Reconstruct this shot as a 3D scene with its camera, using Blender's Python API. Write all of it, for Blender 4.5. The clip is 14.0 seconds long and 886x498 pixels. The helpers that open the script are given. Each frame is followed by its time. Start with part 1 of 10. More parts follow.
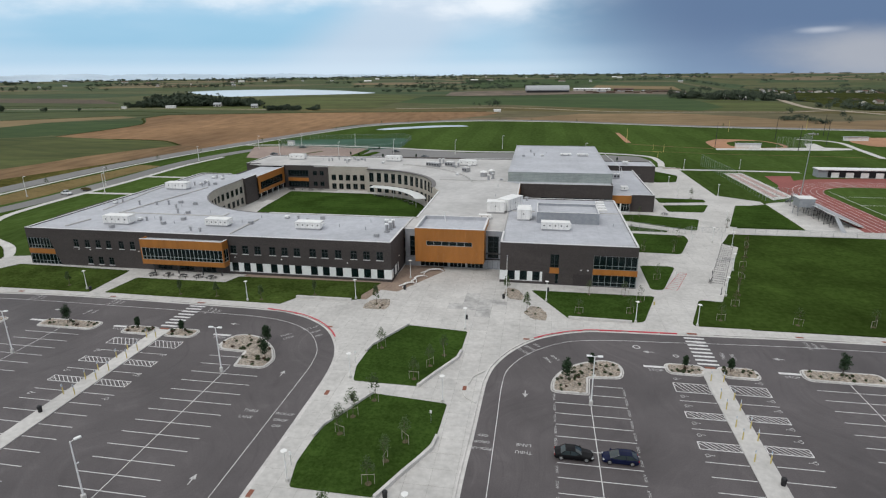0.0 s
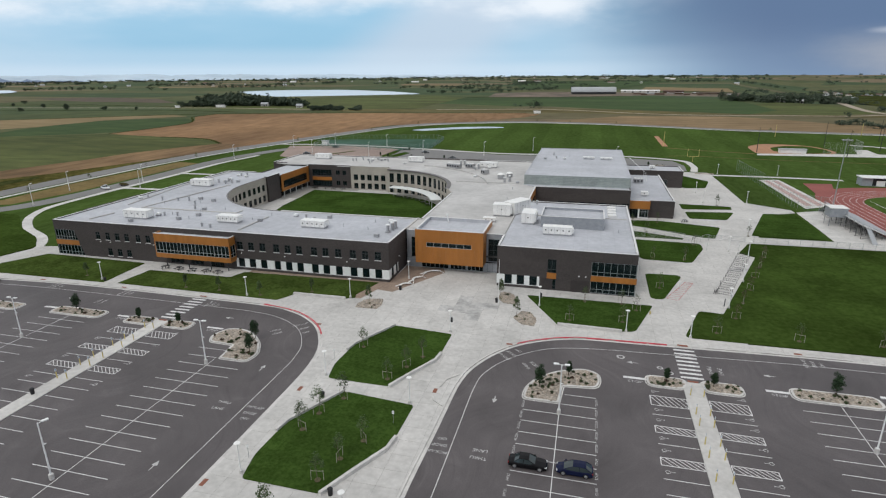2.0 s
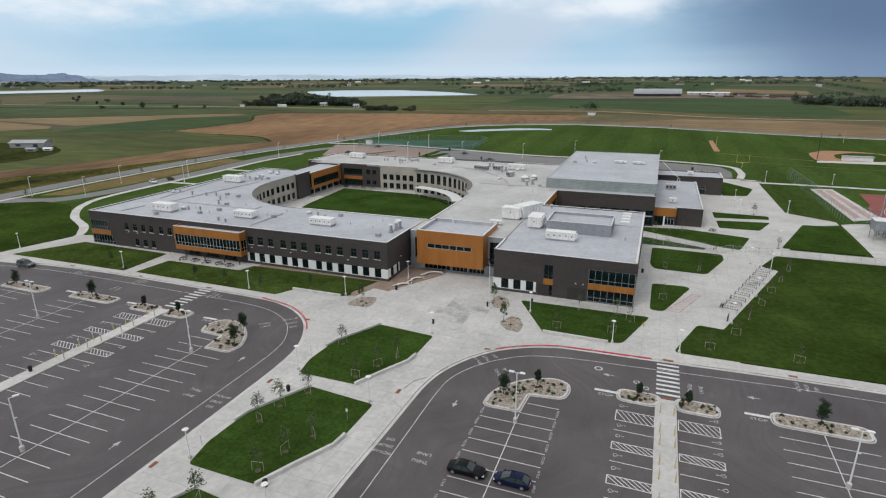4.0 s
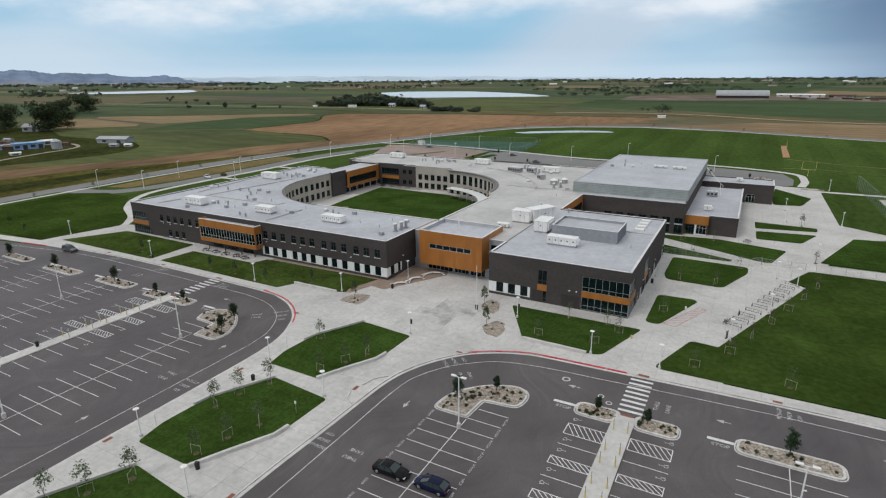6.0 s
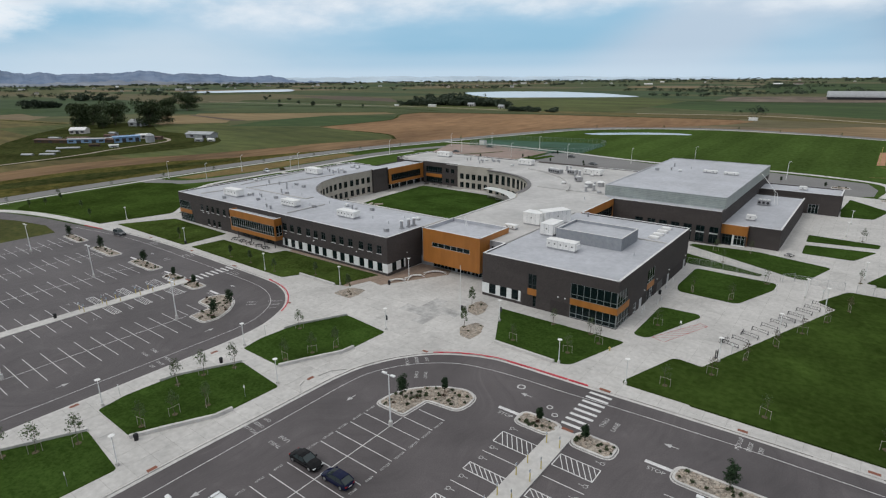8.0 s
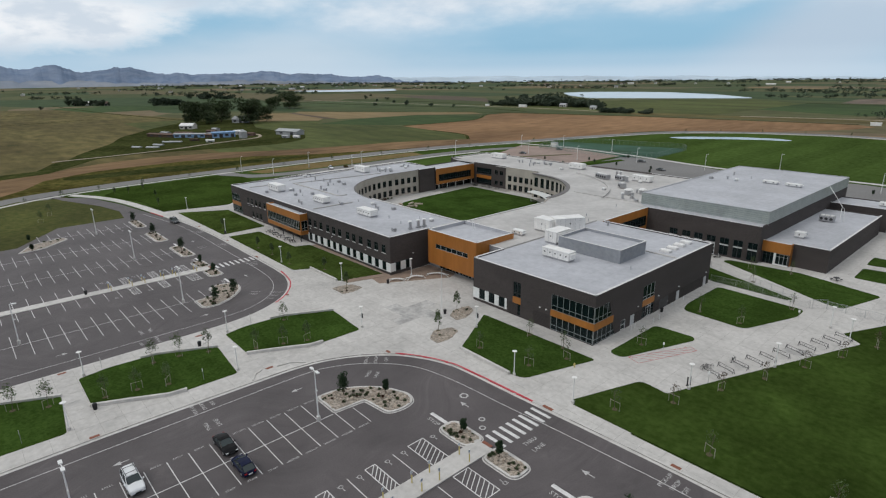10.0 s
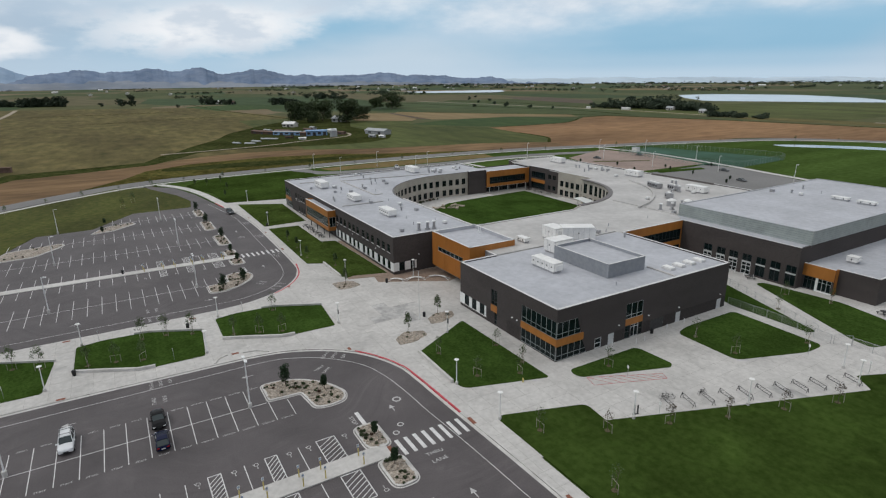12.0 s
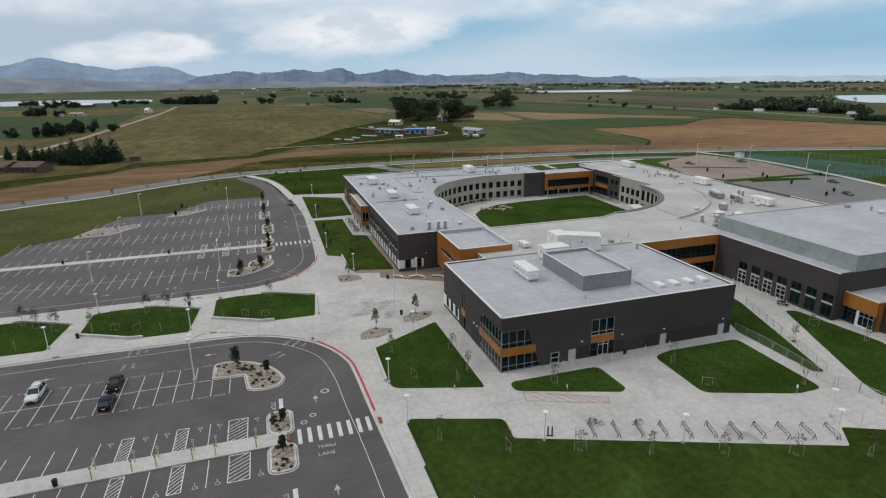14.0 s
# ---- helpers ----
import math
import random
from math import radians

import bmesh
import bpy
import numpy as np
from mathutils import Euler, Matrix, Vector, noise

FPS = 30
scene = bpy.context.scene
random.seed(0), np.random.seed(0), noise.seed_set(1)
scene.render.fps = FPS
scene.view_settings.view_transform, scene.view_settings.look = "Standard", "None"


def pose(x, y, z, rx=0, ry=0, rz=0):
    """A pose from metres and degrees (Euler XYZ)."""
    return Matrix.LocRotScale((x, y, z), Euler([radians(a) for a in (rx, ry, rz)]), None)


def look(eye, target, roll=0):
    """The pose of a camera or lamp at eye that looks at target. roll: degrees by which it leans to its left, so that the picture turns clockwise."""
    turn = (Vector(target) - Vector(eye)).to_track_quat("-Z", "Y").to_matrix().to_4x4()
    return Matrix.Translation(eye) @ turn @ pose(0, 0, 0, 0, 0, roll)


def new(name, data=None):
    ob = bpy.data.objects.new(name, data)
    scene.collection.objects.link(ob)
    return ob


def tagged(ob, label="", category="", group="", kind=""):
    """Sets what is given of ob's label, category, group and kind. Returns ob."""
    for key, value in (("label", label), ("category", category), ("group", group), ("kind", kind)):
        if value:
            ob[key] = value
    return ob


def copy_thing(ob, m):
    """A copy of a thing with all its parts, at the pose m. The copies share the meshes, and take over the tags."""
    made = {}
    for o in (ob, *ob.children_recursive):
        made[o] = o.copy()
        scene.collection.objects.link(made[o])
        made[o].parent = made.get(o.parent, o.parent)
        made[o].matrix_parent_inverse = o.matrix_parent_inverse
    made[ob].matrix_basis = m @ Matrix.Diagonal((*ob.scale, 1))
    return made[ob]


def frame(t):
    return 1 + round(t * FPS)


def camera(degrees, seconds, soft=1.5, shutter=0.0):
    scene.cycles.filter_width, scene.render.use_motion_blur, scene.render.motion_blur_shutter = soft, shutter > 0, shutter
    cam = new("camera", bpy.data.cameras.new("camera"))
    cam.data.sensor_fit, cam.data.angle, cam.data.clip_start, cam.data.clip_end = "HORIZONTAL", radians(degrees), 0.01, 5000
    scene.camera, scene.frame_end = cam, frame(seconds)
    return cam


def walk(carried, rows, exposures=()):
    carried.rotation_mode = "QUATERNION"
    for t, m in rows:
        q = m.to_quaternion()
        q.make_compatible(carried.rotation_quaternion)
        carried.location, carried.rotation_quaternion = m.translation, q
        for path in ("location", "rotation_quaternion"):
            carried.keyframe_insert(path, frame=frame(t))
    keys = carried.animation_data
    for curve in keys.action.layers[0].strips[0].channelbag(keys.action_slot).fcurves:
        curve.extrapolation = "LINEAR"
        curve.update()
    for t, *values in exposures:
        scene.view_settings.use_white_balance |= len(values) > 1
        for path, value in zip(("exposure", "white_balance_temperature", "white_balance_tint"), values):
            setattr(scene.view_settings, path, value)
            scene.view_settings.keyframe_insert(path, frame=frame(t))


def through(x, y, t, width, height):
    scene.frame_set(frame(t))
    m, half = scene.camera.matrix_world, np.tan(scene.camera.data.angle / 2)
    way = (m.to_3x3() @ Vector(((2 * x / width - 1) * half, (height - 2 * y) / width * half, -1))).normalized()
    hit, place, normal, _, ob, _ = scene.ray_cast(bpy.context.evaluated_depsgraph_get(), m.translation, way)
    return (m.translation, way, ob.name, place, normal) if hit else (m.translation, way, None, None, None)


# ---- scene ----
cam = camera(76.71, 14.0, soft=1.2)
# seconds, eye x y z, yaw, pitch, roll
ROWS = [
    (0.0, -1.26, -1.05, 47.73, 9.581, -17.832, 0.488),
    (0.5, 1.14, -0.68, 47.78, 10.623, -17.808, 0.461),
    (1.0, 3.80, -0.18, 47.86, 11.811, -17.770, 0.425),
    (1.5, 6.65, 0.44, 47.90, 13.103, -17.749, 0.399),
    (2.0, 9.55, 1.16, 47.93, 14.439, -17.713, 0.394),
    (2.5, 12.75, 2.06, 47.96, 15.926, -17.683, 0.358),
    (3.0, 15.98, 3.08, 48.00, 17.444, -17.670, 0.333),
    (5.5, 34.79, 11.06, 47.79, 26.558, -17.455, 0.407),
    (6.0, 38.79, 13.26, 47.68, 28.583, -17.423, 0.461),
    (6.5, 42.94, 15.78, 47.48, 30.770, -17.369, 0.465),
    (7.0, 47.00, 18.47, 47.27, 32.937, -17.332, 0.498),
    (7.5, 51.25, 21.50, 47.09, 35.284, -17.333, 0.500),
    (8.0, 55.60, 24.80, 47.10, 37.729, -17.342, 0.532),
    (10.5, 76.05, 45.44, 47.45, 50.827, -17.221, 0.629),
    (11.0, 79.73, 50.44, 47.44, 53.573, -17.151, 0.635),
    (11.5, 83.44, 55.99, 47.43, 56.558, -17.070, 0.620),
    (12.0, 86.79, 61.59, 47.43, 59.471, -17.038, 0.643),
    (12.5, 90.05, 67.78, 47.35, 62.560, -17.016, 0.665),
    (13.0, 93.04, 74.36, 47.23, 65.825, -16.983, 0.706),
    (13.5, 95.62, 80.98, 47.14, 68.974, -16.969, 0.735),
    (14.0, 98.02, 88.21, 47.06, 72.336, -16.925, 0.803),
]
walk(cam, [(t, pose(x, y, z, 90 + pitch, roll, yaw)) for t, x, y, z, yaw, pitch, roll in ROWS], [(0.0, -0.05, 6370, 10.5), (7.0, -0.18, 6370, 10.5), (14.0, -0.29, 6370, 10.5)])

# ---- world, sun ----
SUN_AZ, SUN_EL = radians(205), radians(48)
world = bpy.data.worlds.new("sky")
scene.world = world
world.use_nodes = True
wn, wl = world.node_tree.nodes, world.node_tree.links
wn.clear()


def wnode(kind, **kw):
    n = wn.new(kind)
    for k, v in kw.items():
        n.inputs[k.replace("_", " ")].default_value = v
    return n


def ramp_of(nodes, stops, interp="EASE"):
    r = nodes.new("ShaderNodeValToRGB")
    r.color_ramp.interpolation = interp
    els = r.color_ramp.elements
    els[0].position, els[0].color = stops[0][0], (*stops[0][1], 1)
    els[1].position, els[1].color = stops[-1][0], (*stops[-1][1], 1)
    for p, c in stops[1:-1]:
        e = els.new(p)
        e.color = (*c, 1)
    return r


def grey(v):
    return (v, v, v)


sky = wn.new("ShaderNodeTexSky")
sky.sky_type, sky.sun_disc = "NISHITA", False
sky.sun_elevation, sky.sun_rotation = SUN_EL, SUN_AZ
sky.air_density, sky.dust_density, sky.ozone_density = 1.2, 2.0, 1.5
coord = wn.new("ShaderNodeTexCoord")
sep = wn.new("ShaderNodeSeparateXYZ")
wl.new(coord.outputs["Generated"], sep.inputs[0])
# bearing (degrees west of north) and height (degrees) of every direction
def wmath(op, a, b=0.0):
    n = wn.new("ShaderNodeMath")
    n.operation = op
    for k, v in enumerate((a, b)):
        if isinstance(v, (int, float)):
            n.inputs[k].default_value = v
        else:
            wl.new(v, n.inputs[k])
    return n.outputs[0]


def wblend(fac, a, b):
    n = wn.new("ShaderNodeMix")
    n.data_type = "RGBA"
    for k, v in ((0, fac), (6, a), (7, b)):
        if isinstance(v, tuple):
            n.inputs[k].default_value = (*v, 1)
        elif isinstance(v, (int, float)):
            n.inputs[k].default_value = v
        else:
            wl.new(v, n.inputs[k])
    return n.outputs[2]


def wsmooth(v, lo, hi, top=1.0):
    n = wn.new("ShaderNodeMapRange")
    n.interpolation_type = "SMOOTHSTEP"
    n.inputs["From Min"].default_value, n.inputs["From Max"].default_value, n.inputs["To Max"].default_value = lo, hi, top
    wl.new(v, n.inputs["Value"])
    return n.outputs["Result"]


def wnoise(scale, stretch, detail, rough, shift=0.0):
    m = wn.new("ShaderNodeMapping")
    m.inputs["Scale"].default_value, m.inputs["Location"].default_value = (1.0, 1.0, stretch), (shift, shift * 0.7, shift * 0.3)
    wl.new(coord.outputs["Generated"], m.inputs["Vector"])
    n = wnode("ShaderNodeTexNoise", Scale=scale, Detail=detail, Roughness=rough)
    wl.new(m.outputs[0], n.inputs["Vector"])
    return wmath("SUBTRACT", n.outputs["Fac"], 0.5)


bear = wmath("MULTIPLY", wmath("ARCTAN2", wmath("MULTIPLY", sep.outputs["X"], -1.0), sep.outputs["Y"]), 57.3)
high = wmath("MULTIPLY", sep.outputs["Z"], 57.3)
drift = wnoise(2.2, 4.0, 4.0, 0.5, 3.1)
puff = wnoise(7.0, 2.6, 9.0, 0.58, 0.0)
veil_grain = wnoise(3.4, 0.9, 3.0, 0.45, 5.2)


def patch(b0, e0, wb, we, slant=0.0, ragged=0.6, soft=0.7, grain=None):
    """A soft patch of cloud about a bearing and height, leaning by slant degrees a degree."""
    u = wmath("DIVIDE", wmath("ADD", wmath("SUBTRACT", bear, b0), wmath("MULTIPLY", wmath("SUBTRACT", high, e0), slant)), wb)
    v = wmath("DIVIDE", wmath("SUBTRACT", high, e0), we)
    d = wmath("SQRT", wmath("ADD", wmath("MULTIPLY", u, u), wmath("MULTIPLY", v, v)))
    d = wmath("ADD", d, wmath("MULTIPLY", puff if grain is None else grain, ragged * 2))
    return wsmooth(wmath("MULTIPLY", d, -1.0), -1.0 - soft, -1.0 + soft)


# the sky's own blue, seen through thin cloud
gain = wn.new("ShaderNodeVectorMath")
gain.operation = "SCALE"
gain.inputs["Scale"].default_value = 0.10
wl.new(sky.outputs[0], gain.inputs[0])
blue = wblend(0.90, gain.outputs[0], (0.31, 0.56, 0.755))
thin = wsmooth(wmath("ADD", wmath("MULTIPLY", drift, 3.4), wmath("MULTIPLY", high, 0.10)), 0.0, 1.2, 0.60)
col = wblend(thin, blue, (0.56, 0.70, 0.82))
# slanting pale rain veil to the north, blue-grey storm to the north-east
col = wblend(wmath("MULTIPLY", patch(14.5, 3.0, 6.5, 7.5, 1.5, 0.45, 0.8, veil_grain), 0.8), col, (0.54, 0.63, 0.73))
storm_fac = wsmooth(wmath("ADD", wmath("ADD", wmath("MULTIPLY", bear, -1.0), wmath("MULTIPLY", high, 0.35)), wmath("MULTIPLY", veil_grain, 9.0)), -8.0, 15.5, 0.97)
storm_tone = wsmooth(wmath("ADD", wmath("ADD", high, wmath("MULTIPLY", drift, 4.0)), wmath("MULTIPLY", bear, -0.12)), 0.6, 6.0)
col = wblend(storm_fac, col, wblend(storm_tone, (0.20, 0.28, 0.41), (0.115, 0.175, 0.295)))
col = wblend(wmath("MULTIPLY", patch(-28.5, 0.6, 8.0, 1.9, -1.2, 0.45, 0.6), 0.85), col, (0.40, 0.42, 0.46))
col = wblend(wmath("MULTIPLY", patch(-22.6, 2.75, 1.3, 0.20, 0.6, 0.8, 0.9), 0.45), col, (0.66, 0.69, 0.74))
# grey bank to the west, with sunlit heaps
col = wblend(wmath("MULTIPLY", patch(112, 4.0, 24, 9.0, 0.0, 0.5, 0.6, drift), 0.9), col, (0.50, 0.59, 0.69))
col = wblend(wmath("MULTIPLY", patch(64, 1.2, 11, 2.3, 0.0, 0.5, 0.8), 0.75), col, (0.62, 0.72, 0.80))
heap = wblend(wsmooth(puff, -0.12, 0.10), (0.68, 0.75, 0.82), (1.02, 1.02, 1.01))
col = wblend(wmath("MULTIPLY", patch(97.0, 2.9, 4.2, 1.35, 0.5, 1.5, 0.40), 0.9), col, heap)
col = wblend(wmath("MULTIPLY", patch(102, 2.3, 3.6, 1.0, 0.0, 1.6, 0.45), 0.8), col, heap)
col = wblend(wmath("MULTIPLY", patch(80, 4.6, 9.5, 2.2, 1.2, 1.6, 0.45), 0.95), col, heap)
# ragged white deck closing the sky above
deck = wmath("ADD", wmath("ADD", high, wmath("MULTIPLY", drift, 8.0)), wmath("MULTIPLY", puff, 4.0))
deck_col = wblend(wsmooth(puff, -0.16, 0.16), (0.62, 0.71, 0.80), (0.82, 0.87, 0.91))
col = wblend(wmath("MULTIPLY", wsmooth(deck, 4.2, 7.4, 0.95), wsmooth(bear, -9.0, 3.0)), col, deck_col)
# pale band of humid air along the horizon
band = ramp_of(wn, [(0.0, grey(0.8)), (0.02, grey(0.40)), (0.045, grey(0))])
wl.new(sep.outputs["Z"], band.inputs[0])
col = wblend(wmath("MULTIPLY", band.outputs[0], wsmooth(bear, -14.0, 4.0)), col, (0.60, 0.72, 0.82))
# overhead the overcast is closed and neutral
closed = ramp_of(wn, [(0.13, grey(0)), (0.34, grey(0.9))])
wl.new(sep.outputs["Z"], closed.inputs[0])
col = wblend(closed.outputs[0], col, (0.735, 0.755, 0.758))
# the cloud is brightest high overhead
zen = ramp_of(wn, [(0.12, grey(0.565)), (0.30, grey(0.53)), (0.6, grey(0.60))])
wl.new(sep.outputs["Z"], zen.inputs[0])
lit = wn.new("ShaderNodeVectorMath")
lit.operation = "SCALE"
wl.new(col, lit.inputs[0])
wl.new(wmath("MULTIPLY", zen.outputs[0], 2.0), lit.inputs["Scale"])
bg = wnode("ShaderNodeBackground", Strength=1.0)
wl.new(lit.outputs[0], bg.inputs[0])
wout = wn.new("ShaderNodeOutputWorld")
wl.new(bg.outputs[0], wout.inputs[0])

sun = new("sun", bpy.data.lights.new("sun", "SUN"))
sun.data.energy, sun.data.angle, sun.data.color = 0.95, radians(16), (1.0, 0.96, 0.90)
sun.matrix_world = look((0, 0, 300), (300 * math.sin(SUN_AZ) * -1, -300 * math.cos(SUN_AZ), 300 - 300 * math.tan(SUN_EL)))
scene.view_settings.exposure = 0.0

# ---- materials ----


def material(name, colours, scale=1.0, rough=0.85, metallic=0.0, bump=0.0, bump_scale=20.0, stain=0.0, stain_scale=0.08, spec=0.3, per_piece=0.0, stretch=(1, 1, 1), scuff=0.0, world=False):
    """Grain between two colours, a second, larger variation, and fine relief."""
    m = bpy.data.materials.new(name)
    m.use_nodes = True
    n, l = m.node_tree.nodes, m.node_tree.links
    p = n["Principled BSDF"]
    tc = n.new("ShaderNodeTexCoord")
    mp = n.new("ShaderNodeMapping")
    mp.inputs["Scale"].default_value = stretch
    if world:
        geo = n.new("ShaderNodeNewGeometry")
        l.new(geo.outputs["Position"], mp.inputs["Vector"])
    else:
        l.new(tc.outputs["Object"], mp.inputs["Vector"])
    fine = n.new("ShaderNodeTexNoise")
    fine.inputs["Scale"].default_value, fine.inputs["Detail"].default_value, fine.inputs["Roughness"].default_value = scale, 6, 0.62
    l.new(mp.outputs[0], fine.inputs["Vector"])
    r = ramp_of(n, [(0.33, colours[0]), (0.67, colours[1])], "LINEAR")
    l.new(fine.outputs["Fac"], r.inputs[0])
    out = r.outputs[0]
    if stain:
        big = n.new("ShaderNodeTexNoise")
        big.inputs["Scale"].default_value, big.inputs["Detail"].default_value, big.inputs["Roughness"].default_value = stain_scale, 5, 0.6
        l.new(mp.outputs[0], big.inputs["Vector"])
        k = ramp_of(n, [(0.34, grey(1.0 - stain)), (0.62, grey(1.0 + stain * 0.5))], "LINEAR")
        l.new(big.outputs["Fac"], k.inputs[0])
        mul = n.new("ShaderNodeMix")
        mul.data_type, mul.blend_type = "RGBA", "MULTIPLY"
        mul.inputs[0].default_value = 1.0
        l.new(out, mul.inputs[6])
        l.new(k.outputs[0], mul.inputs[7])
        out = mul.outputs[2]
    if scuff:
        sm = n.new("ShaderNodeTexNoise")
        sm.inputs["Scale"].default_value, sm.inputs["Detail"].default_value, sm.inputs["Distortion"].default_value = 0.22, 7, 1.2
        l.new(mp.outputs[0], sm.inputs["Vector"])
        sr = ramp_of(n, [(0.56, grey(1.0)), (0.72, grey(1.0 - scuff))], "LINEAR")
        l.new(sm.outputs["Fac"], sr.inputs[0])
        sx = n.new("ShaderNodeMix")
        sx.data_type, sx.blend_type = "RGBA", "MULTIPLY"
        sx.inputs[0].default_value = 1.0
        l.new(out, sx.inputs[6])
        l.new(sr.outputs[0], sx.inputs[7])
        out = sx.outputs[2]
    if per_piece:
        info = n.new("ShaderNodeObjectInfo")
        mr = n.new("ShaderNodeMapRange")
        mr.inputs["To Min"].default_value, mr.inputs["To Max"].default_value = 1 - per_piece, 1 + per_piece
        l.new(info.outputs["Random"], mr.inputs["Value"])
        sc = n.new("ShaderNodeVectorMath")
        sc.operation = "SCALE"
        l.new(out, sc.inputs[0])
        l.new(mr.outputs[0], sc.inputs["Scale"])
        out = sc.outputs[0]
    l.new(out, p.inputs["Base Color"])
    p.inputs["Roughness"].default_value, p.inputs["Metallic"].default_value = rough, metallic
    p.inputs["Specular IOR Level"].default_value = spec
    if bump:
        bn = n.new("ShaderNodeTexNoise")
        bn.inputs["Scale"].default_value, bn.inputs["Detail"].default_value = bump_scale, 4
        l.new(mp.outputs[0], bn.inputs["Vector"])
        b = n.new("ShaderNodeBump")
        b.inputs["Strength"].default_value, b.inputs["Distance"].default_value = bump, 0.05
        l.new(bn.outputs["Fac"], b.inputs["Height"])
        l.new(b.outputs[0], p.inputs["Normal"])
    return m


def lined(m, spacing, width, darken, axis="X", offset=0.0):
    """Adds thin seam lines every `spacing` metres across one axis of a material."""
    n, l = m.node_tree.nodes, m.node_tree.links
    p = n["Principled BSDF"]
    src = p.inputs["Base Color"].links[0].from_socket
    tc = n.new("ShaderNodeTexCoord")
    s = n.new("ShaderNodeSeparateXYZ")
    l.new(tc.outputs["Object"], s.inputs[0])
    a = n.new("ShaderNodeMath")
    a.operation = "MULTIPLY_ADD"
    a.inputs[1].default_value, a.inputs[2].default_value = 1 / spacing, offset
    l.new(s.outputs[axis], a.inputs[0])
    f = n.new("ShaderNodeMath")
    f.operation = "FRACT"
    l.new(a.outputs[0], f.inputs[0])
    c = n.new("ShaderNodeMath")
    c.operation = "LESS_THAN"
    c.inputs[1].default_value = width / spacing
    l.new(f.outputs[0], c.inputs[0])
    k = n.new("ShaderNodeMapRange")
    k.inputs["To Min"].default_value, k.inputs["To Max"].default_value = 1.0, darken
    l.new(c.outputs[0], k.inputs["Value"])
    sc = n.new("ShaderNodeVectorMath")
    sc.operation = "SCALE"
    l.new(src, sc.inputs[0])
    l.new(k.outputs[0], sc.inputs["Scale"])
    l.new(sc.outputs[0], p.inputs["Base Color"])
    return m


ASPHALT = material("asphalt", ((0.086, 0.076, 0.077), (0.118, 0.104, 0.106)), 6.0, 0.62, bump=0.25, bump_scale=60, stain=0.22, stain_scale=0.06, scuff=-0.17, spec=0.26)


def swept(m, low, high):
    """Long wandering streaks of rubber and dust left by turning wheels."""
    n, l = m.node_tree.nodes, m.node_tree.links
    p = n["Principled BSDF"]
    src = p.inputs["Base Color"].links[0].from_socket
    tc = n.new("ShaderNodeTexCoord")
    drift = n.new("ShaderNodeTexNoise")
    drift.inputs["Scale"].default_value, drift.inputs["Detail"].default_value = 0.028, 1.0
    l.new(tc.outputs["Object"], drift.inputs["Vector"])
    away = n.new("ShaderNodeVectorMath")
    away.operation = "MULTIPLY_ADD"
    away.inputs[1].default_value = (55, 55, 0)
    l.new(drift.outputs["Color"], away.inputs[0])
    l.new(tc.outputs["Object"], away.inputs[2])
    mp = n.new("ShaderNodeMapping")
    mp.inputs["Scale"].default_value = (0.85, 0.07, 1.0)
    l.new(away.outputs[0], mp.inputs["Vector"])
    nz = n.new("ShaderNodeTexNoise")
    nz.inputs["Scale"].default_value, nz.inputs["Detail"].default_value, nz.inputs["Roughness"].default_value = 1.0, 4.0, 0.6
    l.new(mp.outputs[0], nz.inputs["Vector"])
    r = ramp_of(n, [(0.30, grey(low)), (0.46, grey(1.0)), (0.56, grey(1.0)), (0.72, grey(high))], "LINEAR")
    l.new(nz.outputs["Fac"], r.inputs[0])
    mul = n.new("ShaderNodeMix")
    mul.data_type, mul.blend_type = "RGBA", "MULTIPLY"
    mul.inputs[0].default_value = 1
    l.new(src, mul.inputs[6])
    l.new(r.outputs[0], mul.inputs[7])
    l.new(mul.outputs[2], p.inputs["Base Color"])
    return m


swept(ASPHALT, 0.86, 1.16)
ROAD = material("old_asphalt", ((0.17, 0.165, 0.16), (0.22, 0.215, 0.21)), 1.5, 0.92, stain=0.12, stain_scale=0.03)
CONCRETE = material("concrete", ((0.480, 0.462, 0.440), (0.582, 0.562, 0.537)), 1.2, 0.88, bump=0.15, bump_scale=30, stain=0.12, stain_scale=0.09, per_piece=0.035, scuff=0.13, world=True)
JOINT = material("joint_filler", ((0.27, 0.26, 0.24), (0.36, 0.345, 0.32)), 3.0, 0.95)
KERB = material("kerb_concrete", ((0.508, 0.488, 0.465), (0.615, 0.595, 0.570)), 2.0, 0.85, stain=0.15, stain_scale=0.3)
RED_PAINT = material("worn_red_paint", ((0.46, 0.045, 0.065), (0.56, 0.085, 0.105)), 4.0, 0.7, stain=0.2, stain_scale=0.5)
RED_LINE = material("faded_red_line", ((0.40, 0.09, 0.09), (0.48, 0.15, 0.14)), 4.0, 0.8)
TACTILE = material("brick_red_tactile", ((0.20, 0.080, 0.052), (0.27, 0.105, 0.07)), 8.0, 0.8)
PAINT = material("white_road_paint", ((0.56, 0.55, 0.54), (0.76, 0.75, 0.74)), 5.0, 0.7, stain=0.15, stain_scale=0.7)
FAINT_PAINT = material("worn_road_paint", ((0.36, 0.35, 0.345), (0.64, 0.63, 0.62)), 9.0, 0.75, stain=0.25, stain_scale=1.5)
YELLOW = material("yellow_paint", ((0.50, 0.40, 0.13), (0.60, 0.49, 0.18)), 5.0, 0.5)
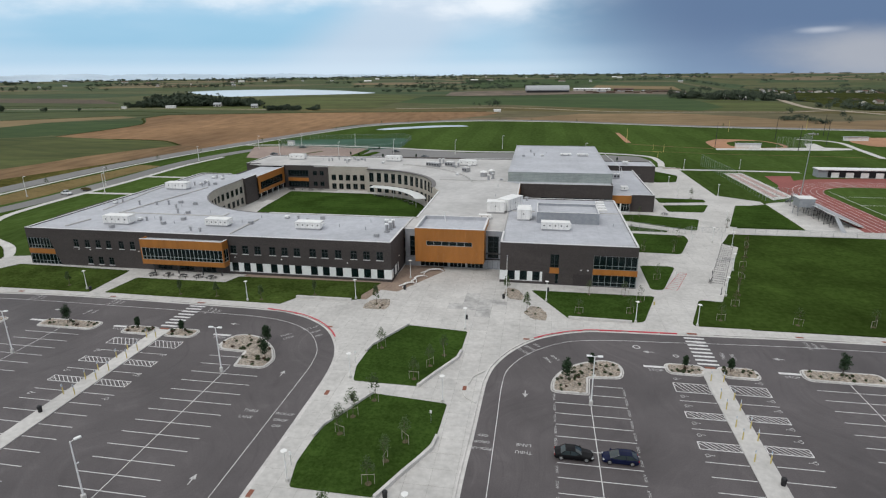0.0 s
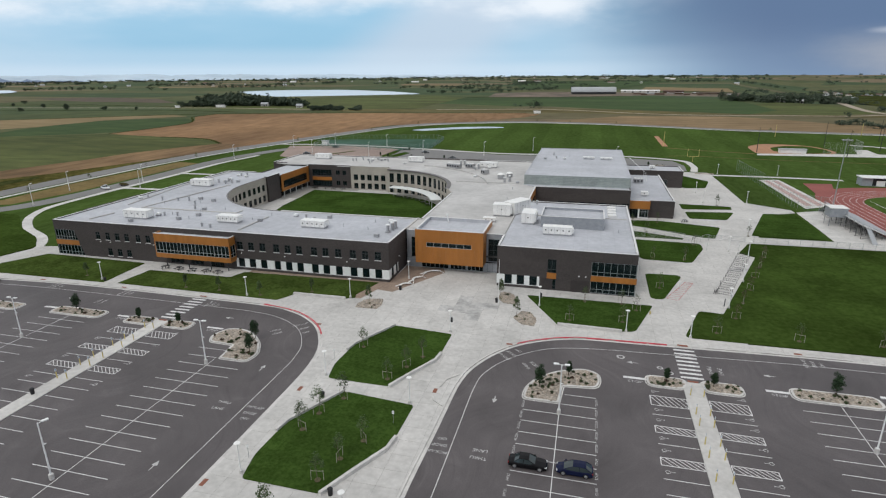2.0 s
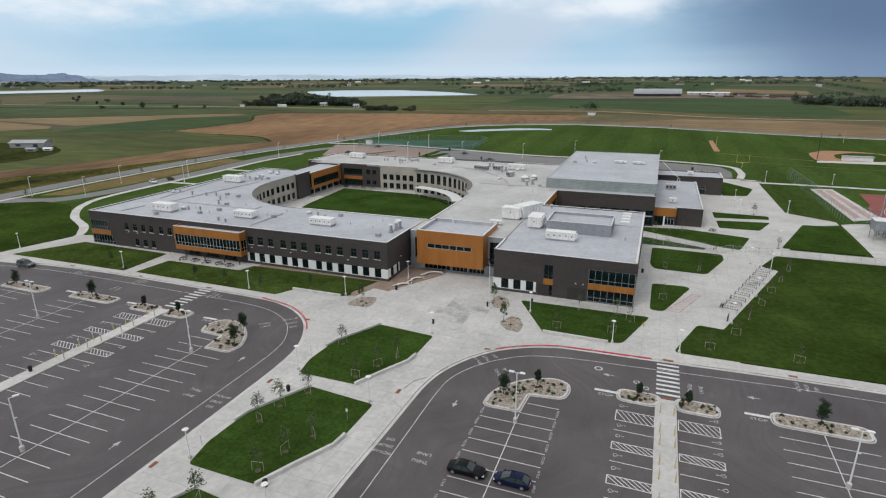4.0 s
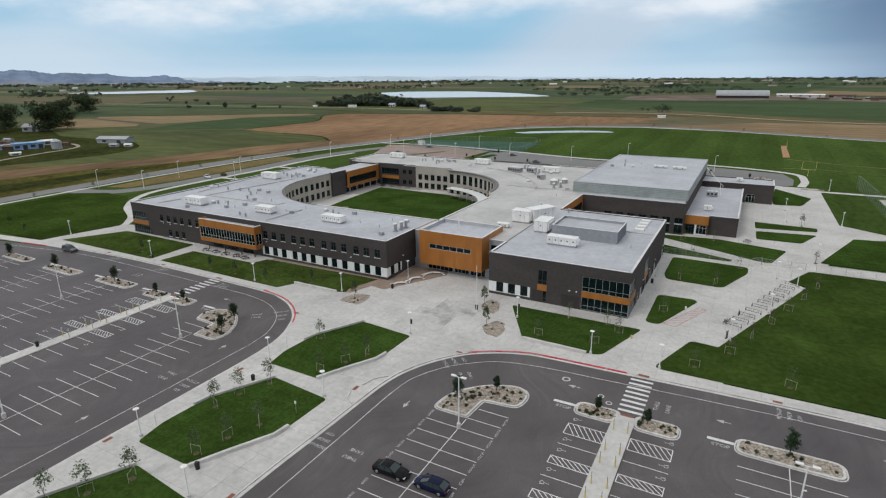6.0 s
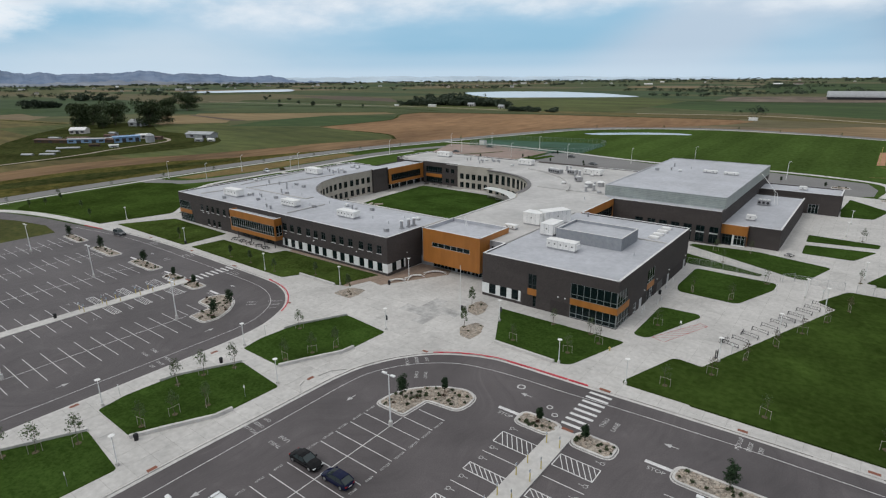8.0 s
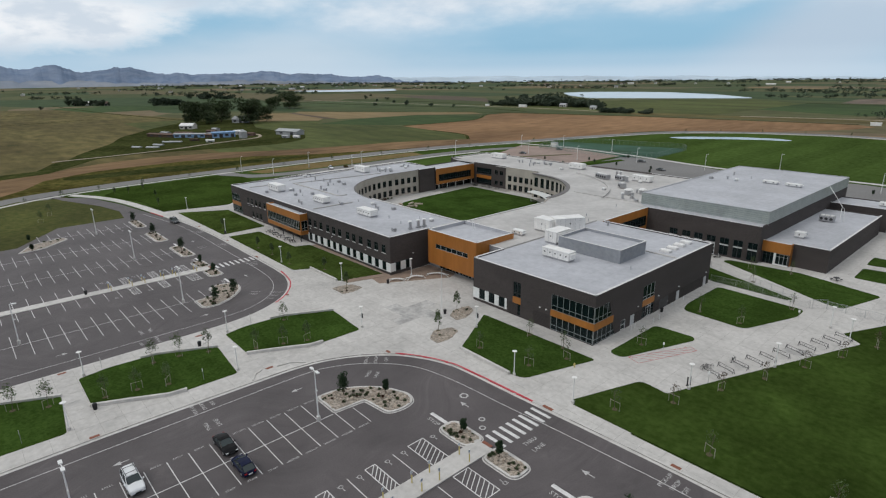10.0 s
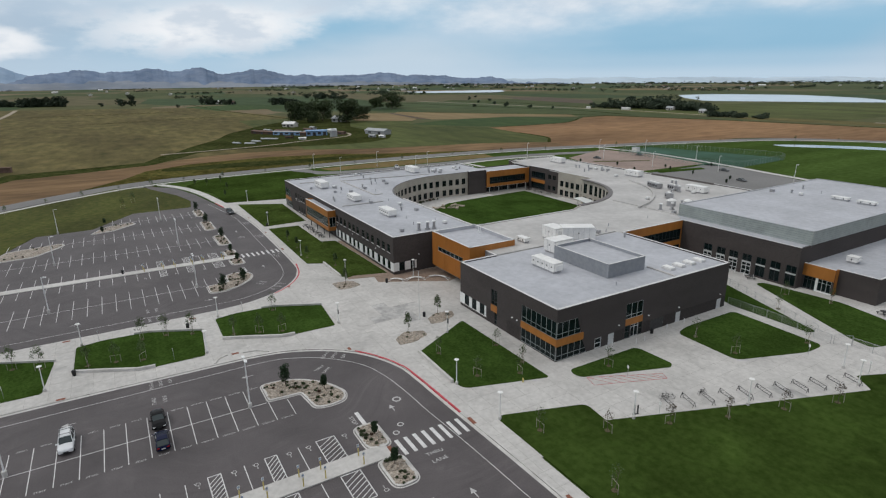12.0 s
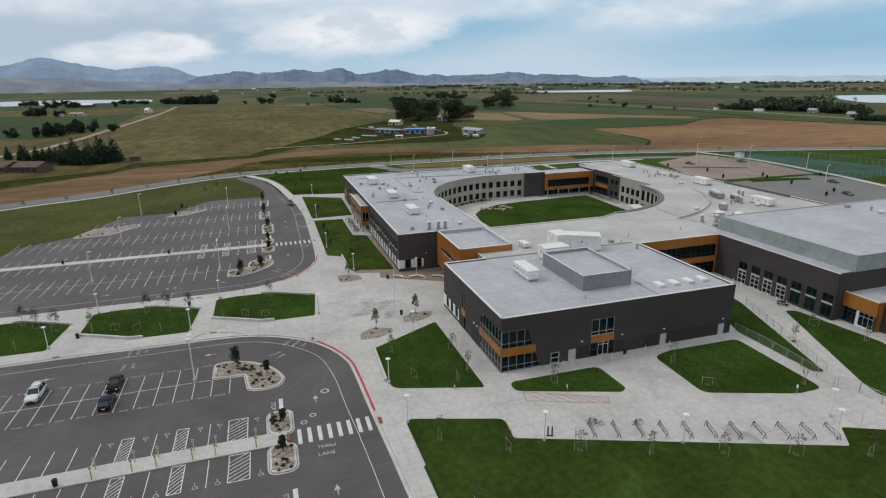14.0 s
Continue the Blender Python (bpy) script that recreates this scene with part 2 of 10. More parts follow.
GRASS = material("mown_grass", ((0.025, 0.050, 0.009), (0.050, 0.086, 0.019)), 2.2, 0.95, bump=0.6, bump_scale=9, stain=0.28, stain_scale=0.09, spec=0.0, scuff=-0.2)
FRONT_LAWN = material("patchy_front_lawn", ((0.032, 0.054, 0.011), (0.066, 0.092, 0.023)), 1.6, 0.95, bump=0.5, bump_scale=7, stain=0.34, stain_scale=0.12, spec=0.0, scuff=-0.35)
DRY_LAWN = material("sunned_lawn_grass", ((0.027, 0.048, 0.009), (0.045, 0.071, 0.016)), 0.9, 0.95, bump=0.4, bump_scale=4, stain=0.36, stain_scale=0.05, spec=0.0, scuff=-0.3)
FARM_LEAF = material("farm_tree_leaf", ((0.026, 0.044, 0.016), (0.064, 0.088, 0.032)), 0.3, 0.75, per_piece=0.2)
RED_LEAF = material("reddish_young_leaf", ((0.055, 0.038, 0.022), (0.10, 0.075, 0.042)), 2.0, 0.7, per_piece=0.2)
WEEDS = material("dark_weeds", ((0.024, 0.036, 0.011), (0.068, 0.070, 0.026)), 0.25, 0.95, bump=0.6, bump_scale=1.5, stain=0.35, stain_scale=0.03, spec=0.0)
ROADSIDE = material("olive_roadside_grass", ((0.046, 0.052, 0.014), (0.125, 0.104, 0.036)), 0.35, 0.95, bump=0.5, bump_scale=2, stain=0.42, stain_scale=0.05, spec=0.0)
FIELD_GRASS = material("playing_field_grass", ((0.046, 0.077, 0.017), (0.072, 0.113, 0.031)), 0.5, 0.95, bump=0.3, bump_scale=5, stain=0.25, stain_scale=0.018, spec=0.0, stretch=(1, 0.35, 1))
ROUGH_GRASS = material("rough_grass", ((0.046, 0.060, 0.012), (0.095, 0.094, 0.026)), 0.5, 0.95, bump=0.4, bump_scale=3, stain=0.35, stain_scale=0.03, spec=0.1)
BRICK = material("dark_brick", ((0.040, 0.034, 0.033), (0.089, 0.077, 0.073)), 5.0, 0.85, bump=0.3, bump_scale=14, stain=0.12, stain_scale=0.12, stretch=(1, 1, 3.0))
ORANGE = material("orange_metal_panel", ((0.35, 0.135, 0.026), (0.43, 0.172, 0.036)), 0.9, 0.42, stain=0.10, stain_scale=0.25, spec=0.45, stretch=(1, 1, 0.2))
BEIGE = material("beige_stone", ((0.36, 0.33, 0.285), (0.46, 0.425, 0.37)), 3.0, 0.85, bump=0.2, bump_scale=8, stain=0.14, stain_scale=0.2)
WHITE_PANEL = material("white_panel", ((0.70, 0.72, 0.70), (0.80, 0.81, 0.80)), 1.5, 0.5)
GREY_METAL = material("grey_metal_panel", ((0.30, 0.315, 0.34), (0.37, 0.385, 0.41)), 1.0, 0.5, metallic=0.2, stain=0.08)
CLERESTORY = material("translucent_panel", ((0.29, 0.325, 0.315), (0.36, 0.395, 0.38)), 0.6, 0.35, stain=0.10, stain_scale=0.15, spec=0.5)
lined(CLERESTORY, 0.53, 0.09, 0.72, "Z")
ROOF = lined(material("roof_membrane", ((0.405, 0.412, 0.442), (0.485, 0.492, 0.522)), 0.7, 0.7, stain=0.13, stain_scale=0.07), 3.05, 0.09, 0.90)
ROOF_WARM = material("aged_roof_membrane", ((0.446, 0.432, 0.420), (0.520, 0.506, 0.490)), 0.6, 0.75, stain=0.16, stain_scale=0.08)
COPING = material("coping_metal", ((0.62, 0.61, 0.60), (0.72, 0.71, 0.70)), 1.0, 0.45, metallic=0.1)
DARK_COPING = material("dark_coping", ((0.10, 0.09, 0.085), (0.14, 0.125, 0.12)), 1.0, 0.5)
UNIT_WHITE = material("white_enamel", ((0.74, 0.73, 0.71), (0.84, 0.83, 0.81)), 1.0, 0.4, stain=0.08, stain_scale=0.4)
UNIT_GREY = material("galvanised_steel", ((0.36, 0.36, 0.37), (0.48, 0.48, 0.49)), 4.0, 0.4, metallic=0.6)
LOUVRE = material("dark_louvre", ((0.03, 0.03, 0.032), (0.06, 0.06, 0.064)), 6.0, 0.5)
FRAME = material("window_frame_metal", ((0.05, 0.05, 0.052), (0.085, 0.085, 0.088)), 2.0, 0.4, metallic=0.5)
GLAZE_FRAME = material("glazing_frame_metal", ((0.34, 0.365, 0.365), (0.42, 0.445, 0.445)), 2.0, 0.4, metallic=0.4)
PALE_FRAME = material("pale_window_frame", ((0.46, 0.47, 0.47), (0.56, 0.57, 0.57)), 2.0, 0.4)
INSIDE = material("dim_interior", ((0.05, 0.05, 0.05), (0.10, 0.095, 0.09)), 0.5, 0.9)
WHITE_METAL = material("white_powder_coat", ((0.74, 0.74, 0.73), (0.82, 0.82, 0.81)), 2.0, 0.4)
BLACK = material("black_steel", ((0.012, 0.012, 0.013), (0.025, 0.025, 0.027)), 5.0, 0.5)
DARK_POLE = material("weathered_black_pole", ((0.02, 0.02, 0.022), (0.04, 0.04, 0.042)), 5.0, 0.6)
GALV = material("galvanised_tube", ((0.34, 0.35, 0.36), (0.46, 0.47, 0.48)), 6.0, 0.4, metallic=0.5)
WEATHERED = material("weathered_concrete", ((0.385, 0.375, 0.365), (0.53, 0.515, 0.495)), 0.9, 0.9, bump=0.15, bump_scale=30, stain=0.3, stain_scale=0.35, world=True)
RIB_BRICK = lined(material("ribbed_dark_brick", ((0.036, 0.031, 0.030), (0.066, 0.057, 0.054)), 5.0, 0.85, bump=0.4, bump_scale=12, stretch=(1, 1, 3.0)), 0.27, 0.08, 0.6, "Z")
GRAVEL = material("river_rock", ((0.11, 0.09, 0.072), (0.54, 0.475, 0.40)), 3.2, 0.85, bump=1.0, bump_scale=9, stain=0.15, stain_scale=0.6)
STONE = material("boulder", ((0.22, 0.17, 0.13), (0.55, 0.48, 0.40)), 2.5, 0.85, bump=0.4, bump_scale=8, per_piece=0.2)
SHRUB = material("shrub_leaf", ((0.036, 0.052, 0.022), (0.075, 0.092, 0.042)), 3.0, 0.8, per_piece=0.25)
RUSTY = material("rust_shrub_leaf", ((0.055, 0.032, 0.020), (0.09, 0.052, 0.032)), 3.0, 0.8)
LEAF = material("young_leaf", ((0.036, 0.064, 0.018), (0.076, 0.112, 0.038)), 2.0, 0.7, per_piece=0.2)
DARK_LEAF = material("dark_leaf", ((0.014, 0.032, 0.014), (0.032, 0.060, 0.024)), 2.0, 0.75, per_piece=0.2)
# Leaf green made paler and bluer to carry the haze of distance
FAR_LEAF = material("haze_tinted_foliage", ((0.034, 0.049, 0.032), (0.064, 0.083, 0.052)), 0.05, 0.9)
BARK = material("bark", ((0.09, 0.07, 0.055), (0.15, 0.12, 0.095)), 9.0, 0.9, bump=0.5, bump_scale=20)
STAKE = material("pale_timber_stake", ((0.34, 0.31, 0.26), (0.46, 0.42, 0.36)), 8.0, 0.85)
MULCH = material("bark_mulch", ((0.065, 0.058, 0.030), (0.12, 0.10, 0.055)), 9.0, 0.95)
CAR_BLACK = material("black_car_paint", ((0.006, 0.006, 0.007), (0.009, 0.009, 0.010)), 1.0, 0.05, spec=0.12)
CAR_NAVY = material("navy_car_paint", ((0.005, 0.008, 0.030), (0.008, 0.012, 0.042)), 1.0, 0.05, spec=0.12)
CAR_WHITE = material("white_car_paint", ((0.68, 0.69, 0.70), (0.74, 0.75, 0.76)), 1.0, 0.2, spec=0.6)
CAR_GREY = material("grey_car_paint", ((0.06, 0.065, 0.07), (0.09, 0.095, 0.10)), 1.0, 0.22, spec=0.6)
TYRE = material("tyre_rubber", ((0.012, 0.012, 0.012), (0.022, 0.022, 0.022)), 8.0, 0.9)
RIM = material("alloy_rim", ((0.38, 0.38, 0.39), (0.48, 0.48, 0.49)), 4.0, 0.3, metallic=0.8)
HEADLIGHT = material("headlight_lens", ((0.55, 0.56, 0.57), (0.65, 0.66, 0.67)), 4.0, 0.15)
TAILLIGHT = material("taillight_lens", ((0.25, 0.01, 0.01), (0.32, 0.02, 0.02)), 4.0, 0.2)
# Pale base colour stands in for overcast sky mirrored in the lakes
SKY_TINTED_WATER = material("water", ((0.52, 0.565, 0.60), (0.59, 0.63, 0.655)), 0.02, 0.2, spec=0.4)
STUBBLE = material("ripe_field", ((0.185, 0.105, 0.052), (0.285, 0.170, 0.088)), 0.13, 0.95, bump=0.3, bump_scale=1.5, stain=0.32, stain_scale=0.010, spec=0.1, stretch=(1, 0.3, 1))
DULL_STUBBLE = material("dull_stubble", ((0.128, 0.080, 0.040), (0.225, 0.142, 0.075)), 0.13, 0.95, bump=0.3, bump_scale=1.5, stain=0.4, stain_scale=0.02, spec=0.1, stretch=(1, 0.3, 1))
RIPE_TAN = material("ripe_tan_field", ((0.160, 0.110, 0.056), (0.265, 0.185, 0.104)), 0.10, 0.95, bump=0.3, bump_scale=1.5, stain=0.35, stain_scale=0.012, spec=0.1, stretch=(0.3, 1, 1))
TAN_FIELD = material("tan_field", ((0.185, 0.135, 0.068), (0.25, 0.185, 0.10)), 0.05, 0.95, stain=0.15, stain_scale=0.008, spec=0.1, stretch=(0.3, 1, 1))
CROP = material("green_crop", ((0.056, 0.072, 0.021), (0.102, 0.112, 0.038)), 0.12, 0.95, stain=0.35, stain_scale=0.014, spec=0.1, stretch=(0.3, 1, 1))
CROP_DARK = material("dark_green_crop", ((0.032, 0.060, 0.019), (0.057, 0.086, 0.029)), 0.10, 0.95, stain=0.3, stain_scale=0.008, spec=0.1, stretch=(0.3, 1, 1))
PASTURE = material("dry_pasture", ((0.070, 0.064, 0.021), (0.156, 0.124, 0.050)), 0.10, 0.95, bump=0.3, bump_scale=1.0, stain=0.32, stain_scale=0.014, spec=0.1, stretch=(0.4, 1, 1))
TAN_VERGE = material("dry_verge_grass", ((0.13, 0.095, 0.035), (0.20, 0.145, 0.06)), 0.4, 0.95, stain=0.3, stain_scale=0.04, spec=0.1)
PLOUGHED = material("ploughed_soil", ((0.064, 0.043, 0.028), (0.105, 0.073, 0.048)), 0.08, 0.95, stain=0.15, stain_scale=0.01)
DIRT = material("bare_dirt", ((0.075, 0.055, 0.042), (0.20, 0.15, 0.11)), 0.03, 0.95, stain=0.35, stain_scale=0.012)
# Stretched pale streaks in the colour imitate sky reflected on dark water
POND = material("sky_streaked_pond_water", ((0.10, 0.15, 0.16), (0.40, 0.46, 0.48)), 0.10, 0.12, spec=0.5, stretch=(0.35, 1, 1))
PINK_PAD = material("pinkish_gravel_pad", ((0.26, 0.195, 0.165), (0.33, 0.255, 0.22)), 0.5, 0.95, stain=0.18, stain_scale=0.05)
INFIELD = material("infield_clay", ((0.33, 0.17, 0.095), (0.42, 0.23, 0.13)), 0.5, 0.95, stain=0.12, stain_scale=0.06)
TRACK = material("red_track", ((0.22, 0.065, 0.055), (0.29, 0.09, 0.075)), 1.0, 0.85, stain=0.12, stain_scale=0.06)
JUMP_LANE = material("faded_pink_runway", ((0.40, 0.27, 0.25), (0.50, 0.36, 0.33)), 1.0, 0.85, stain=0.12, stain_scale=0.1)
PAVER = material("tan_paver", ((0.24, 0.175, 0.135), (0.33, 0.25, 0.195)), 3.0, 0.9, bump=0.2, bump_scale=6, stain=0.15, stain_scale=0.4)
COURT = material("tennis_court_paint", ((0.037, 0.084, 0.045), (0.050, 0.106, 0.078)), 0.04, 0.85, stain=0.25, stain_scale=0.02, spec=0.1)
SCREEN = material("teal_windscreen", ((0.085, 0.17, 0.14), (0.12, 0.21, 0.175)), 1.0, 0.9)
BLUE_TARP = material("blue_sheeting", ((0.16, 0.30, 0.50), (0.32, 0.46, 0.66)), 0.3, 0.7)
SHED_METAL = material("grey_shed_metal", ((0.34, 0.35, 0.36), (0.44, 0.45, 0.46)), 0.3, 0.5, metallic=0.2)
HOUSE_WALL = material("pale_siding", ((0.50, 0.48, 0.45), (0.62, 0.60, 0.56)), 0.3, 0.8)
HOUSE_ROOF = material("shingle_roof", ((0.11, 0.070, 0.055), (0.18, 0.12, 0.095)), 0.6, 0.9)
ROAD_ROCK = material("pale_track_dirt", ((0.30, 0.25, 0.19), (0.38, 0.32, 0.25)), 0.3, 0.95)
# Distance haze is mixed into the base colours of the four ridge materials
MOUNTAIN = material("haze_tinted_mountain", ((0.150, 0.205, 0.300), (0.230, 0.280, 0.370)), 0.014, 1.0, stain=0.14, stain_scale=0.004, spec=0.0, stretch=(1, 1, 1.2))
MOUNTAIN_HAZE = material("haze_painted_mountain", ((0.27, 0.37, 0.50), (0.34, 0.43, 0.55)), 0.012, 1.0, stain=0.08, stain_scale=0.004, spec=0.0, stretch=(1, 1, 1.2))
FOOTHILL = material("haze_tinted_foothill", ((0.20, 0.235, 0.29), (0.30, 0.32, 0.35)), 0.005, 1.0, stain=0.2, stain_scale=0.002, spec=0.0, stretch=(1, 1, 3))
PALE_HILL = material("haze_tinted_hill", ((0.47, 0.57, 0.66), (0.55, 0.64, 0.71)), 0.005, 1.0, stain=0.15, stain_scale=0.002, spec=0.0, stretch=(1, 1, 3))


def glass_material(name, tint, through=0.55):
    m = bpy.data.materials.new(name)
    m.use_nodes = True
    p = m.node_tree.nodes["Principled BSDF"]
    p.inputs["Base Color"].default_value = (*tint, 1)
    p.inputs["Roughness"].default_value = 0.03
    p.inputs["Transmission Weight"].default_value = through
    p.inputs["IOR"].default_value = 1.26
    return m


GLASS = glass_material("tinted_window_glass", (0.014, 0.030, 0.032))
CAR_GLASS = glass_material("car_glass", (0.030, 0.042, 0.044), 0.0)
CAR_GLASS.node_tree.nodes["Principled BSDF"].inputs["IOR"].default_value = 1.5


# patchwork of far fields for the sheet that reaches the horizon
def countryside():
    m = bpy.data.materials.new("farm_country")
    m.use_nodes = True
    n, l = m.node_tree.nodes, m.node_tree.links
    p = n["Principled BSDF"]
    tc = n.new("ShaderNodeTexCoord")
    mp = n.new("ShaderNodeMapping")
    mp.inputs["Rotation"].default_value = (0, 0, radians(14))
    mp.inputs["Scale"].default_value = (1 / 420, 1 / 210, 1)
    l.new(tc.outputs["Object"], mp.inputs["Vector"])
    v = n.new("ShaderNodeTexVoronoi")
    v.distance, v.voronoi_dimensions = "CHEBYCHEV", "2D"
    v.inputs["Scale"].default_value, v.inputs["Randomness"].default_value = 1.0, 0.75
    l.new(mp.outputs[0], v.inputs["Vector"])
    s = n.new("ShaderNodeSeparateColor")
    l.new(v.outputs["Color"], s.inputs[0])
    r = ramp_of(n, [(0.0, (0.065, 0.082, 0.033)), (0.30, (0.092, 0.096, 0.042)), (0.45, (0.050, 0.077, 0.034)), (0.62, (0.118, 0.103, 0.055)), (0.76, (0.062, 0.085, 0.036)), (0.88, (0.174, 0.135, 0.083)), (1.0, (0.084, 0.067, 0.051))], "CONSTANT")
    l.new(s.outputs[0], r.inputs[0])
    nz = n.new("ShaderNodeTexNoise")
    nz.inputs["Scale"].default_value, nz.inputs["Detail"].default_value, nz.inputs["Roughness"].default_value = 0.02, 8, 0.65
    l.new(tc.outputs["Object"], nz.inputs["Vector"])
    k = ramp_of(n, [(0.3, grey(0.7)), (0.7, grey(1.25))], "LINEAR")
    l.new(nz.outputs["Fac"], k.inputs[0])
    mul = n.new("ShaderNodeMix")
    mul.data_type, mul.blend_type = "RGBA", "MULTIPLY"
    mul.inputs[0].default_value = 1
    l.new(r.outputs[0], mul.inputs[6])
    l.new(k.outputs[0], mul.inputs[7])
    l.new(mul.outputs[2], p.inputs["Base Color"])
    p.inputs["Roughness"].default_value = 0.95
    p.inputs["Specular IOR Level"].default_value = 0.1
    return m


COUNTRY = countryside()
lined(FIELD_GRASS, 26.0, 11.0, 0.88, "X", 0.3)
lined(GRASS, 3.4, 1.7, 0.94, "Y")

# ---- building blocks ----


def face(bm, pts):
    return bm.faces.new([bm.verts.new(p) for p in pts])


def box(bm, x0, x1, y0, y1, z0, z1):
    v = [bm.verts.new((x, y, z)) for z in (z0, z1) for x, y in ((x0, y0), (x1, y0), (x1, y1), (x0, y1))]
    for q in ((3, 2, 1, 0), (4, 5, 6, 7), (0, 1, 5, 4), (1, 2, 6, 5), (2, 3, 7, 6), (3, 0, 4, 7)):
        bm.faces.new([v[i] for i in q])


def bar(bm, p, q, w, h, z0):
    """An upright-sided bar of width w and height h along the ground line p-q."""
    p, q = Vector((*p[:2], 0)), Vector((*q[:2], 0))
    s = (q - p).normalized().cross(Vector((0, 0, 1))) * (w / 2)
    prism(bm, [p - s, q - s, q + s, p + s], z0, z0 + h)


def prism(bm, pts, z0, z1):
    """A polygon (any turn) raised from z0 to z1."""
    pts = [(p[0], p[1]) for p in pts]
    area = sum(a[0] * b[1] - b[0] * a[1] for a, b in zip(pts, pts[1:] + pts[:1]))
    if area < 0:
        pts = pts[::-1]
    lo = [bm.verts.new((x, y, z0)) for x, y in pts]
    hi = [bm.verts.new((x, y, z1)) for x, y in pts]
    bm.faces.new(hi)
    bm.faces.new(lo[::-1])
    for i in range(len(pts)):
        j = (i + 1) % len(pts)
        bm.faces.new((lo[i], lo[j], hi[j], hi[i]))


def tube(bm, p, q, r0, r1=None, n=8, cap=True):
    p, q = Vector(p), Vector(q)
    r1 = r0 if r1 is None else r1
    d = (q - p).normalized()
    a = d.orthogonal().normalized()
    b = d.cross(a)
    ring = [[bm.verts.new(c + (a * math.cos(k * math.tau / n) + b * math.sin(k * math.tau / n)) * r) for k in range(n)] for c, r in ((p, r0), (q, r1))]
    for k in range(n):
        j = (k + 1) % n
        bm.faces.new((ring[0][k], ring[0][j], ring[1][j], ring[1][k]))
    if cap:
        bm.faces.new(ring[0][::-1])
        bm.faces.new(ring[1])


def rounded(pts, radius, steps=5):
    """The polygon with each corner rounded."""
    out = []
    n = len(pts)
    for i in range(n):
        a, b, c = (Vector((*pts[k % n], 0)) for k in (i - 1, i, i + 1))
        u, v = a - b, c - b
        r = radius[i] if isinstance(radius, (list, tuple)) else radius
        r = min(r, u.length * 0.45, v.length * 0.45)
        p0, p1 = b + u.normalized() * r, b + v.normalized() * r
        for s in range(steps + 1):
            t = s / steps
            p = p0 * (1 - t) ** 2 + b * 2 * t * (1 - t) + p1 * t * t
            out.append((p.x, p.y))
    return out


def arc(cx, cy, r, a0, a1, n=10):
    return [(cx + r * math.cos(radians(a0 + (a1 - a0) * k / n)), cy + r * math.sin(radians(a0 + (a1 - a0) * k / n))) for k in range(n + 1)]


def smooth_line(pts, steps=6):
    """A Catmull-Rom line through the points."""
    p = [Vector((*q, 0)) for q in pts]
    p = [p[0] * 2 - p[1], *p, p[-1] * 2 - p[-2]]
    out = []
    for i in range(1, len(p) - 2):
        for s in range(steps):
            t = s / steps
            c = 0.5 * (2 * p[i] + (p[i + 1] - p[i - 1]) * t + (2 * p[i - 1] - 5 * p[i] + 4 * p[i + 1] - p[i + 2]) * t * t + (3 * p[i] - p[i - 1] - 3 * p[i + 1] + p[i + 2]) * t ** 3)
            out.append((c.x, c.y))
    out.append((p[-2].x, p[-2].y))
    return out


def offset_line(pts, d):
    """The line shifted d to its left."""
    out = []
    for i, p in enumerate(pts):
        a, b = Vector(pts[max(i - 1, 0)]), Vector(pts[min(i + 1, len(pts) - 1)])
        t = (b - a).normalized()
        out.append((p[0] - t.y * d, p[1] + t.x * d))
    return out


def ribbon(bm, pts, d0, d1, z0, z1):
    """A raised strip along a line, between the offsets d0 and d1."""
    a, b = offset_line(pts, d0), offset_line(pts, d1)
    va = [[bm.verts.new((x, y, z)) for x, y in a] for z in (z0, z1)]
    vb = [[bm.verts.new((x, y, z)) for x, y in b] for z in (z0, z1)]
    for i in range(len(pts) - 1):
        bm.faces.new((va[1][i], va[1][i + 1], vb[1][i + 1], vb[1][i]))
        bm.faces.new((va[0][i], va[0][i + 1], va[1][i + 1], va[1][i]))
        bm.faces.new((vb[1][i], vb[1][i + 1], vb[0][i + 1], vb[0][i]))
    for k in (0, -1):
        bm.faces.new((va[0][k], va[1][k], vb[1][k], vb[0][k]))
    bmesh.ops.recalc_face_normals(bm, faces=bm.faces)


def mesh_of(name, bm, mat, smooth=False):
    me = bpy.data.meshes.new(name)
    bm.to_mesh(me)
    bm.free()
    for m in mat if isinstance(mat, (list, tuple)) else (mat,):
        me.materials.append(m)
    if smooth:
        me.polygons.foreach_set("use_smooth", [True] * len(me.polygons))
    return me


def root_of(ob):
    while ob.parent:
        ob = ob.parent
    return ob


def part(name, bm, mat, parent, label="", world=False, smooth=False):
    """One mesh under a thing or a part. world: the bmesh is in world places."""
    if world:
        bmesh.ops.translate(bm, vec=-root_of(parent).location, verts=bm.verts)
    ob = new(name, mesh_of(name, bm, mat, smooth))
    ob.parent = parent
    return tagged(ob, label)


def thing(name, loc, label, category, group="", kind="", rz=0.0):
    ob = new(name)
    ob.empty_display_size = 0.2
    ob.location, ob.rotation_euler = loc, (0, 0, radians(rz))
    return tagged(ob, label, category, group, kind)


def whole(name, bm, mat, label, category, group="", kind="", smooth=False):
    """A thing of one mesh, built in world places."""
    return tagged(new(name, mesh_of(name, bm, mat, smooth)), label, category, group, kind)


def slab(name, outline, z0, z1, mat, label, category, kind="structure"):
    bm = bmesh.new()
    prism(bm, outline, z0, z1)
    return whole(name, bm, mat, label, category, kind=kind)


def child(name, me, parent, m):
    """Another object on a shared mesh, at the local pose m."""
    ob = new(name, me)
    ob.parent = parent
    ob.matrix_basis = m
    return ob


TEXTS = {}


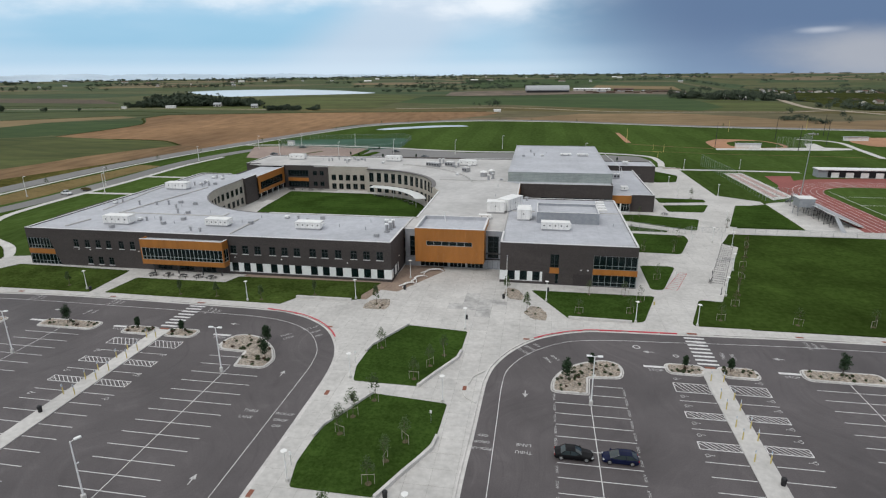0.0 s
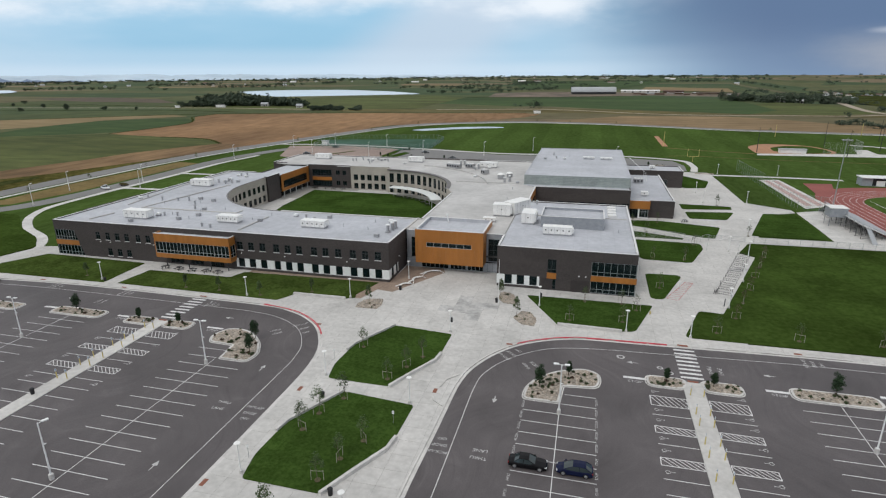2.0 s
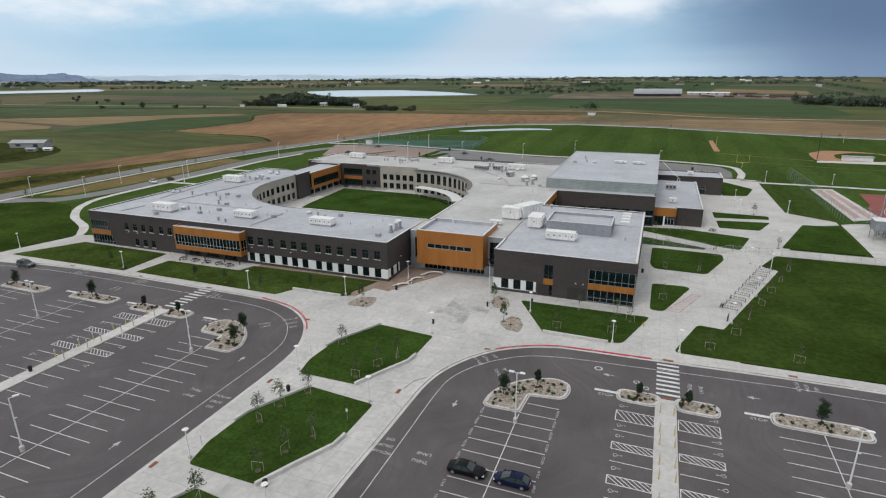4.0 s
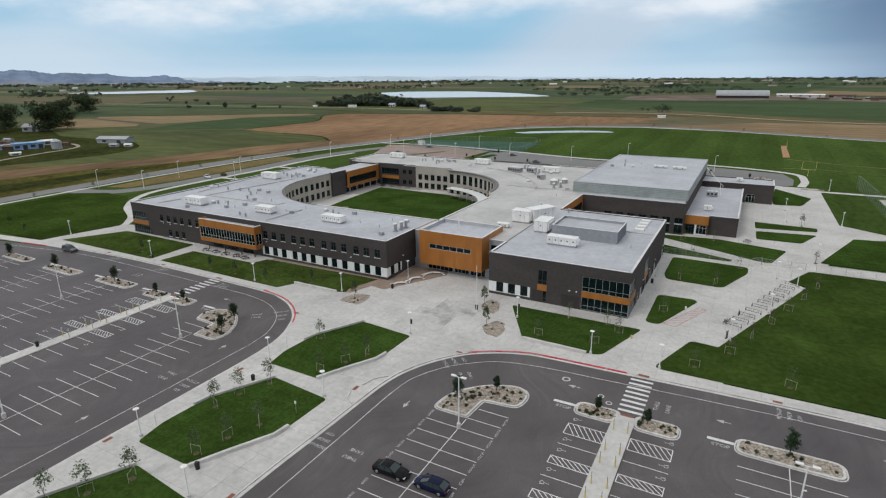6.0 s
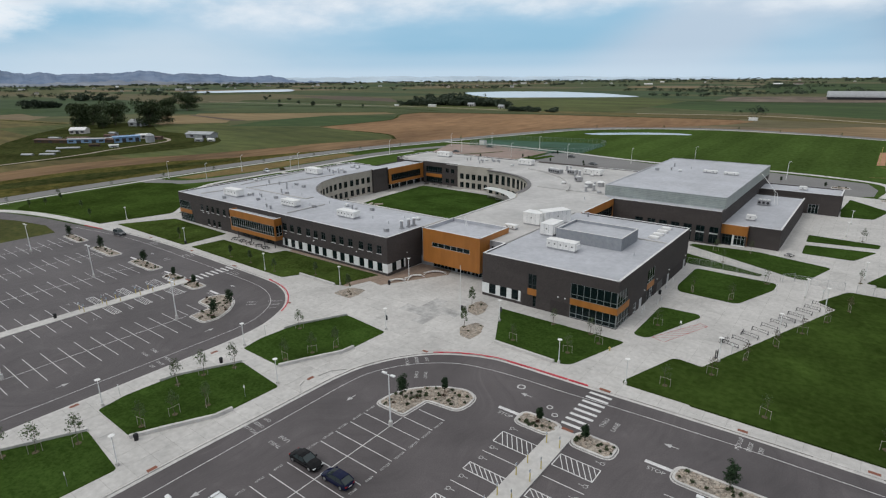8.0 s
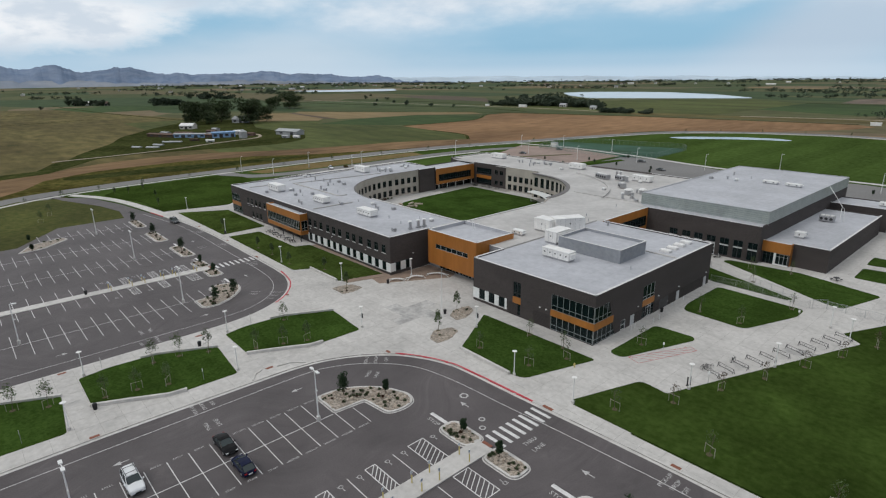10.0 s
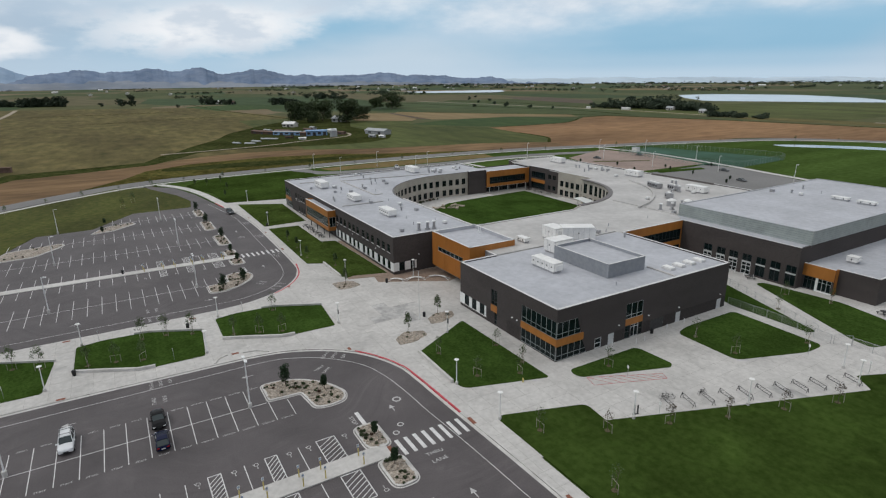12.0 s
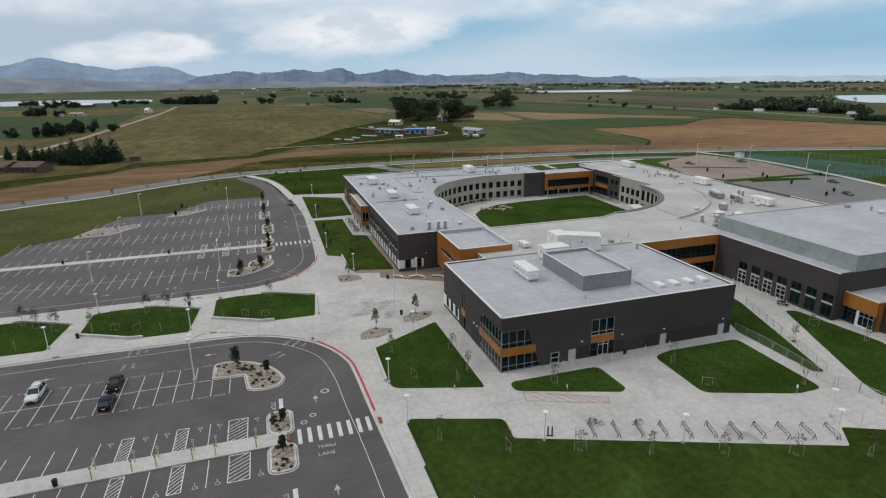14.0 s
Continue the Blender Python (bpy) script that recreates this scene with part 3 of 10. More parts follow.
def lettering(text, size, mat, parent, x, y, z, rz):
    """Painted words, flat on the ground."""
    if text not in TEXTS:
        cu = bpy.data.curves.new("lettering", "FONT")
        cu.body, cu.size, cu.align_x, cu.align_y = text, 1.0, "CENTER", "CENTER"
        ob = bpy.data.objects.new("lettering", cu)
        scene.collection.objects.link(ob)
        me = bpy.data.meshes.new_from_object(ob)
        bpy.data.objects.remove(ob)
        me.materials.clear()
        TEXTS[text] = me
    me = TEXTS[text].copy()
    me.materials.append(mat)
    root = root_of(parent).location
    ob = child("lettering", me, parent, pose(x - root.x, y - root.y, z - root.z, 0, 0, rz) @ Matrix.Diagonal((size, size, 1, 1)))
    return ob

# ---- ground, fields, roads ----
def land(x, y):
    """Height of the far country: level round the campus, falling away to the north-east and rising to the west."""
    r, b = math.hypot(x, y), math.degrees(math.atan2(-x, y))
    u = min(1.0, max(0.0, (r - 1250) / 3400))
    z = u * float(np.interp(b, (-60, -10, 0, 12, 30, 50, 65, 80, 96, 109, 140, 170), (0, 0, 0, -3, -6, -6, 0, 6, 14, 28, 20, 0)))
    v = min(1.0, max(0.0, (r - 950) / 1150), max(0.0, (4300 - r) / 1500)) * min(1.0, max(0.0, (-12 - b) / 6))
    return -0.45 + (min(z, -43 * v) if b > -90 else 0.0)


bm = bmesh.new()
rings = [950, 1250, 1500, 1800, 2100, 2600, 3200, 3900, 4700]
loops = [[bm.verts.new((r * math.cos(k * math.tau / 120), r * math.sin(k * math.tau / 120), land(r * math.cos(k * math.tau / 120), r * math.sin(k * math.tau / 120)))) for k in range(120)] for r in rings]
bm.faces.new(loops[0])
for lo, hi in zip(loops, loops[1:]):
    for k in range(120):
        bm.faces.new((lo[k], hi[k], hi[(k + 1) % 120], lo[(k + 1) % 120]))
whole("ground", bm, COUNTRY, "patchwork of farm fields reaching to the horizon", "ground", kind="structure")


def far_field(name, corners, mat, label):
    """A four-sided field lying on the falling far country."""
    bm = bmesh.new()
    a, b, c, d = (Vector(p) for p in corners)
    grid = []
    for i in range(25):
        row = []
        for j in range(25):
            p = a.lerp(b, i / 24).lerp(d.lerp(c, i / 24), j / 24)
            row.append(bm.verts.new((p.x, p.y, land(p.x, p.y) + 0.9)))
        grid.append(row)
    for i in range(24):
        for j in range(24):
            bm.faces.new((grid[i][j], grid[i + 1][j], grid[i + 1][j + 1], grid[i][j + 1]))
    bmesh.ops.recalc_face_normals(bm, faces=bm.faces)
    if bm.faces[:][0].normal.z < 0:
        bmesh.ops.reverse_faces(bm, faces=bm.faces)
    return whole(name, bm, mat, label, "field", kind="structure")


def field(name, outline, mat, label, level=0):
    bm = bmesh.new()
    face(bm, [(x, y, -0.40 + 0.04 * level) for x, y in outline])
    bmesh.ops.recalc_face_normals(bm, faces=bm.faces)
    if bm.faces[:][0].normal.z < 0:
        bmesh.ops.reverse_faces(bm, faces=bm.faces)
    return whole(name, bm, mat, label, "field", kind="structure")


field("field_pasture", [(-1200, -900), (-60, -420), (-130, -60), (-190, 0), (-250, 60), (-280, 120), (-310, 240), (-640, 280), (-1050, 200), (-1180, -60)], PASTURE, "dry olive pasture beside the road")
field("field_meadow", [(-640, 200), (-309, 181), (-285, 216), (-279, 248), (-274, 264), (-269, 296), (-257, 324), (-243, 349), (-272, 371), (-316, 377), (-376, 387), (-463, 342), (-500, 370), (-541, 316), (-640, 336)], CROP, "green meadow round the old farm", 0.5)
field("field_ripe", [(-376, 387), (-373, 417), (-372, 448), (-375, 487), (-392, 517), (-423, 558), (-424, 598), (-362, 618), (-276, 642), (-170, 657), (-64, 671), (-47, 656), (-58, 614), (-88, 570), (-114, 531), (-142, 527), (-170, 499), (-183, 468), (-160, 490), (-208, 345), (-243, 349), (-272, 371), (-316, 377)], STUBBLE, "ripe orange-brown field of dry stubble", 1)
field("field_ripe_strip", [(-208, 345), (-224, 270), (-232, 240), (-252, 222), (-272, 188), (-281, 150), (-279, 115), (-263, 77), (-241, 66), (-218, 48), (-199, 40), (-166, -14), (-120, -80), (-60, -200), (-90, -230), (-150, -90), (-190, -55), (-222, -24), (-252, 5), (-272, 15), (-280, 45), (-285, 78), (-300, 95), (-310, 116), (-314, 140), (-307, 178), (-287, 216), (-279, 248), (-274, 264), (-269, 296), (-257, 324), (-243, 349)], DULL_STUBBLE, "long strip of dull brown stubble beside the road", 1)
field("field_ripe_east", [(-60, 520), (20, 497), (111, 480), (200, 480), (290, 500), (640, 410), (640, 560), (311, 583), (267, 562), (228, 574), (193, 622), (146, 656), (42, 644), (0, 603), (-40, 560)], RIPE_TAN, "ripe tan field across the country road", 1)
field("field_green_wedge", [(-420, 538), (-486, 496), (-494, 462), (-487, 399), (-463, 342), (-392, 384), (-375, 420), (-373, 450), (-376, 487), (-394, 517)], CROP_DARK, "dark green wedge of crop", 1.3)
field("field_tan", [(-624, 342), (-678, 374), (-657, 408), (-527, 387), (-505, 368), (-543, 316), (-585, 322)], TAN_FIELD, "strip of pale tan field", 1.5)
field("field_tan_long", [(-676, 434), (-566, 508), (-471, 581), (-436, 563), (-490, 500), (-494, 426), (-509, 397), (-653, 416)], TAN_FIELD, "long strip of pale tan field", 1.6)
field("field_dark_strip", [(-657, 408), (-527, 387), (-509, 397), (-653, 416)], PLOUGHED, "narrow strip of bare dark soil", 1.8)
field("field_crop_north", [(-218, 852), (-92, 800), (-45, 800), (30, 757), (178, 694), (224, 764), (228, 888), (222, 1002), (75, 1134), (-130, 1048), (-215, 1050)], CROP_DARK, "dark green crop field beyond the ripe field", 1)
field("field_brown_wedge", [(228, 888), (224, 764), (180, 696), (262, 690), (318, 730), (318, 900), (270, 940)], CROP, "dull green field beside the suburb", 1)
far_field("field_crop_far", [(-180, 1560), (60, 1500), (330, 2600), (-360, 2700)], CROP_DARK, "far green crop field")
far_field("field_tan_far", [(115, 1420), (300, 1330), (330, 1560), (150, 1680)], TAN_FIELD, "pale tan field behind the feed barns")
far_field("field_pale_far", [(-640, 1900), (-420, 1850), (-420, 1960), (-660, 2030)], TAN_FIELD, "far pale field")
far_field("field_green_far", [(470, 1450), (900, 1350), (1100, 1700), (520, 1800)], CROP, "far green field beyond the suburb")
far_field("field_straw_far", [(-1350, 1600), (-1080, 1750), (-1130, 1860), (-1440, 1700)], TAN_FIELD, "far straw-coloured field")
field("town_edge", [(352, 770), (352, 700), (430, 650), (900, 640), (980, 900), (860, 1080), (470, 1190), (380, 950)], WEEDS, "dark gardens at the edge of the suburb", 1)
far_field("town_gardens", [(470, 1260), (1020, 1000), (2000, 1900), (860, 2650)], WEEDS, "dark gardens and yards of the far suburb")
field("field_strip_north", [(-300, 668), (-64, 690), (88, 668), (210, 674), (300, 660), (640, 600), (640, 640), (330, 700), (180, 690), (30, 748), (-45, 760), (-184, 722), (-300, 710)], PASTURE, "grassy strip along the country road", 2)
field("field_ploughed", [(-1072, 918), (-969, 978), (-770, 914), (-648, 806), (-742, 820), (-850, 826), (-907, 841)], PLOUGHED, "ploughed brown field", 1)
field("field_green_lake", [(-560, 680), (-320, 690), (-215, 720), (-218, 1040), (-330, 1150), (-420, 1120), (-500, 960), (-560, 860)], CROP, "green meadow before the lake", 1.2)
field("field_far_green", [(-1100, 190), (-900, 220), (-900, 360), (-1100, 330)], CROP_DARK, "far green irrigated field", 1)
field("field_dirt", [(-180, 1080), (-195, 1250), (-100, 1330), (300, 1290), (250, 1105), (120, 1160), (-30, 1090), (-116, 1078)], DIRT, "bare dirt yard round the feed barns", 2)
field("farm_yard", rounded([(-324, 92), (-340, 134), (-334, 168), (-326, 196), (-322, 232), (-340, 262), (-380, 282), (-470, 278), (-540, 306), (-600, 312), (-600, 250), (-545, 205), (-470, 158), (-420, 140), (-372, 112)], 14), WEEDS, "dark weedy yard of the old farm", 2.5)
field("field_green_west", [(-970, -301), (-897, -175), (-930, -96), (-628, -73), (-508, -101), (-520, -141), (-640, -210)], CROP_DARK, "green field beside the farm track", 1)
field("field_edge_weeds", [(-200, -95), (-243, -43), (-251, -20), (-263, 4), (-290, 11), (-293, 40), (-301, 78), (-328, 89), (-360, 115), (-332, 113), (-287, 82), (-275, 45), (-268, 16), (-249, 7), (-228, -23), (-190, -70)], WEEDS, "dark weedy field edge", 2)
field("roadside_grass", [(-184, 9), (-199, 38), (-218, 49), (-241, 66), (-262, 76), (-277, 100), (-280, 119), (-282, 150), (-272, 188), (-252, 222), (-238, 262), (-225, 300), (-222, 270), (-225, 200), (-222, 140), (-220, 80), (-207, 51), (-192, 28)], ROADSIDE, "olive grass strip beside the country road", 2)
field("roadside_weeds", rounded([(-266, 84), (-268, 134), (-262, 153), (-258, 193), (-250, 215), (-246, 212), (-246, 187), (-243, 150), (-248, 120), (-254, 84)], 6), WEEDS, "band of dark weeds beside the country road", 3)
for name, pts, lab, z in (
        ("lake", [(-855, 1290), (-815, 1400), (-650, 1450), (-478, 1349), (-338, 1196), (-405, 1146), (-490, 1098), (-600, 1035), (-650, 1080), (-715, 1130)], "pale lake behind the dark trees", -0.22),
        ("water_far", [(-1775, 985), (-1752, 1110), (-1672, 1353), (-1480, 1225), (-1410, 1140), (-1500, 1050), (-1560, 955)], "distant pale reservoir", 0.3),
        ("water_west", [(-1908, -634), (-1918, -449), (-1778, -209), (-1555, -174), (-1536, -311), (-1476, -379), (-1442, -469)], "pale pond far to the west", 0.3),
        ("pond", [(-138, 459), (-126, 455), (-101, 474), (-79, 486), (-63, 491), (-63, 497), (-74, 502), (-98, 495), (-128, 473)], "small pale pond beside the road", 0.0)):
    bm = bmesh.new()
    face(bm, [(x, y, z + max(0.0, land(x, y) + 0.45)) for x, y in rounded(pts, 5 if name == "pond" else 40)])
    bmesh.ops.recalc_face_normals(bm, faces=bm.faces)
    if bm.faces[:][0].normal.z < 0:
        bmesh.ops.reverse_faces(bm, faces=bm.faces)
    whole(name, bm, POND if name == "pond" else SKY_TINTED_WATER, lab, "water", kind="structure")

# weedy lines along the field edges
for pts, w in (([(-905, -40), (-907, 157)], 3), ([(-376, 389), (-374, 420), (-373, 450), (-377, 488), (-395, 518), (-425, 558), (-425, 600)], 4), ([(-316, 377), (-272, 371), (-243, 349)], 5), ([(-676, 436), (-566, 510), (-471, 584), (-425, 604)], 6), ([(-640, 262), (-900, 230), (-1200, 215)], 5), ([(-425, 604), (-362, 622), (-276, 646), (-170, 661), (-64, 675)], 6), ([(-1100, 560), (-800, 600), (-560, 650), (-430, 640)], 7), ([(-980, 700), (-760, 740), (-570, 720)], 6), ([(-218, 1052), (-130, 1050), (75, 1136)], 8), ([(-690, 40), (-735, 190)], 2)):
    bm = bmesh.new()
    ribbon(bm, smooth_line(pts), -w / 4, w / 4, -0.5, -0.22)
    whole("field_edge", bm, WEEDS, "dark weedy line along a field edge", "field edge", kind="structure")

# public road round the campus
ROAD_LINE = smooth_line([(-60, -200), (-120, -80), (-166, -18), (-181, 12), (-199, 36), (-217, 66), (-224, 100), (-227, 145), (-228, 200), (-224, 270), (-208, 345), (-160, 490), (-110, 535), (-50, 556), (20, 548), (130, 510), (260, 486), (600, 420)])
bm = bmesh.new()
ribbon(bm, ROAD_LINE, -5.5, 5.5, -0.5, -0.12)
whole("road", bm, ROAD, "grey country road curving round the campus", "road", kind="structure")
bm = bmesh.new()
ribbon(bm, ROAD_LINE, -9.6, -7.6, -0.5, 0.02)
whole("road_sidewalk", bm, KERB, "pale concrete path beside the road", "pavement", kind="structure")

# campus grass base
slab("campus_grass", [(-215, 75), (-222, 140), (-222, 200), (-218, 270), (-203, 340), (-155, 480), (-108, 525), (-50, 545), (20, 538), (128, 500), (260, 476), (420, 440), (420, 101), (60, 101), (60, 98), (-120, 97), (-150, 92), (-180, 86)], -0.5, -0.04, FIELD_GRASS, "mown green playing fields behind the school", "lawn")
slab("verge_west", [(-84, 13), (-60, -60), (-100, -90), (-157, -14), (-171, 9), (-189, 35), (-209, 60), (-204, 76), (-177, 84), (-161, 87), (-148, 85), (-148, 65), (-129, 52), (-128, 36), (-103, 27), (-95, 15)], -0.5, -0.03, ROUGH_GRASS, "rough olive grass verge beside the car park", "lawn")

# car park
lot = slab("parking_lot", [(-209, 72), (-196, 84), (-174, 90), (-149, 94), (-131, 97), (-120, 99.5), (-105, 102), (120, 102), (120, -120), (-70, -120), (-70, -60), (-84, 12.9), (-94.6, 15), (-103, 27), (-128, 36.4), (-129, 52), (-148, 65), (-148, 85), (-161, 86.5), (-177, 83), (-200, 74)], -0.5, 0.0, ASPHALT, "dark asphalt car park with white stall lines", "parking lot")

# concrete forecourt and walks (curb height 0.15)
LEFT_CURB = [(-33.8, -60), (-33.7, -20), (-33.7, 20), (-33.7, 44), (-33.6, 58), (-33.6, 66), (-33.6, 72)] + [(-33.9, 78), (-34.8, 83), (-36.6, 87.4), (-39.6, 92), (-43.8, 95.6), (-48.8, 98), (-56, 99.4)]
RIGHT_CURB = [(12, 99.2), (8, 98.5), (4.2, 97), (0.4, 94.7), (-2.2, 92.2), (-4.6, 89), (-6.4, 85.6), (-7.7, 82), (-8.4, 77.5), (-8.6, 72), (-8.8, 64), (-9.1, 56), (-9.2, 48), (-9.2, 38), (-9.2, 20), (-9.2, -20), (-9.2, -60)]
EAST_DRIVE = [(112, 101.4), (57, 101.1), (40, 100.6), (25, 99.8)]
PAVE = LEFT_CURB[::1] + [(-81, 99.9), (-105, 100), (-125, 98.8), (-131, 97.9), (-148, 95.4), (-147.6, 99), (-142, 122), (-133.2, 124), (-133.2, 250), (-10, 252), (20, 292), (66, 291), (67, 226), (80, 217), (80, 213), (69.5, 208), (60, 178), (112, 178), (112, 172), (56, 171), (55, 157), (40, 116), (40, 103.4), (112, 104.2)] + EAST_DRIVE + RIGHT_CURB
pavement = slab("pavement", PAVE, -0.3, 0.135, JOINT, "pale concrete forecourt and walks with cut joints", "pavement")
# kerbs along the two drives
for name, line in (("kerb_west", smooth_line([(-146, 95.6), (-131, 97.9), (-125, 98.8), (-105, 100), (-81, 99.9)] + LEFT_CURB[::-1])), ("kerb_east", smooth_line(RIGHT_CURB[::-1] + EAST_DRIVE[::-1]))):
    bm = bmesh.new()
    ribbon(bm, line, -0.02, 0.18, -0.2, 0.158)
    ribbon(bm, line, -0.55, -0.02, -0.2, 0.012)
    whole(name, bm, KERB, "pale concrete kerb and gutter beside the drive", "kerb", kind="structure")


def sub_line(line, keep):
    return [p for p in smooth_line(line) if keep(*p)]


for name, line in (("red_kerb_west", sub_line(LEFT_CURB[::-1], lambda x, y: x > -57 and 88.5 < y)), ("red_kerb_east", sub_line(RIGHT_CURB[::-1] + [(25.8, 99.85)], lambda x, y: y > 93.6 and x < 26.5))):
    bm = bmesh.new()
    ribbon(bm, line, -0.04, 0.26, -0.1, 0.175)
    whole(name, bm, RED_PAINT, "kerb painted worn red along the fire lane", "kerb", kind="structure")

LAWNS = []


def lawn(name, outline, radius, label, top=0.20, mat=GRASS):
    LAWNS.append(outline)
    return slab(name, rounded(outline, radius), 0.0, top, mat, label, "lawn")


for k, dy in enumerate((0, -24.4, -48.8, -73.2)):
    lawn("lawn_forecourt_%d" % (k + 1), [(x, y + dy) for x, y in ((-29.1, 74.6), (-18.5, 74.5), (-13.3, 86.4), (-13.1, 94.8), (-24.8, 95.9), (-29.6, 86.6), (-30.0, 79))], 0.6, "trimmed green lawn island in the forecourt")
lawn("lawn_front_east", [(-1.6, 117.6), (25, 117.8), (20.6, 104), (18, 103.5), (6, 103.7)], [0.8, 0.8, 1.4, 0.3, 0.3], "trimmed green lawn before the brick wing")
lawn("lawn_side_small", [(24.9, 122), (25, 138.2), (32.4, 138.6), (33.2, 137.4), (27.6, 121.8)], 1.3, "small three-sided lawn beside the brick wing")
lawn("lawn_side_large", [(25.2, 149.4), (24.2, 153), (24.4, 168), (42.3, 167.3), (42.3, 162.4), (37.4, 149)], 1.4, "green lawn beside the brick wing")
lawn("lawn_fenced", [(7, 176.5), (22, 170.7), (38, 170.6), (38.6, 172.2), (10.3, 182.6), (6, 183)], 0.5, "narrow lawn wedge behind a wire fence")
lawn("lawn_gym", [(17.3, 187.4), (44, 174.2), (47.4, 173.6), (51.3, 187.2), (34, 191.6), (18, 189.6)], 1.2, "sloping lawn before the sports hall")
lawn("lawn_strip_south", [(43.6, 206.6), (59.8, 209), (55.3, 197.4), (43.8, 197)], 1.0, "lawn strip beside the broad walk")
lawn("lawn_strip_north", [(43.2, 219), (60.5, 218), (60.2, 213.4), (43.4, 210.4)], 0.8, "thin lawn strip beside the broad walk")
lawn("lawn_annex", [(48.4, 262), (49, 250), (58, 252), (62, 268), (50, 284)], 1.5, "lawn beside the low annex")
lawn("lawn_big", [(29.3, 103.6), (33.9, 117.2), (38.5, 116.6), (54.2, 157.6), (50.8, 160.4), (55.6, 170.8), (118, 171.4), (118, 104.6)], [1.6, 1.2, 0.4, 0.4, 0.4, 1, 1, 1], "wide mown lawn beside the cycle racks", mat=DRY_LAWN)
lawn("lawn_stadium", [(69, 209.4), (79.4, 210.6), (79.2, 188), (78.4, 179.6), (58.4, 179.4)], 1.0, "lawn between the walk and the stand")
lawn("lawn_front_west", [(-142, 101.4), (-133.6, 116.8), (-101.2, 116.3), (-100.6, 102)], 0.6, "patchy olive-green front lawn before the long wing", mat=FRONT_LAWN)
lawn("lawn_front_middle", [(-97, 102.3), (-96, 112), (-73, 112.2), (-71.6, 116.3), (-34.4, 117.2), (-37.6, 107.4), (-40, 106.2), (-52.2, 106), (-54.4, 102)], 0.5, "patchy olive-green front lawn with young trees", mat=FRONT_LAWN)
slab("rock_edging", [(-70.5, 116.5), (-37.0, 117.25), (-36.2, 116.9), (-38.6, 109.0), (-38.0, 107.0), (-36.9, 107.2), (-33.9, 117.3), (-33.9, 117.84), (-70.5, 117.84)], 0.0, 0.212, PAVER, "band of brown mulch and rock along the wing", "planting bed")
lawn("lawn_north_west", [(-198, 89), (-172, 97.4), (-149.4, 98.2), (-147.6, 100), (-143, 121), (-152, 129), (-167, 136.6), (-184, 150), (-200, 151), (-212, 144), (-211, 100)], 2.0, "wide lawn beside the west drive", mat=DRY_LAWN)
LANE = smooth_line([(-222, 148), (-207, 150.5), (-197, 160), (-192.5, 184), (-192, 230), (-193, 268), (-189, 300), (-176, 334), (-150, 350)])
bm = bmesh.new()
ribbon(bm, LANE, -4.5, 4.5, -0.3, 0.0)
whole("service_lane", bm, ROAD, "pale grey service lane beside the west lawns", "road", kind="structure")
bm = bmesh.new()
ribbon(bm, smooth_line([(-142.5, 121), (-146, 125.5), (-152, 130.5), (-166, 138), (-180, 152), (-185.8, 172), (-185.6, 230), (-186.4, 268), (-182, 300)]), -1.4, 1.4, -0.3, 0.03)
for y0 in (199.5, 236.5):
    ribbon(bm, [(-186, y0), (-133, y0 + 1.5)], -1.2, 1.2, -0.3, 0.025)
whole("west_paths", bm, KERB, "pale concrete paths across the west lawns", "pavement", kind="structure")
bm = bmesh.new()
ribbon(bm, smooth_line([(-131, 96.9), (-149, 94.7), (-174, 91), (-193, 85.6), (-208, 77.6)]), -3.2, 0.0, -0.3, 0.14)
whole("west_drive_sidewalk", bm, KERB, "pale concrete walk along the west drive", "pavement", kind="structure")
bm = bmesh.new()
ribbon(bm, [(-150, 94.5), (-145, 95.25), (-140, 95.9)], -0.3, 0.02, -0.1, 0.17)
whole("red_kerb_north", bm, RED_PAINT, "kerb painted worn red beside the west drive", "kerb", kind="structure")
slab("verge_tan", [(-214, 159), (-204, 163), (-199, 188), (-198.6, 266), (-212, 268), (-217, 200)], -0.3, -0.02, TAN_VERGE, "dry tan verge between road and lane", "verge")
court_lawn = [(-101.5, 213), (-67, 212)] + arc(-67, 182, 28, 70, 0, 8) + [(-38.6, 168), (-46, 156.5)] + [(-76, 156.5)] + [(-86, 158.4), (-93, 163.6), (-97.6, 172), (-99.6, 184), (-100.6, 200)]
lawn("lawn_courtyard", court_lawn, 0.4, "curved courtyard lawn inside the school", 0.20)

# rear yards
slab("rear_parking_lot", [(-104, 330), (-106, 345), (-80, 343.5), (-42, 332), (16, 336), (54, 327), (58, 312), (57, 296), (48, 290), (20, 290), (-10, 262), (-70, 262), (-104, 290)], -0.3, 0.01, ROAD, "worn grey asphalt car park behind the school", "parking lot")
slab("gravel_pad", [(-186, 345), (-150, 352), (-108, 344), (-110, 292), (-126, 286), (-168, 300)], -0.3, 0.014, PINK_PAD, "pinkish gravel pad behind the school", "yard")
slab("rear_grass_strip", [(-107, 302), (-100, 331), (-95.5, 328), (-100.5, 299)], -0.3, 0.08, GRASS, "grass strip between the gravel pad and the rear car park", "lawn")
slab("pad_divider", [(-150, 301), (-134, 330), (-131.5, 329), (-147, 300)], -0.3, 0.05, ROUGH_GRASS, "weedy strip across the gravel pad", "verge")
bm = bmesh.new()
ribbon(bm, smooth_line([(-196, 352), (-150, 356), (-100, 349), (-40, 337), (16, 341), (56, 331), (62, 312), (60, 294)]), -1.6, 1.6, -0.3, 0.06)
whole("rear_sidewalk", bm, KERB, "pale path behind the rear car park", "pavement", kind="structure")
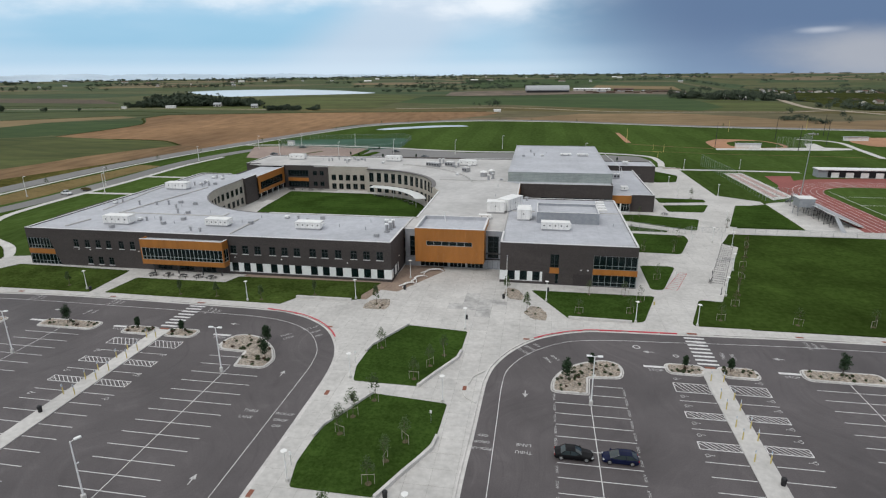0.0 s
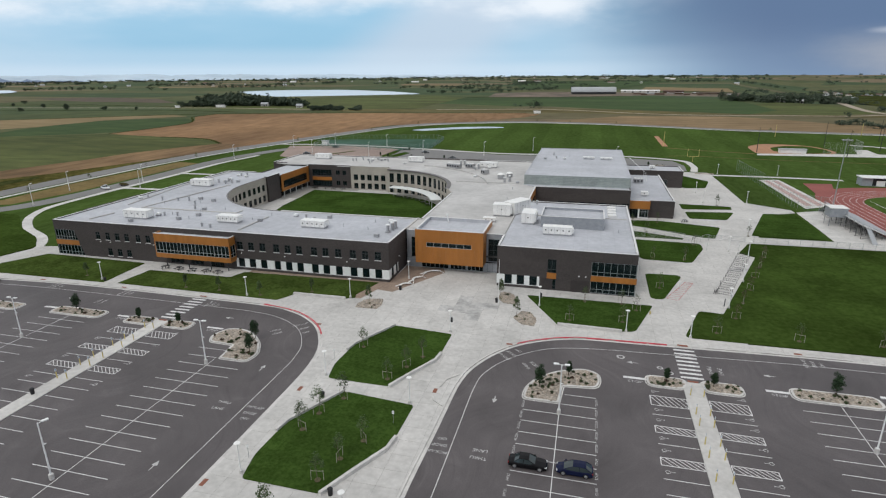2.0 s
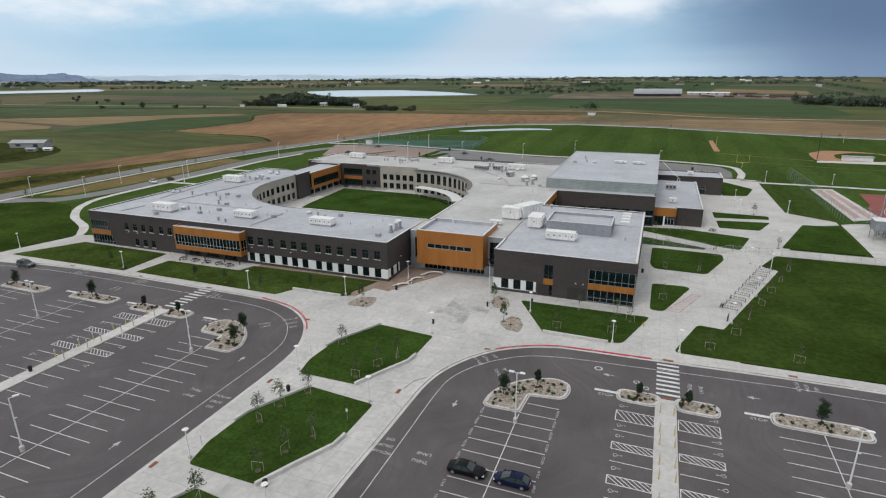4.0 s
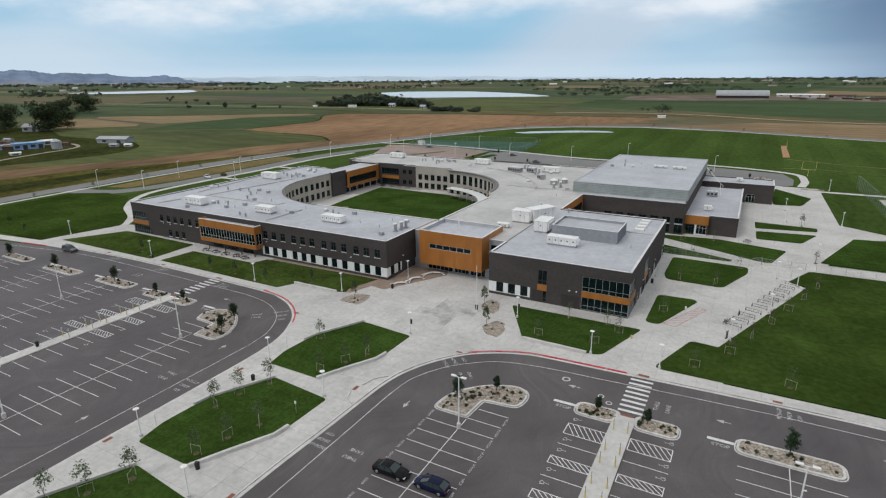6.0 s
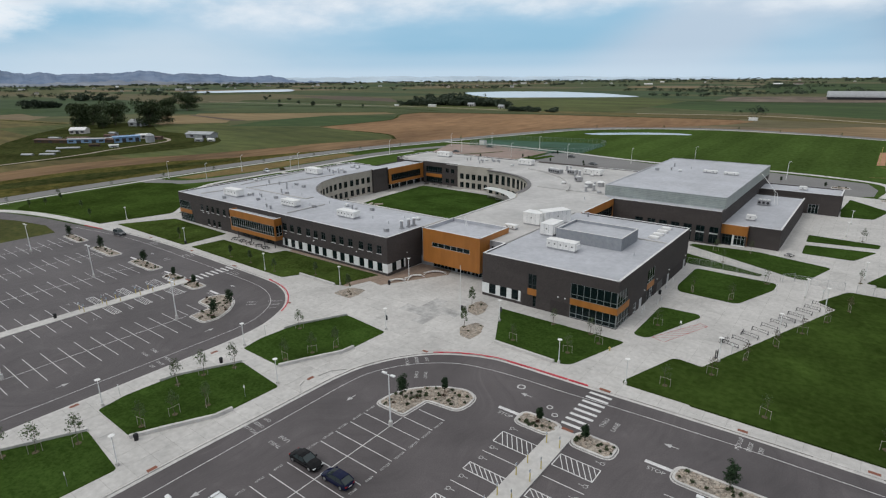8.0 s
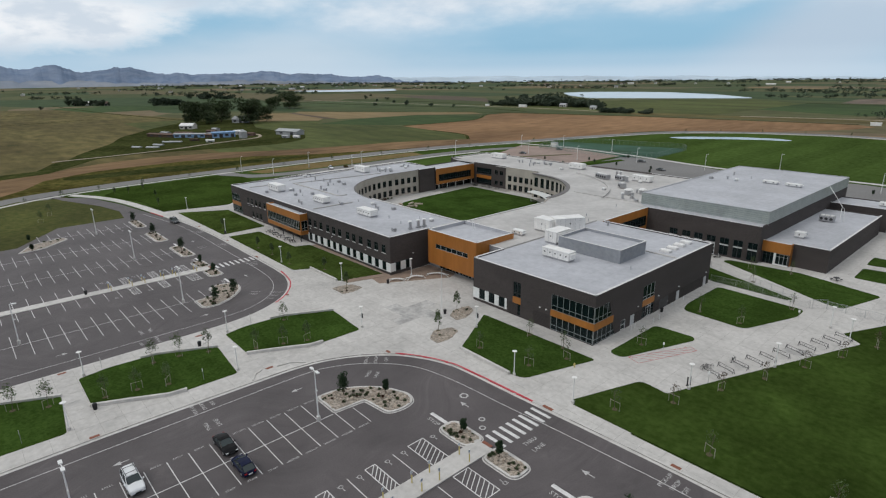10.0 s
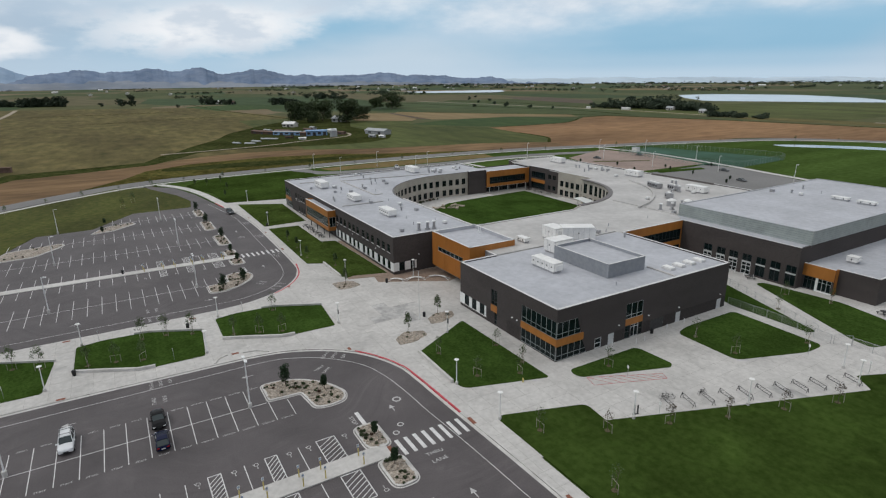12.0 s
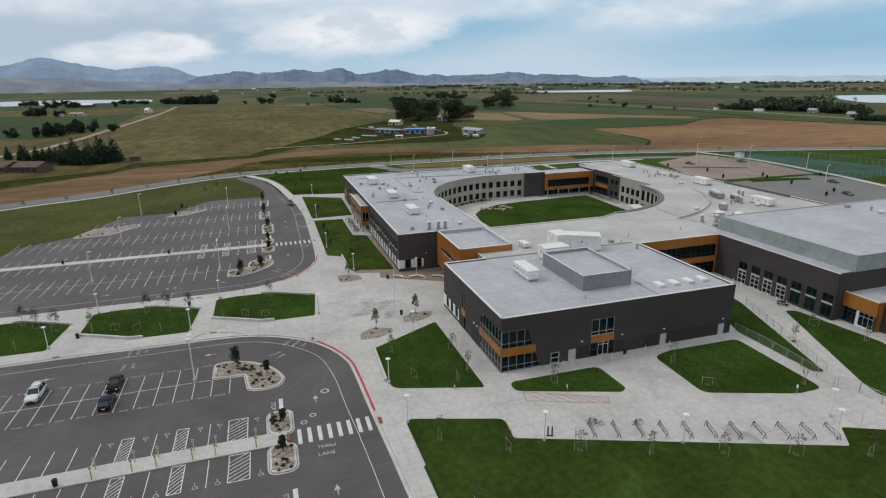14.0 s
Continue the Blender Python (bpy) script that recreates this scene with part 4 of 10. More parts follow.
# running track, turf and long-jump runway
slab("running_track", [(96.5, 150), (95.5, 234)] + arc(127, 236, 32, 178, 96, 12) + [(140, 271.5), (200, 273), (200, 150)], -0.3, 0.03, TRACK, "brick-red running track", "track")
slab("running_track_spur", [(112, 273.6), (100.7, 272.6), (98.6, 252), (96.6, 236), (101, 236), (107, 256)], -0.3, 0.026, TRACK, "red spur of the running track", "track")
slab("turf_field", [(109.4, 150), (109.4, 232)] + arc(127, 232, 17.6, 178, 92, 10) + [(190, 249.6), (190, 150)], -0.3, 0.05, FIELD_GRASS, "green football turf inside the track", "turf")
bm = bmesh.new()
for d in (0.0, 1.3, 2.6, 3.9, 5.2, 6.5):
    ribbon(bm, [(109 - d * 1.6, 152), (109 - d * 1.6, 232)] + arc(127, 232, 18 + d * 1.6, 176, 94, 12) + [(188, 250 + d * 1.9)], -0.06, 0.06, 0.0, 0.045)
whole("track_lane_lines", bm, PAINT, "thin white lane lines on the running track", "track line", kind="structure")
bm = bmesh.new()
for k in range(6):
    box(bm, 113, 186, 160 + 14 * k, 160.2 + 14 * k, 0.0, 0.062)
box(bm, 113, 113.2, 156, 240, 0.0, 0.061)
whole("turf_lines", bm, PAINT, "white yard lines on the football turf", "turf line", kind="structure")
slab("jump_runway", [(84.6, 277.6), (93, 279.4), (95.6, 227.2), (85.9, 221.4)], -0.3, 0.05, KERB, "pale slab of the jump runways", "runway")
for k in range(2):
    slab("jump_lane_%d" % (k + 1), [(86.0 + k * 3.6, 276), (88.2 + k * 3.6, 276.4), (89.8 + k * 4.0, 227.4 + k), (87.4 + k * 4.0, 226 + k)], 0.0, 0.07, JUMP_LANE, "faded pink jump runway", "runway")
slab("stadium_path", [(79.8, 173), (80.4, 190), (80.8, 214.5), (84, 216.4), (93, 220), (95.4, 231), (96.4, 220), (97, 180), (97.5, 173.5)], -0.3, 0.02, KERB, "pale concrete apron round the stand", "pavement")
slab("infield", rounded([(105.4, 367), (106, 384), (107.6, 400), (119, 416), (137, 415), (148, 407), (152.5, 388), (150, 374)], 6), -0.3, 0.0, INFIELD, "orange clay infield of the ball field", "ball field")
slab("infield_grass", rounded([(117.6, 379), (119.6, 396), (131, 407.6), (144, 408), (150, 392), (148, 376), (134, 372)], 4), -0.3, 0.03, FIELD_GRASS, "grass inside the ball field infield", "ball field")
slab("ball_field_path", [(104, 360.4), (150.6, 362.4), (166, 363.5), (182, 368), (184, 374), (171, 377), (173, 396), (167, 396), (160, 375), (105.6, 367.2)], -0.3, 0.0, KERB, "pale path beside the ball fields", "pavement")
slab("infield_east", rounded([(202, 384), (198, 408), (214, 432), (250, 436), (262, 390)], 8), -0.3, 0.0, INFIELD, "orange clay infield of the second ball field", "ball field")
for name, pts, w, lab in (("field_path_north", [(57.5, 383), (73, 376), (85, 371), (104, 366)], 1.6, "pale dirt path across the playing field"), ("field_path_middle", [(54, 346), (66, 349), (89, 345.4), (115.8, 341), (142.5, 339.6), (160, 338), (200, 330)], 0.8, "thin pale path across the playing field"), ("ball_field_walk", [(172, 420), (190, 405), (186, 370), (181, 333)], 3.6, "pale walk between the ball fields"), ("field_walk", [(55, 285.6), (76.2, 286), (99.6, 285.6), (120, 284)], 3.0, "pale concrete walk to the field house")):
    bm = bmesh.new()
    ribbon(bm, smooth_line(pts), -w / 2, w / 2, -0.3, 0.0)
    whole(name, bm, KERB if "walk" in name else TAN_VERGE, lab, "path", kind="structure")
slab("bullpen_runway", [(55.6, 390), (59.2, 391), (59.0, 451), (56.0, 450)], -0.3, 0.0, INFIELD, "orange clay practice strip beside the field", "ball field")
# paver wedge by the entrance
slab("paver_wedge", [(-38.6, 113.6), (-34, 117.6), (-33.6, 130.8), (-24, 130.8), (-22.8, 127.4), (-31.3, 112.4)], 0.0, 0.162, PAVER, "tan paver wedge beside the entrance", "pavement")

# ---- the school ----
ROOF_Z, TOP = 9.62, 9.85
school = thing("school_building", (-35, 150, 0.13), "two-storey dark brick school with orange panels and pale roof", "building")
FLOOR_Z = 0.13


def wall(p0, p1, z0, z1, ops=(), mat=BRICK, thick=0.4, name="wall", label="", trim=0.0):
    """A wall whose outer face runs from p0 to p1 with the outside on the right; ops: openings (u0, u1, z0, z1) in metres along it;
    trim: how much is left out at its start, where it butts against the wall before."""
    p0, p1 = Vector((*p0, 0)), Vector((*p1, 0))
    d = (p1 - p0).normalized()
    inn = Vector((-d.y, d.x, 0)) * thick
    length = (p1 - p0).length
    us = sorted({trim, length, *(max(o[0], trim) for o in ops), *(o[1] for o in ops)})
    bm = bmesh.new()
    for a, b in zip(us, us[1:]):
        if b - a < 1e-4:
            continue
        m = (a + b) / 2
        holes = sorted((o[2], o[3]) for o in ops if o[0] < m < o[1])
        z = z0
        for lo, hi in holes + [(z1, z1)]:
            if lo - z > 1e-3:
                q = [p0 + d * a, p0 + d * b, p0 + d * b + inn, p0 + d * a + inn]
                prism(bm, q, z, lo)
            z = hi
    return part(name, bm, mat, school, label, world=True)


def lattice(bm, xs, zs, w, y0, y1):
    """One joined frame: bars of width w at the places xs and zs, with holes between them."""
    def cuts(v):
        out = [v[0], v[0] + w]
        for c in v[1:-1]:
            out += [c - w / 2, c + w / 2]
        return out + [v[-1] - w, v[-1]]

    cx, cz = cuts(xs), cuts(zs)
    grid = {(i, k, s): bm.verts.new((x, y, z)) for s, y in ((0, y0), (1, y1)) for i, x in enumerate(cx) for k, z in enumerate(cz)}

    def solid(i, k):
        return 0 <= i < len(cx) - 1 and 0 <= k < len(cz) - 1 and (i % 2 == 0 or k % 2 == 0)

    for i in range(len(cx) - 1):
        for k in range(len(cz) - 1):
            if not solid(i, k):
                continue
            q = ((i, k), (i + 1, k), (i + 1, k + 1), (i, k + 1))
            bm.faces.new([grid[(*c, 0)] for c in q])
            bm.faces.new([grid[(*c, 1)] for c in q[::-1]])
            for (a, b), (di, dk) in zip(zip(q, q[1:] + q[:1]), ((0, -1), (1, 0), (0, 1), (-1, 0))):
                if not solid(i + di, k + dk):
                    bm.faces.new((grid[(*a, 0)], grid[(*a, 1)], grid[(*b, 1)], grid[(*b, 0)]))


WINDOWS = {}


def window(p0, p1, u0, u1, z0, z1, nx=1, nz=1, frame_mat=FRAME, sill=None, deep=0.10, name="window", rows=None, bar_w=0.07):
    """A framed window in the wall p0-p1: frame with mullions, one pane for each light, a sill."""
    key = (round(u1 - u0, 2), round(z1 - z0, 2), nx, nz, frame_mat.name, sill.name if sill else "", tuple(rows or ()), bar_w)
    w, h = u1 - u0, z1 - z0
    if key not in WINDOWS:
        zs = [0.0, *(rows or [h * k / nz for k in range(1, nz)]), h]
        xs = [w * k / nx for k in range(nx + 1)]
        bm = bmesh.new()
        lattice(bm, xs, zs, bar_w, -0.05, 0.06)
        frame_me = mesh_of("window", bm, frame_mat)
        panes = []
        for a, b in zip(xs, xs[1:]):
            for lo, hi in zip(zs, zs[1:]):
                bm = bmesh.new()
                box(bm, a + 0.03, b - 0.03, 0.0, 0.02, lo + 0.03, hi - 0.03)
                panes.append(mesh_of("pane", bm, GLASS))
        sill_me = None
        if sill:
            bm = bmesh.new()
            box(bm, -0.08, w + 0.08, -0.20, 0.05, -0.14, 0.0)
            sill_me = mesh_of("sill", bm, sill)
        WINDOWS[key] = frame_me, panes, sill_me
    frame_me, panes, sill_me = WINDOWS[key]
    p0, p1 = Vector((*p0, 0)), Vector((*p1, 0))
    d = (p1 - p0).normalized()
    inn = Vector((-d.y, d.x, 0))
    at = p0 + d * u0 + inn * deep - school.location
    m = pose(at.x, at.y, z0 - school.location.z, 0, 0, math.degrees(math.atan2(d.y, d.x)))
    ob = child(name, frame_me, school, m)
    for me in panes:
        child("pane", me, ob, Matrix())
    if sill_me:
        child("sill", sill_me, ob, Matrix())
    return ob


def glazed_wall(p0, p1, z0, z1, wins, mat=BRICK, **kw):
    """A wall with its windows: wins are (u0, u1, z0, z1, options)."""
    wall(p0, p1, z0, z1, [w[:4] for w in wins], mat, **kw)
    for u0, u1, a, b, opt in wins:
        window(p0, p1, u0, u1, a, b, **opt)


def panel(x0, x1, y0, y1, z0, z1, mat, name="panel", label=""):
    bm = bmesh.new()
    box(bm, x0, x1, y0, y1, z0, z1)
    return part(name, bm, mat, school, label, world=True)


# long front wing
A, B = (-131, 117.9), (-33.9, 117.9)
UP = (-74.1, -71.0, -67.8, -64.0, -60.9, -57.8, -53.8, -50.8, -47.5, -43.7, -40.6, -37.4)
LEFT_UP = (-117.4, -114.2, -111.1, -108.1, -104.5, -101.4)
small = dict(nx=2, nz=1, rows=[1.35], sill=COPING)
wins = [(x + 131, x + 132.6, 5.42, 7.5, small) for x in UP]
wins += [(x + 131, x + 132.4, 5.2, 7.25, small) for x in LEFT_UP] + [(x + 131, x + 132.4, 0.8, 2.8, small) for x in LEFT_UP[1:4]]
wins += [(x + 131, x + 132.75, 0.95, 3.15, dict(nx=1, nz=1)) for x in UP]
wins += [(0.15, 7.4, 4.4, 7.2, dict(nx=8, nz=2, rows=[0.9], frame_mat=GLAZE_FRAME)), (0.15, 8.8, 0.15, 2.9, dict(nx=8, nz=2, rows=[0.9], frame_mat=GLAZE_FRAME))]
wins += [(-94.5 + 131, -90.5 + 131, 0.4, 2.3, dict(nx=3)), (-88.5 + 131, -84.5 + 131, 0.4, 2.3, dict(nx=3)), (-82.5 + 131, -78.5 + 131, 0.15, 2.3, dict(nx=3))]
glazed_wall(A, B, FLOOR_Z, TOP, wins)
# raked brick ends of the corner glazing
for (x0, x1, z0, z1) in ((-124.5, -123.6, 7.2, 4.4), (-123.2, -122.2, 2.9, 0.15)):
    bm = bmesh.new()
    for y0, y1 in ((117.93, 118.25),):
        v = [[bm.verts.new((x, y, z)) for x, z in ((x0, z0), (x1 + 0.05, z1), (x1 + 0.05, z0))] for y in (y0, y1)]
        bm.faces.new(v[0])
        bm.faces.new(v[1][::-1])
        for i in range(3):
            j = (i + 1) % 3
            bm.faces.new((v[0][i], v[1][i], v[1][j], v[0][j]))
    bmesh.ops.recalc_face_normals(bm, faces=bm.faces)
    part("wall", bm, BRICK, school, world=True)
panel(-131.04, -123.4, 117.84, 117.95, 3.0, 4.3, ORANGE, "spandrel", "orange metal spandrel")
# white panels between the ground-floor windows
edges = [-74.75] + [v for x in UP for v in (x, x + 1.75)] + [-33.84]
for a, b in zip(edges[::2], edges[1::2]):
    panel(a, b, 117.83, 117.95, 0.95, 3.15, WHITE_PANEL, "infill_panel", "white infill panel")
panel(-74.75, -33.8, 117.80, 117.94, 0.84, 0.95, COPING, "sill_band")
C, D = (-33.9, 117.9), (-33.9, 131.2)
glazed_wall(C, D, FLOOR_Z, TOP, [(1.5, 3.1, 0.95, 3.15, dict(nx=1)), (4.7, 5.9, 0.95, 3.15, dict(nx=1))], trim=0.4)
for a, b in ((117.86, 119.4), (121.0, 122.6), (123.8, 124.3)):
    panel(-33.95, -33.83, a, b, 0.95, 3.15, WHITE_PANEL, "infill_panel", "white infill panel")
# orange bay over the terrace
BX0, BX1, BY = -96.5, -74.6, 115.4
glazed_wall((BX0, BY), (BX1, BY), 2.55, 8.9, [(0.25, 21.65, 3.75, 6.8, dict(nx=20, nz=2, rows=[0.85], frame_mat=PALE_FRAME, bar_w=0.06))], ORANGE, thick=0.3, label="orange metal panel bay")
glazed_wall((BX1, BY + 0.3), (BX1, 117.9), 2.55, 8.9, [(0.1, 2.1, 3.75, 6.8, dict(nx=2, nz=2, rows=[0.85], frame_mat=PALE_FRAME))], ORANGE, thick=0.3)
wall((BX0, 117.9), (BX0, BY + 0.3), 2.55, 8.9, (), ORANGE, 0.3)
panel(BX0 + 0.3, BX1 - 0.3, BY + 0.3, 117.9, 2.55, 2.8, WHITE_PANEL, "soffit")
panel(BX0 + 0.3, BX1 - 0.3, BY + 0.3, 117.9, 8.3, 8.55, ROOF, "bay_roof", "pale bay roof")
for x in (-94, -87.5, -81, -76):
    bm = bmesh.new()
    tube(bm, (x, BY + 0.6, FLOOR_Z), (x, BY + 0.6, 2.55), 0.14, n=10)
    part("column", bm, FRAME, school, world=True)

# west wing, link and north wing: outer faces
wall((-131, 197.6), (-131, 117.9 + 0.4), FLOOR_Z, TOP)
wall((-118, 197.6), (-131 + 0.4, 197.6), FLOOR_Z, TOP)
wall((-118, 222), (-118, 198), FLOOR_Z, 9.2)
wall((-125, 222), (-118.4, 222), FLOOR_Z, TOP)
wall((-125, 246), (-125, 222.4), FLOOR_Z, TOP)
wall((-12, 246), (-124.6, 246), FLOOR_Z, TOP)
panel(-131.9, -131.05, 129, 150, FLOOR_Z, 9.95, BRICK, "wall")

# courtyard faces
W2 = dict(nx=2, nz=1)
CXW, CYW, RW_ = -75.0, 175.0, 33.4
pts = arc(CXW, CYW, RW_, 270, 180, 17)
for a, b in zip(pts, pts[1:]):
    s = (Vector(b) - Vector(a)).length
    m = (s - 1.75) / 2
    glazed_wall(a, b, FLOOR_Z, TOP - 0.25, [(m, m + 1.75, 4.75, 7.1, W2), (m, m + 1.75, 0.75, 3.1, W2)], BEIGE, thick=0.35)
a, b = (-108.4, 175), (-108.4, 188.2)
glazed_wall(a, b, FLOOR_Z, TOP - 0.25, [(u, u + 1.75, z, z + 2.35, W2) for u in (0.9, 4.0, 7.1, 10.2) for z in (0.75, 4.75)], BEIGE, thick=0.35)
wall((-107.6, 188.2), (-107.6, 197), FLOOR_Z, TOP, trim=0.4)
wall((-109, 188.2), (-107.6, 188.2), FLOOR_Z, TOP)
a, b = (-106.8, 196.8), (-106.8, 219.4)
glazed_wall(a, b, 2.5, 9.2, [(1.4, 20.6, 3.75, 6.65, dict(nx=14, nz=2, rows=[0.8]))], ORANGE, thick=0.3, label="orange metal panel link")
glazed_wall((-108.6, 197), (-108.6, 219.4), FLOOR_Z, 2.5, [(1 + 4.2 * k, 4.6 + 4.2 * k, 0.2, 2.45, dict(nx=3)) for k in range(5)], BRICK, thick=0.3)
panel(-108.6, -106.8, 197, 219.4, 2.45, 2.55, WHITE_PANEL, "soffit")
for k in range(5):
    bm = bmesh.new()
    tube(bm, (-107.1, 198.4 + 4.9 * k, FLOOR_Z), (-107.1, 198.4 + 4.9 * k, 2.5), 0.16, n=10)
    part("column", bm, PALE_FRAME, school, world=True)
a, b = (-106.8, 219.6), (-87, 219.6)
glazed_wall(a, b, FLOOR_Z, TOP, [(1.6, 10.6, 5.2, 7.8, dict(nx=7, nz=2, rows=[0.8])), (1.6, 10.6, 0.6, 3.2, dict(nx=7, nz=2, rows=[0.8])), (12.6, 14.4, 5.7, 7.6, W2), (15.6, 17.4, 5.7, 7.6, W2), (12.6, 14.4, 1.2, 3.1, W2), (15.6, 17.4, 1.2, 3.1, W2)])
panel(-105.2, -96.2, 219.5, 219.64, 3.2, 4.6, ORANGE, "spandrel", "orange metal spandrel")
a, b = (-87, 218.8), (-69.4, 218.8)
glazed_wall(a, b, FLOOR_Z, TOP, [(1.3 + 3.05 * k, 3.2 + 3.05 * k, z, z + 2.35, W2) for k in range(5) for z in (0.35, 4.0)], BEIGE)
wall((-69.4, 218.4), (-69.4, 215), FLOOR_Z, TOP, (), BEIGE)
CXE, CYE, RE = -69.0, 182.0, 33.0
pts = arc(CXE, CYE, RE, 90, 0, 16)
for a, b in zip(pts, pts[1:]):
    s = (Vector(b) - Vector(a)).length
    m = (s - 1.85) / 2
    glazed_wall(a, b, FLOOR_Z, TOP - 0.35, [(m, m + 1.85, 4.5, 8.2, dict(nx=2, nz=2, rows=[1.1])), (m, m + 1.85, 0.3, 3.2, W2)], BEIGE, thick=0.35)
wall((-36, 182), (-33, 176), FLOOR_Z, TOP, (), BEIGE)
wall((-33, 176), (-33, 142), FLOOR_Z, TOP - 0.1, (), BEIGE)
wall((-33, 141.7), (-75, 141.7), FLOOR_Z, TOP - 0.1, (), BEIGE)
# white canopy in the courtyard
bm = bmesh.new()
inner, outer = arc(CXE, CYE, 26.2, 84, 18, 14), arc(CXE, CYE, 30.2, 84, 18, 14)
prism(bm, inner + outer[::-1], 3.5, 3.75)
part("canopy", bm, WHITE_PANEL, school, "white curved canopy", world=True)
for x, y in arc(CXE, CYE, 26.8, 80, 22, 6):
    bm = bmesh.new()
    tube(bm, (x, y, FLOOR_Z), (x, y, 3.5), 0.10, n=8)
    part("column", bm, PALE_FRAME, school, world=True)

# entrance: orange box over recessed glass
a, b = (-30.2, 127), (-13.2, 127)
glazed_wall(a, b, 2.5, 11.0, [(2.8, 14.1, 6.7, 7.85, dict(nx=6, frame_mat=PALE_FRAME))], ORANGE, thick=0.3, label="orange ribbed metal entrance box")
wall((-13.2, 127.3), (-13.2, 139.6), 2.5, 11.0, (), ORANGE, 0.3)
wall((-30.2, 139.6), (-30.2, 127.3), 2.5, 11.0, (), ORANGE, 0.3)
wall((-13.5, 139.6), (-29.9, 139.6), 9.3, 11.0, (), ORANGE, 0.3)
for k in range(57):
    x = -30.05 + 0.3 * k
    if -27.6 < x < -15.9:
        spans = ((2.5, 6.55), (8.0, 10.95))
    else:
        spans = ((2.5, 10.95),)
    for z0, z1 in spans:
        panel(x - 0.03, x + 0.03, 126.955, 127.0, z0, z1, ORANGE, "panel_rib")
panel(-29.9, -13.5, 127.3, 139.3, 9.95, 10.2, ROOF, "box_roof", "pale roof of the entrance box")
panel(-29.9, -13.5, 139.24, 139.298, 10.2, 10.97, ROOF, "parapet_lining", "grey membrane up the parapet")
panel(-29.898, -29.84, 127.32, 139.23, 10.2, 10.97, ROOF, "parapet_lining", "grey membrane up the parapet")
panel(-13.56, -13.502, 127.32, 139.23, 10.2, 10.97, ROOF, "parapet_lining", "grey membrane up the parapet")
panel(-29.9, -13.5, 127.3, 130.0, 2.5, 2.75, WHITE_PANEL, "soffit")
glazed_wall((-33.5, 130.2), (-9.0, 130.2), FLOOR_Z, 2.5, [(3.9, 10.9, 0.2, 2.45, dict(nx=6, frame_mat=PALE_FRAME)), (11.4, 15.4, 0.2, 2.45, dict(nx=4, nz=2, rows=[2.0], frame_mat=PALE_FRAME, name="door")), (15.8, 19.8, 0.2, 2.45, dict(nx=4, nz=2, rows=[2.0], frame_mat=PALE_FRAME, name="door"))], GREY_METAL, thick=0.3)
glazed_wall((-33.5, 130.6), (-30.2, 130.6), 2.5, 9.7, [(1.2, 2.9, 2.7, 7.9, dict(nx=1, nz=4))], GREY_METAL, thick=0.3)
glazed_wall((-13.2, 131.2), (-9.0, 131.2), 2.5, 9.7, [(0.5, 3.2, 2.7, 8.4, dict(nx=2, nz=4))], GREY_METAL, thick=0.3)
glazed_wall((-13.2, 130.15), (-9.0, 130.15), FLOOR_Z + 0.02, 2.5, [(0.5, 3.2, 0.3, 2.4, dict(nx=2, nz=1))], GREY_METAL, thick=0.04)

# brick wing beside the entrance
a, b = (-9.0, 121.9), (21.6, 121.9)
wins = [(x + 9, x + 10.7, 0.9, 3.15, dict(nx=1)) for x in (-7.2, -4.4, -1.5)]
wins += [(11.4, 13.4, 4.3, 7.5, dict(nx=2, nz=2, rows=[0.8])), (11.4, 13.4, 0.4, 2.9, dict(nx=2, nz=2, rows=[0.8]))]
wins += [(21.0, 30.6, 4.35, 7.55, dict(nx=7, nz=2, rows=[0.9], frame_mat=GLAZE_FRAME)), (21.0, 30.6, 0.3, 3.05, dict(nx=7, nz=2, rows=[0.9], frame_mat=GLAZE_FRAME))]
glazed_wall(a, b, FLOOR_Z, TOP, wins)
panel(2.35, 4.45, 121.84, 121.96, 2.9, 4.3, ORANGE, "spandrel", "orange metal spandrel")
panel(11.95, 21.64, 121.82, 121.96, 3.05, 4.35, ORANGE, "spandrel", "orange metal spandrel")
for p, q in ((-9.03, -7.2), (-5.5, -4.4), (-2.7, -1.5), (0.2, 0.75)):
    panel(p, q, 121.83, 121.95, 0.9, 3.15, WHITE_PANEL, "infill_panel", "white infill panel")
panel(-9.03, 0.8, 121.80, 121.94, 0.79, 0.9, COPING, "sill_band")
wall((-9, 131.2), (-9, 122.3), FLOOR_Z, TOP)
a, b = (21.6, 121.9), (21.6, 169)
wins = [(0.0, 5.7, 4.35, 7.4, dict(nx=4, nz=2, rows=[0.9], frame_mat=GLAZE_FRAME)), (0.0, 7.2, 0.2, 2.95, dict(nx=5, nz=2, rows=[0.9], frame_mat=GLAZE_FRAME))]
wins += [(16.9, 21.4, 4.1, 7.15, dict(nx=3, nz=2, rows=[0.7], frame_mat=PALE_FRAME)), (16.9, 18.3, 0.2, 2.75, dict(nx=1, nz=2)), (18.4, 20.5, 0.15, 2.75, dict(nx=2, nz=2, rows=[2.05], frame_mat=PALE_FRAME, name="door", bar_w=0.12)), (20.6, 21.6, 0.2, 2.75, dict(nx=1, nz=2))]
wins += [(9.2, 10.9, 0.15, 2.2, dict(nx=1, nz=2, frame_mat=PALE_FRAME, name="door", bar_w=0.16))]
glazed_wall(a, b, FLOOR_Z, TOP, wins, trim=0.4)
panel(21.40, 21.58, 121.92, 122.10, 0.2, 3.05, FRAME, "corner_mullion")
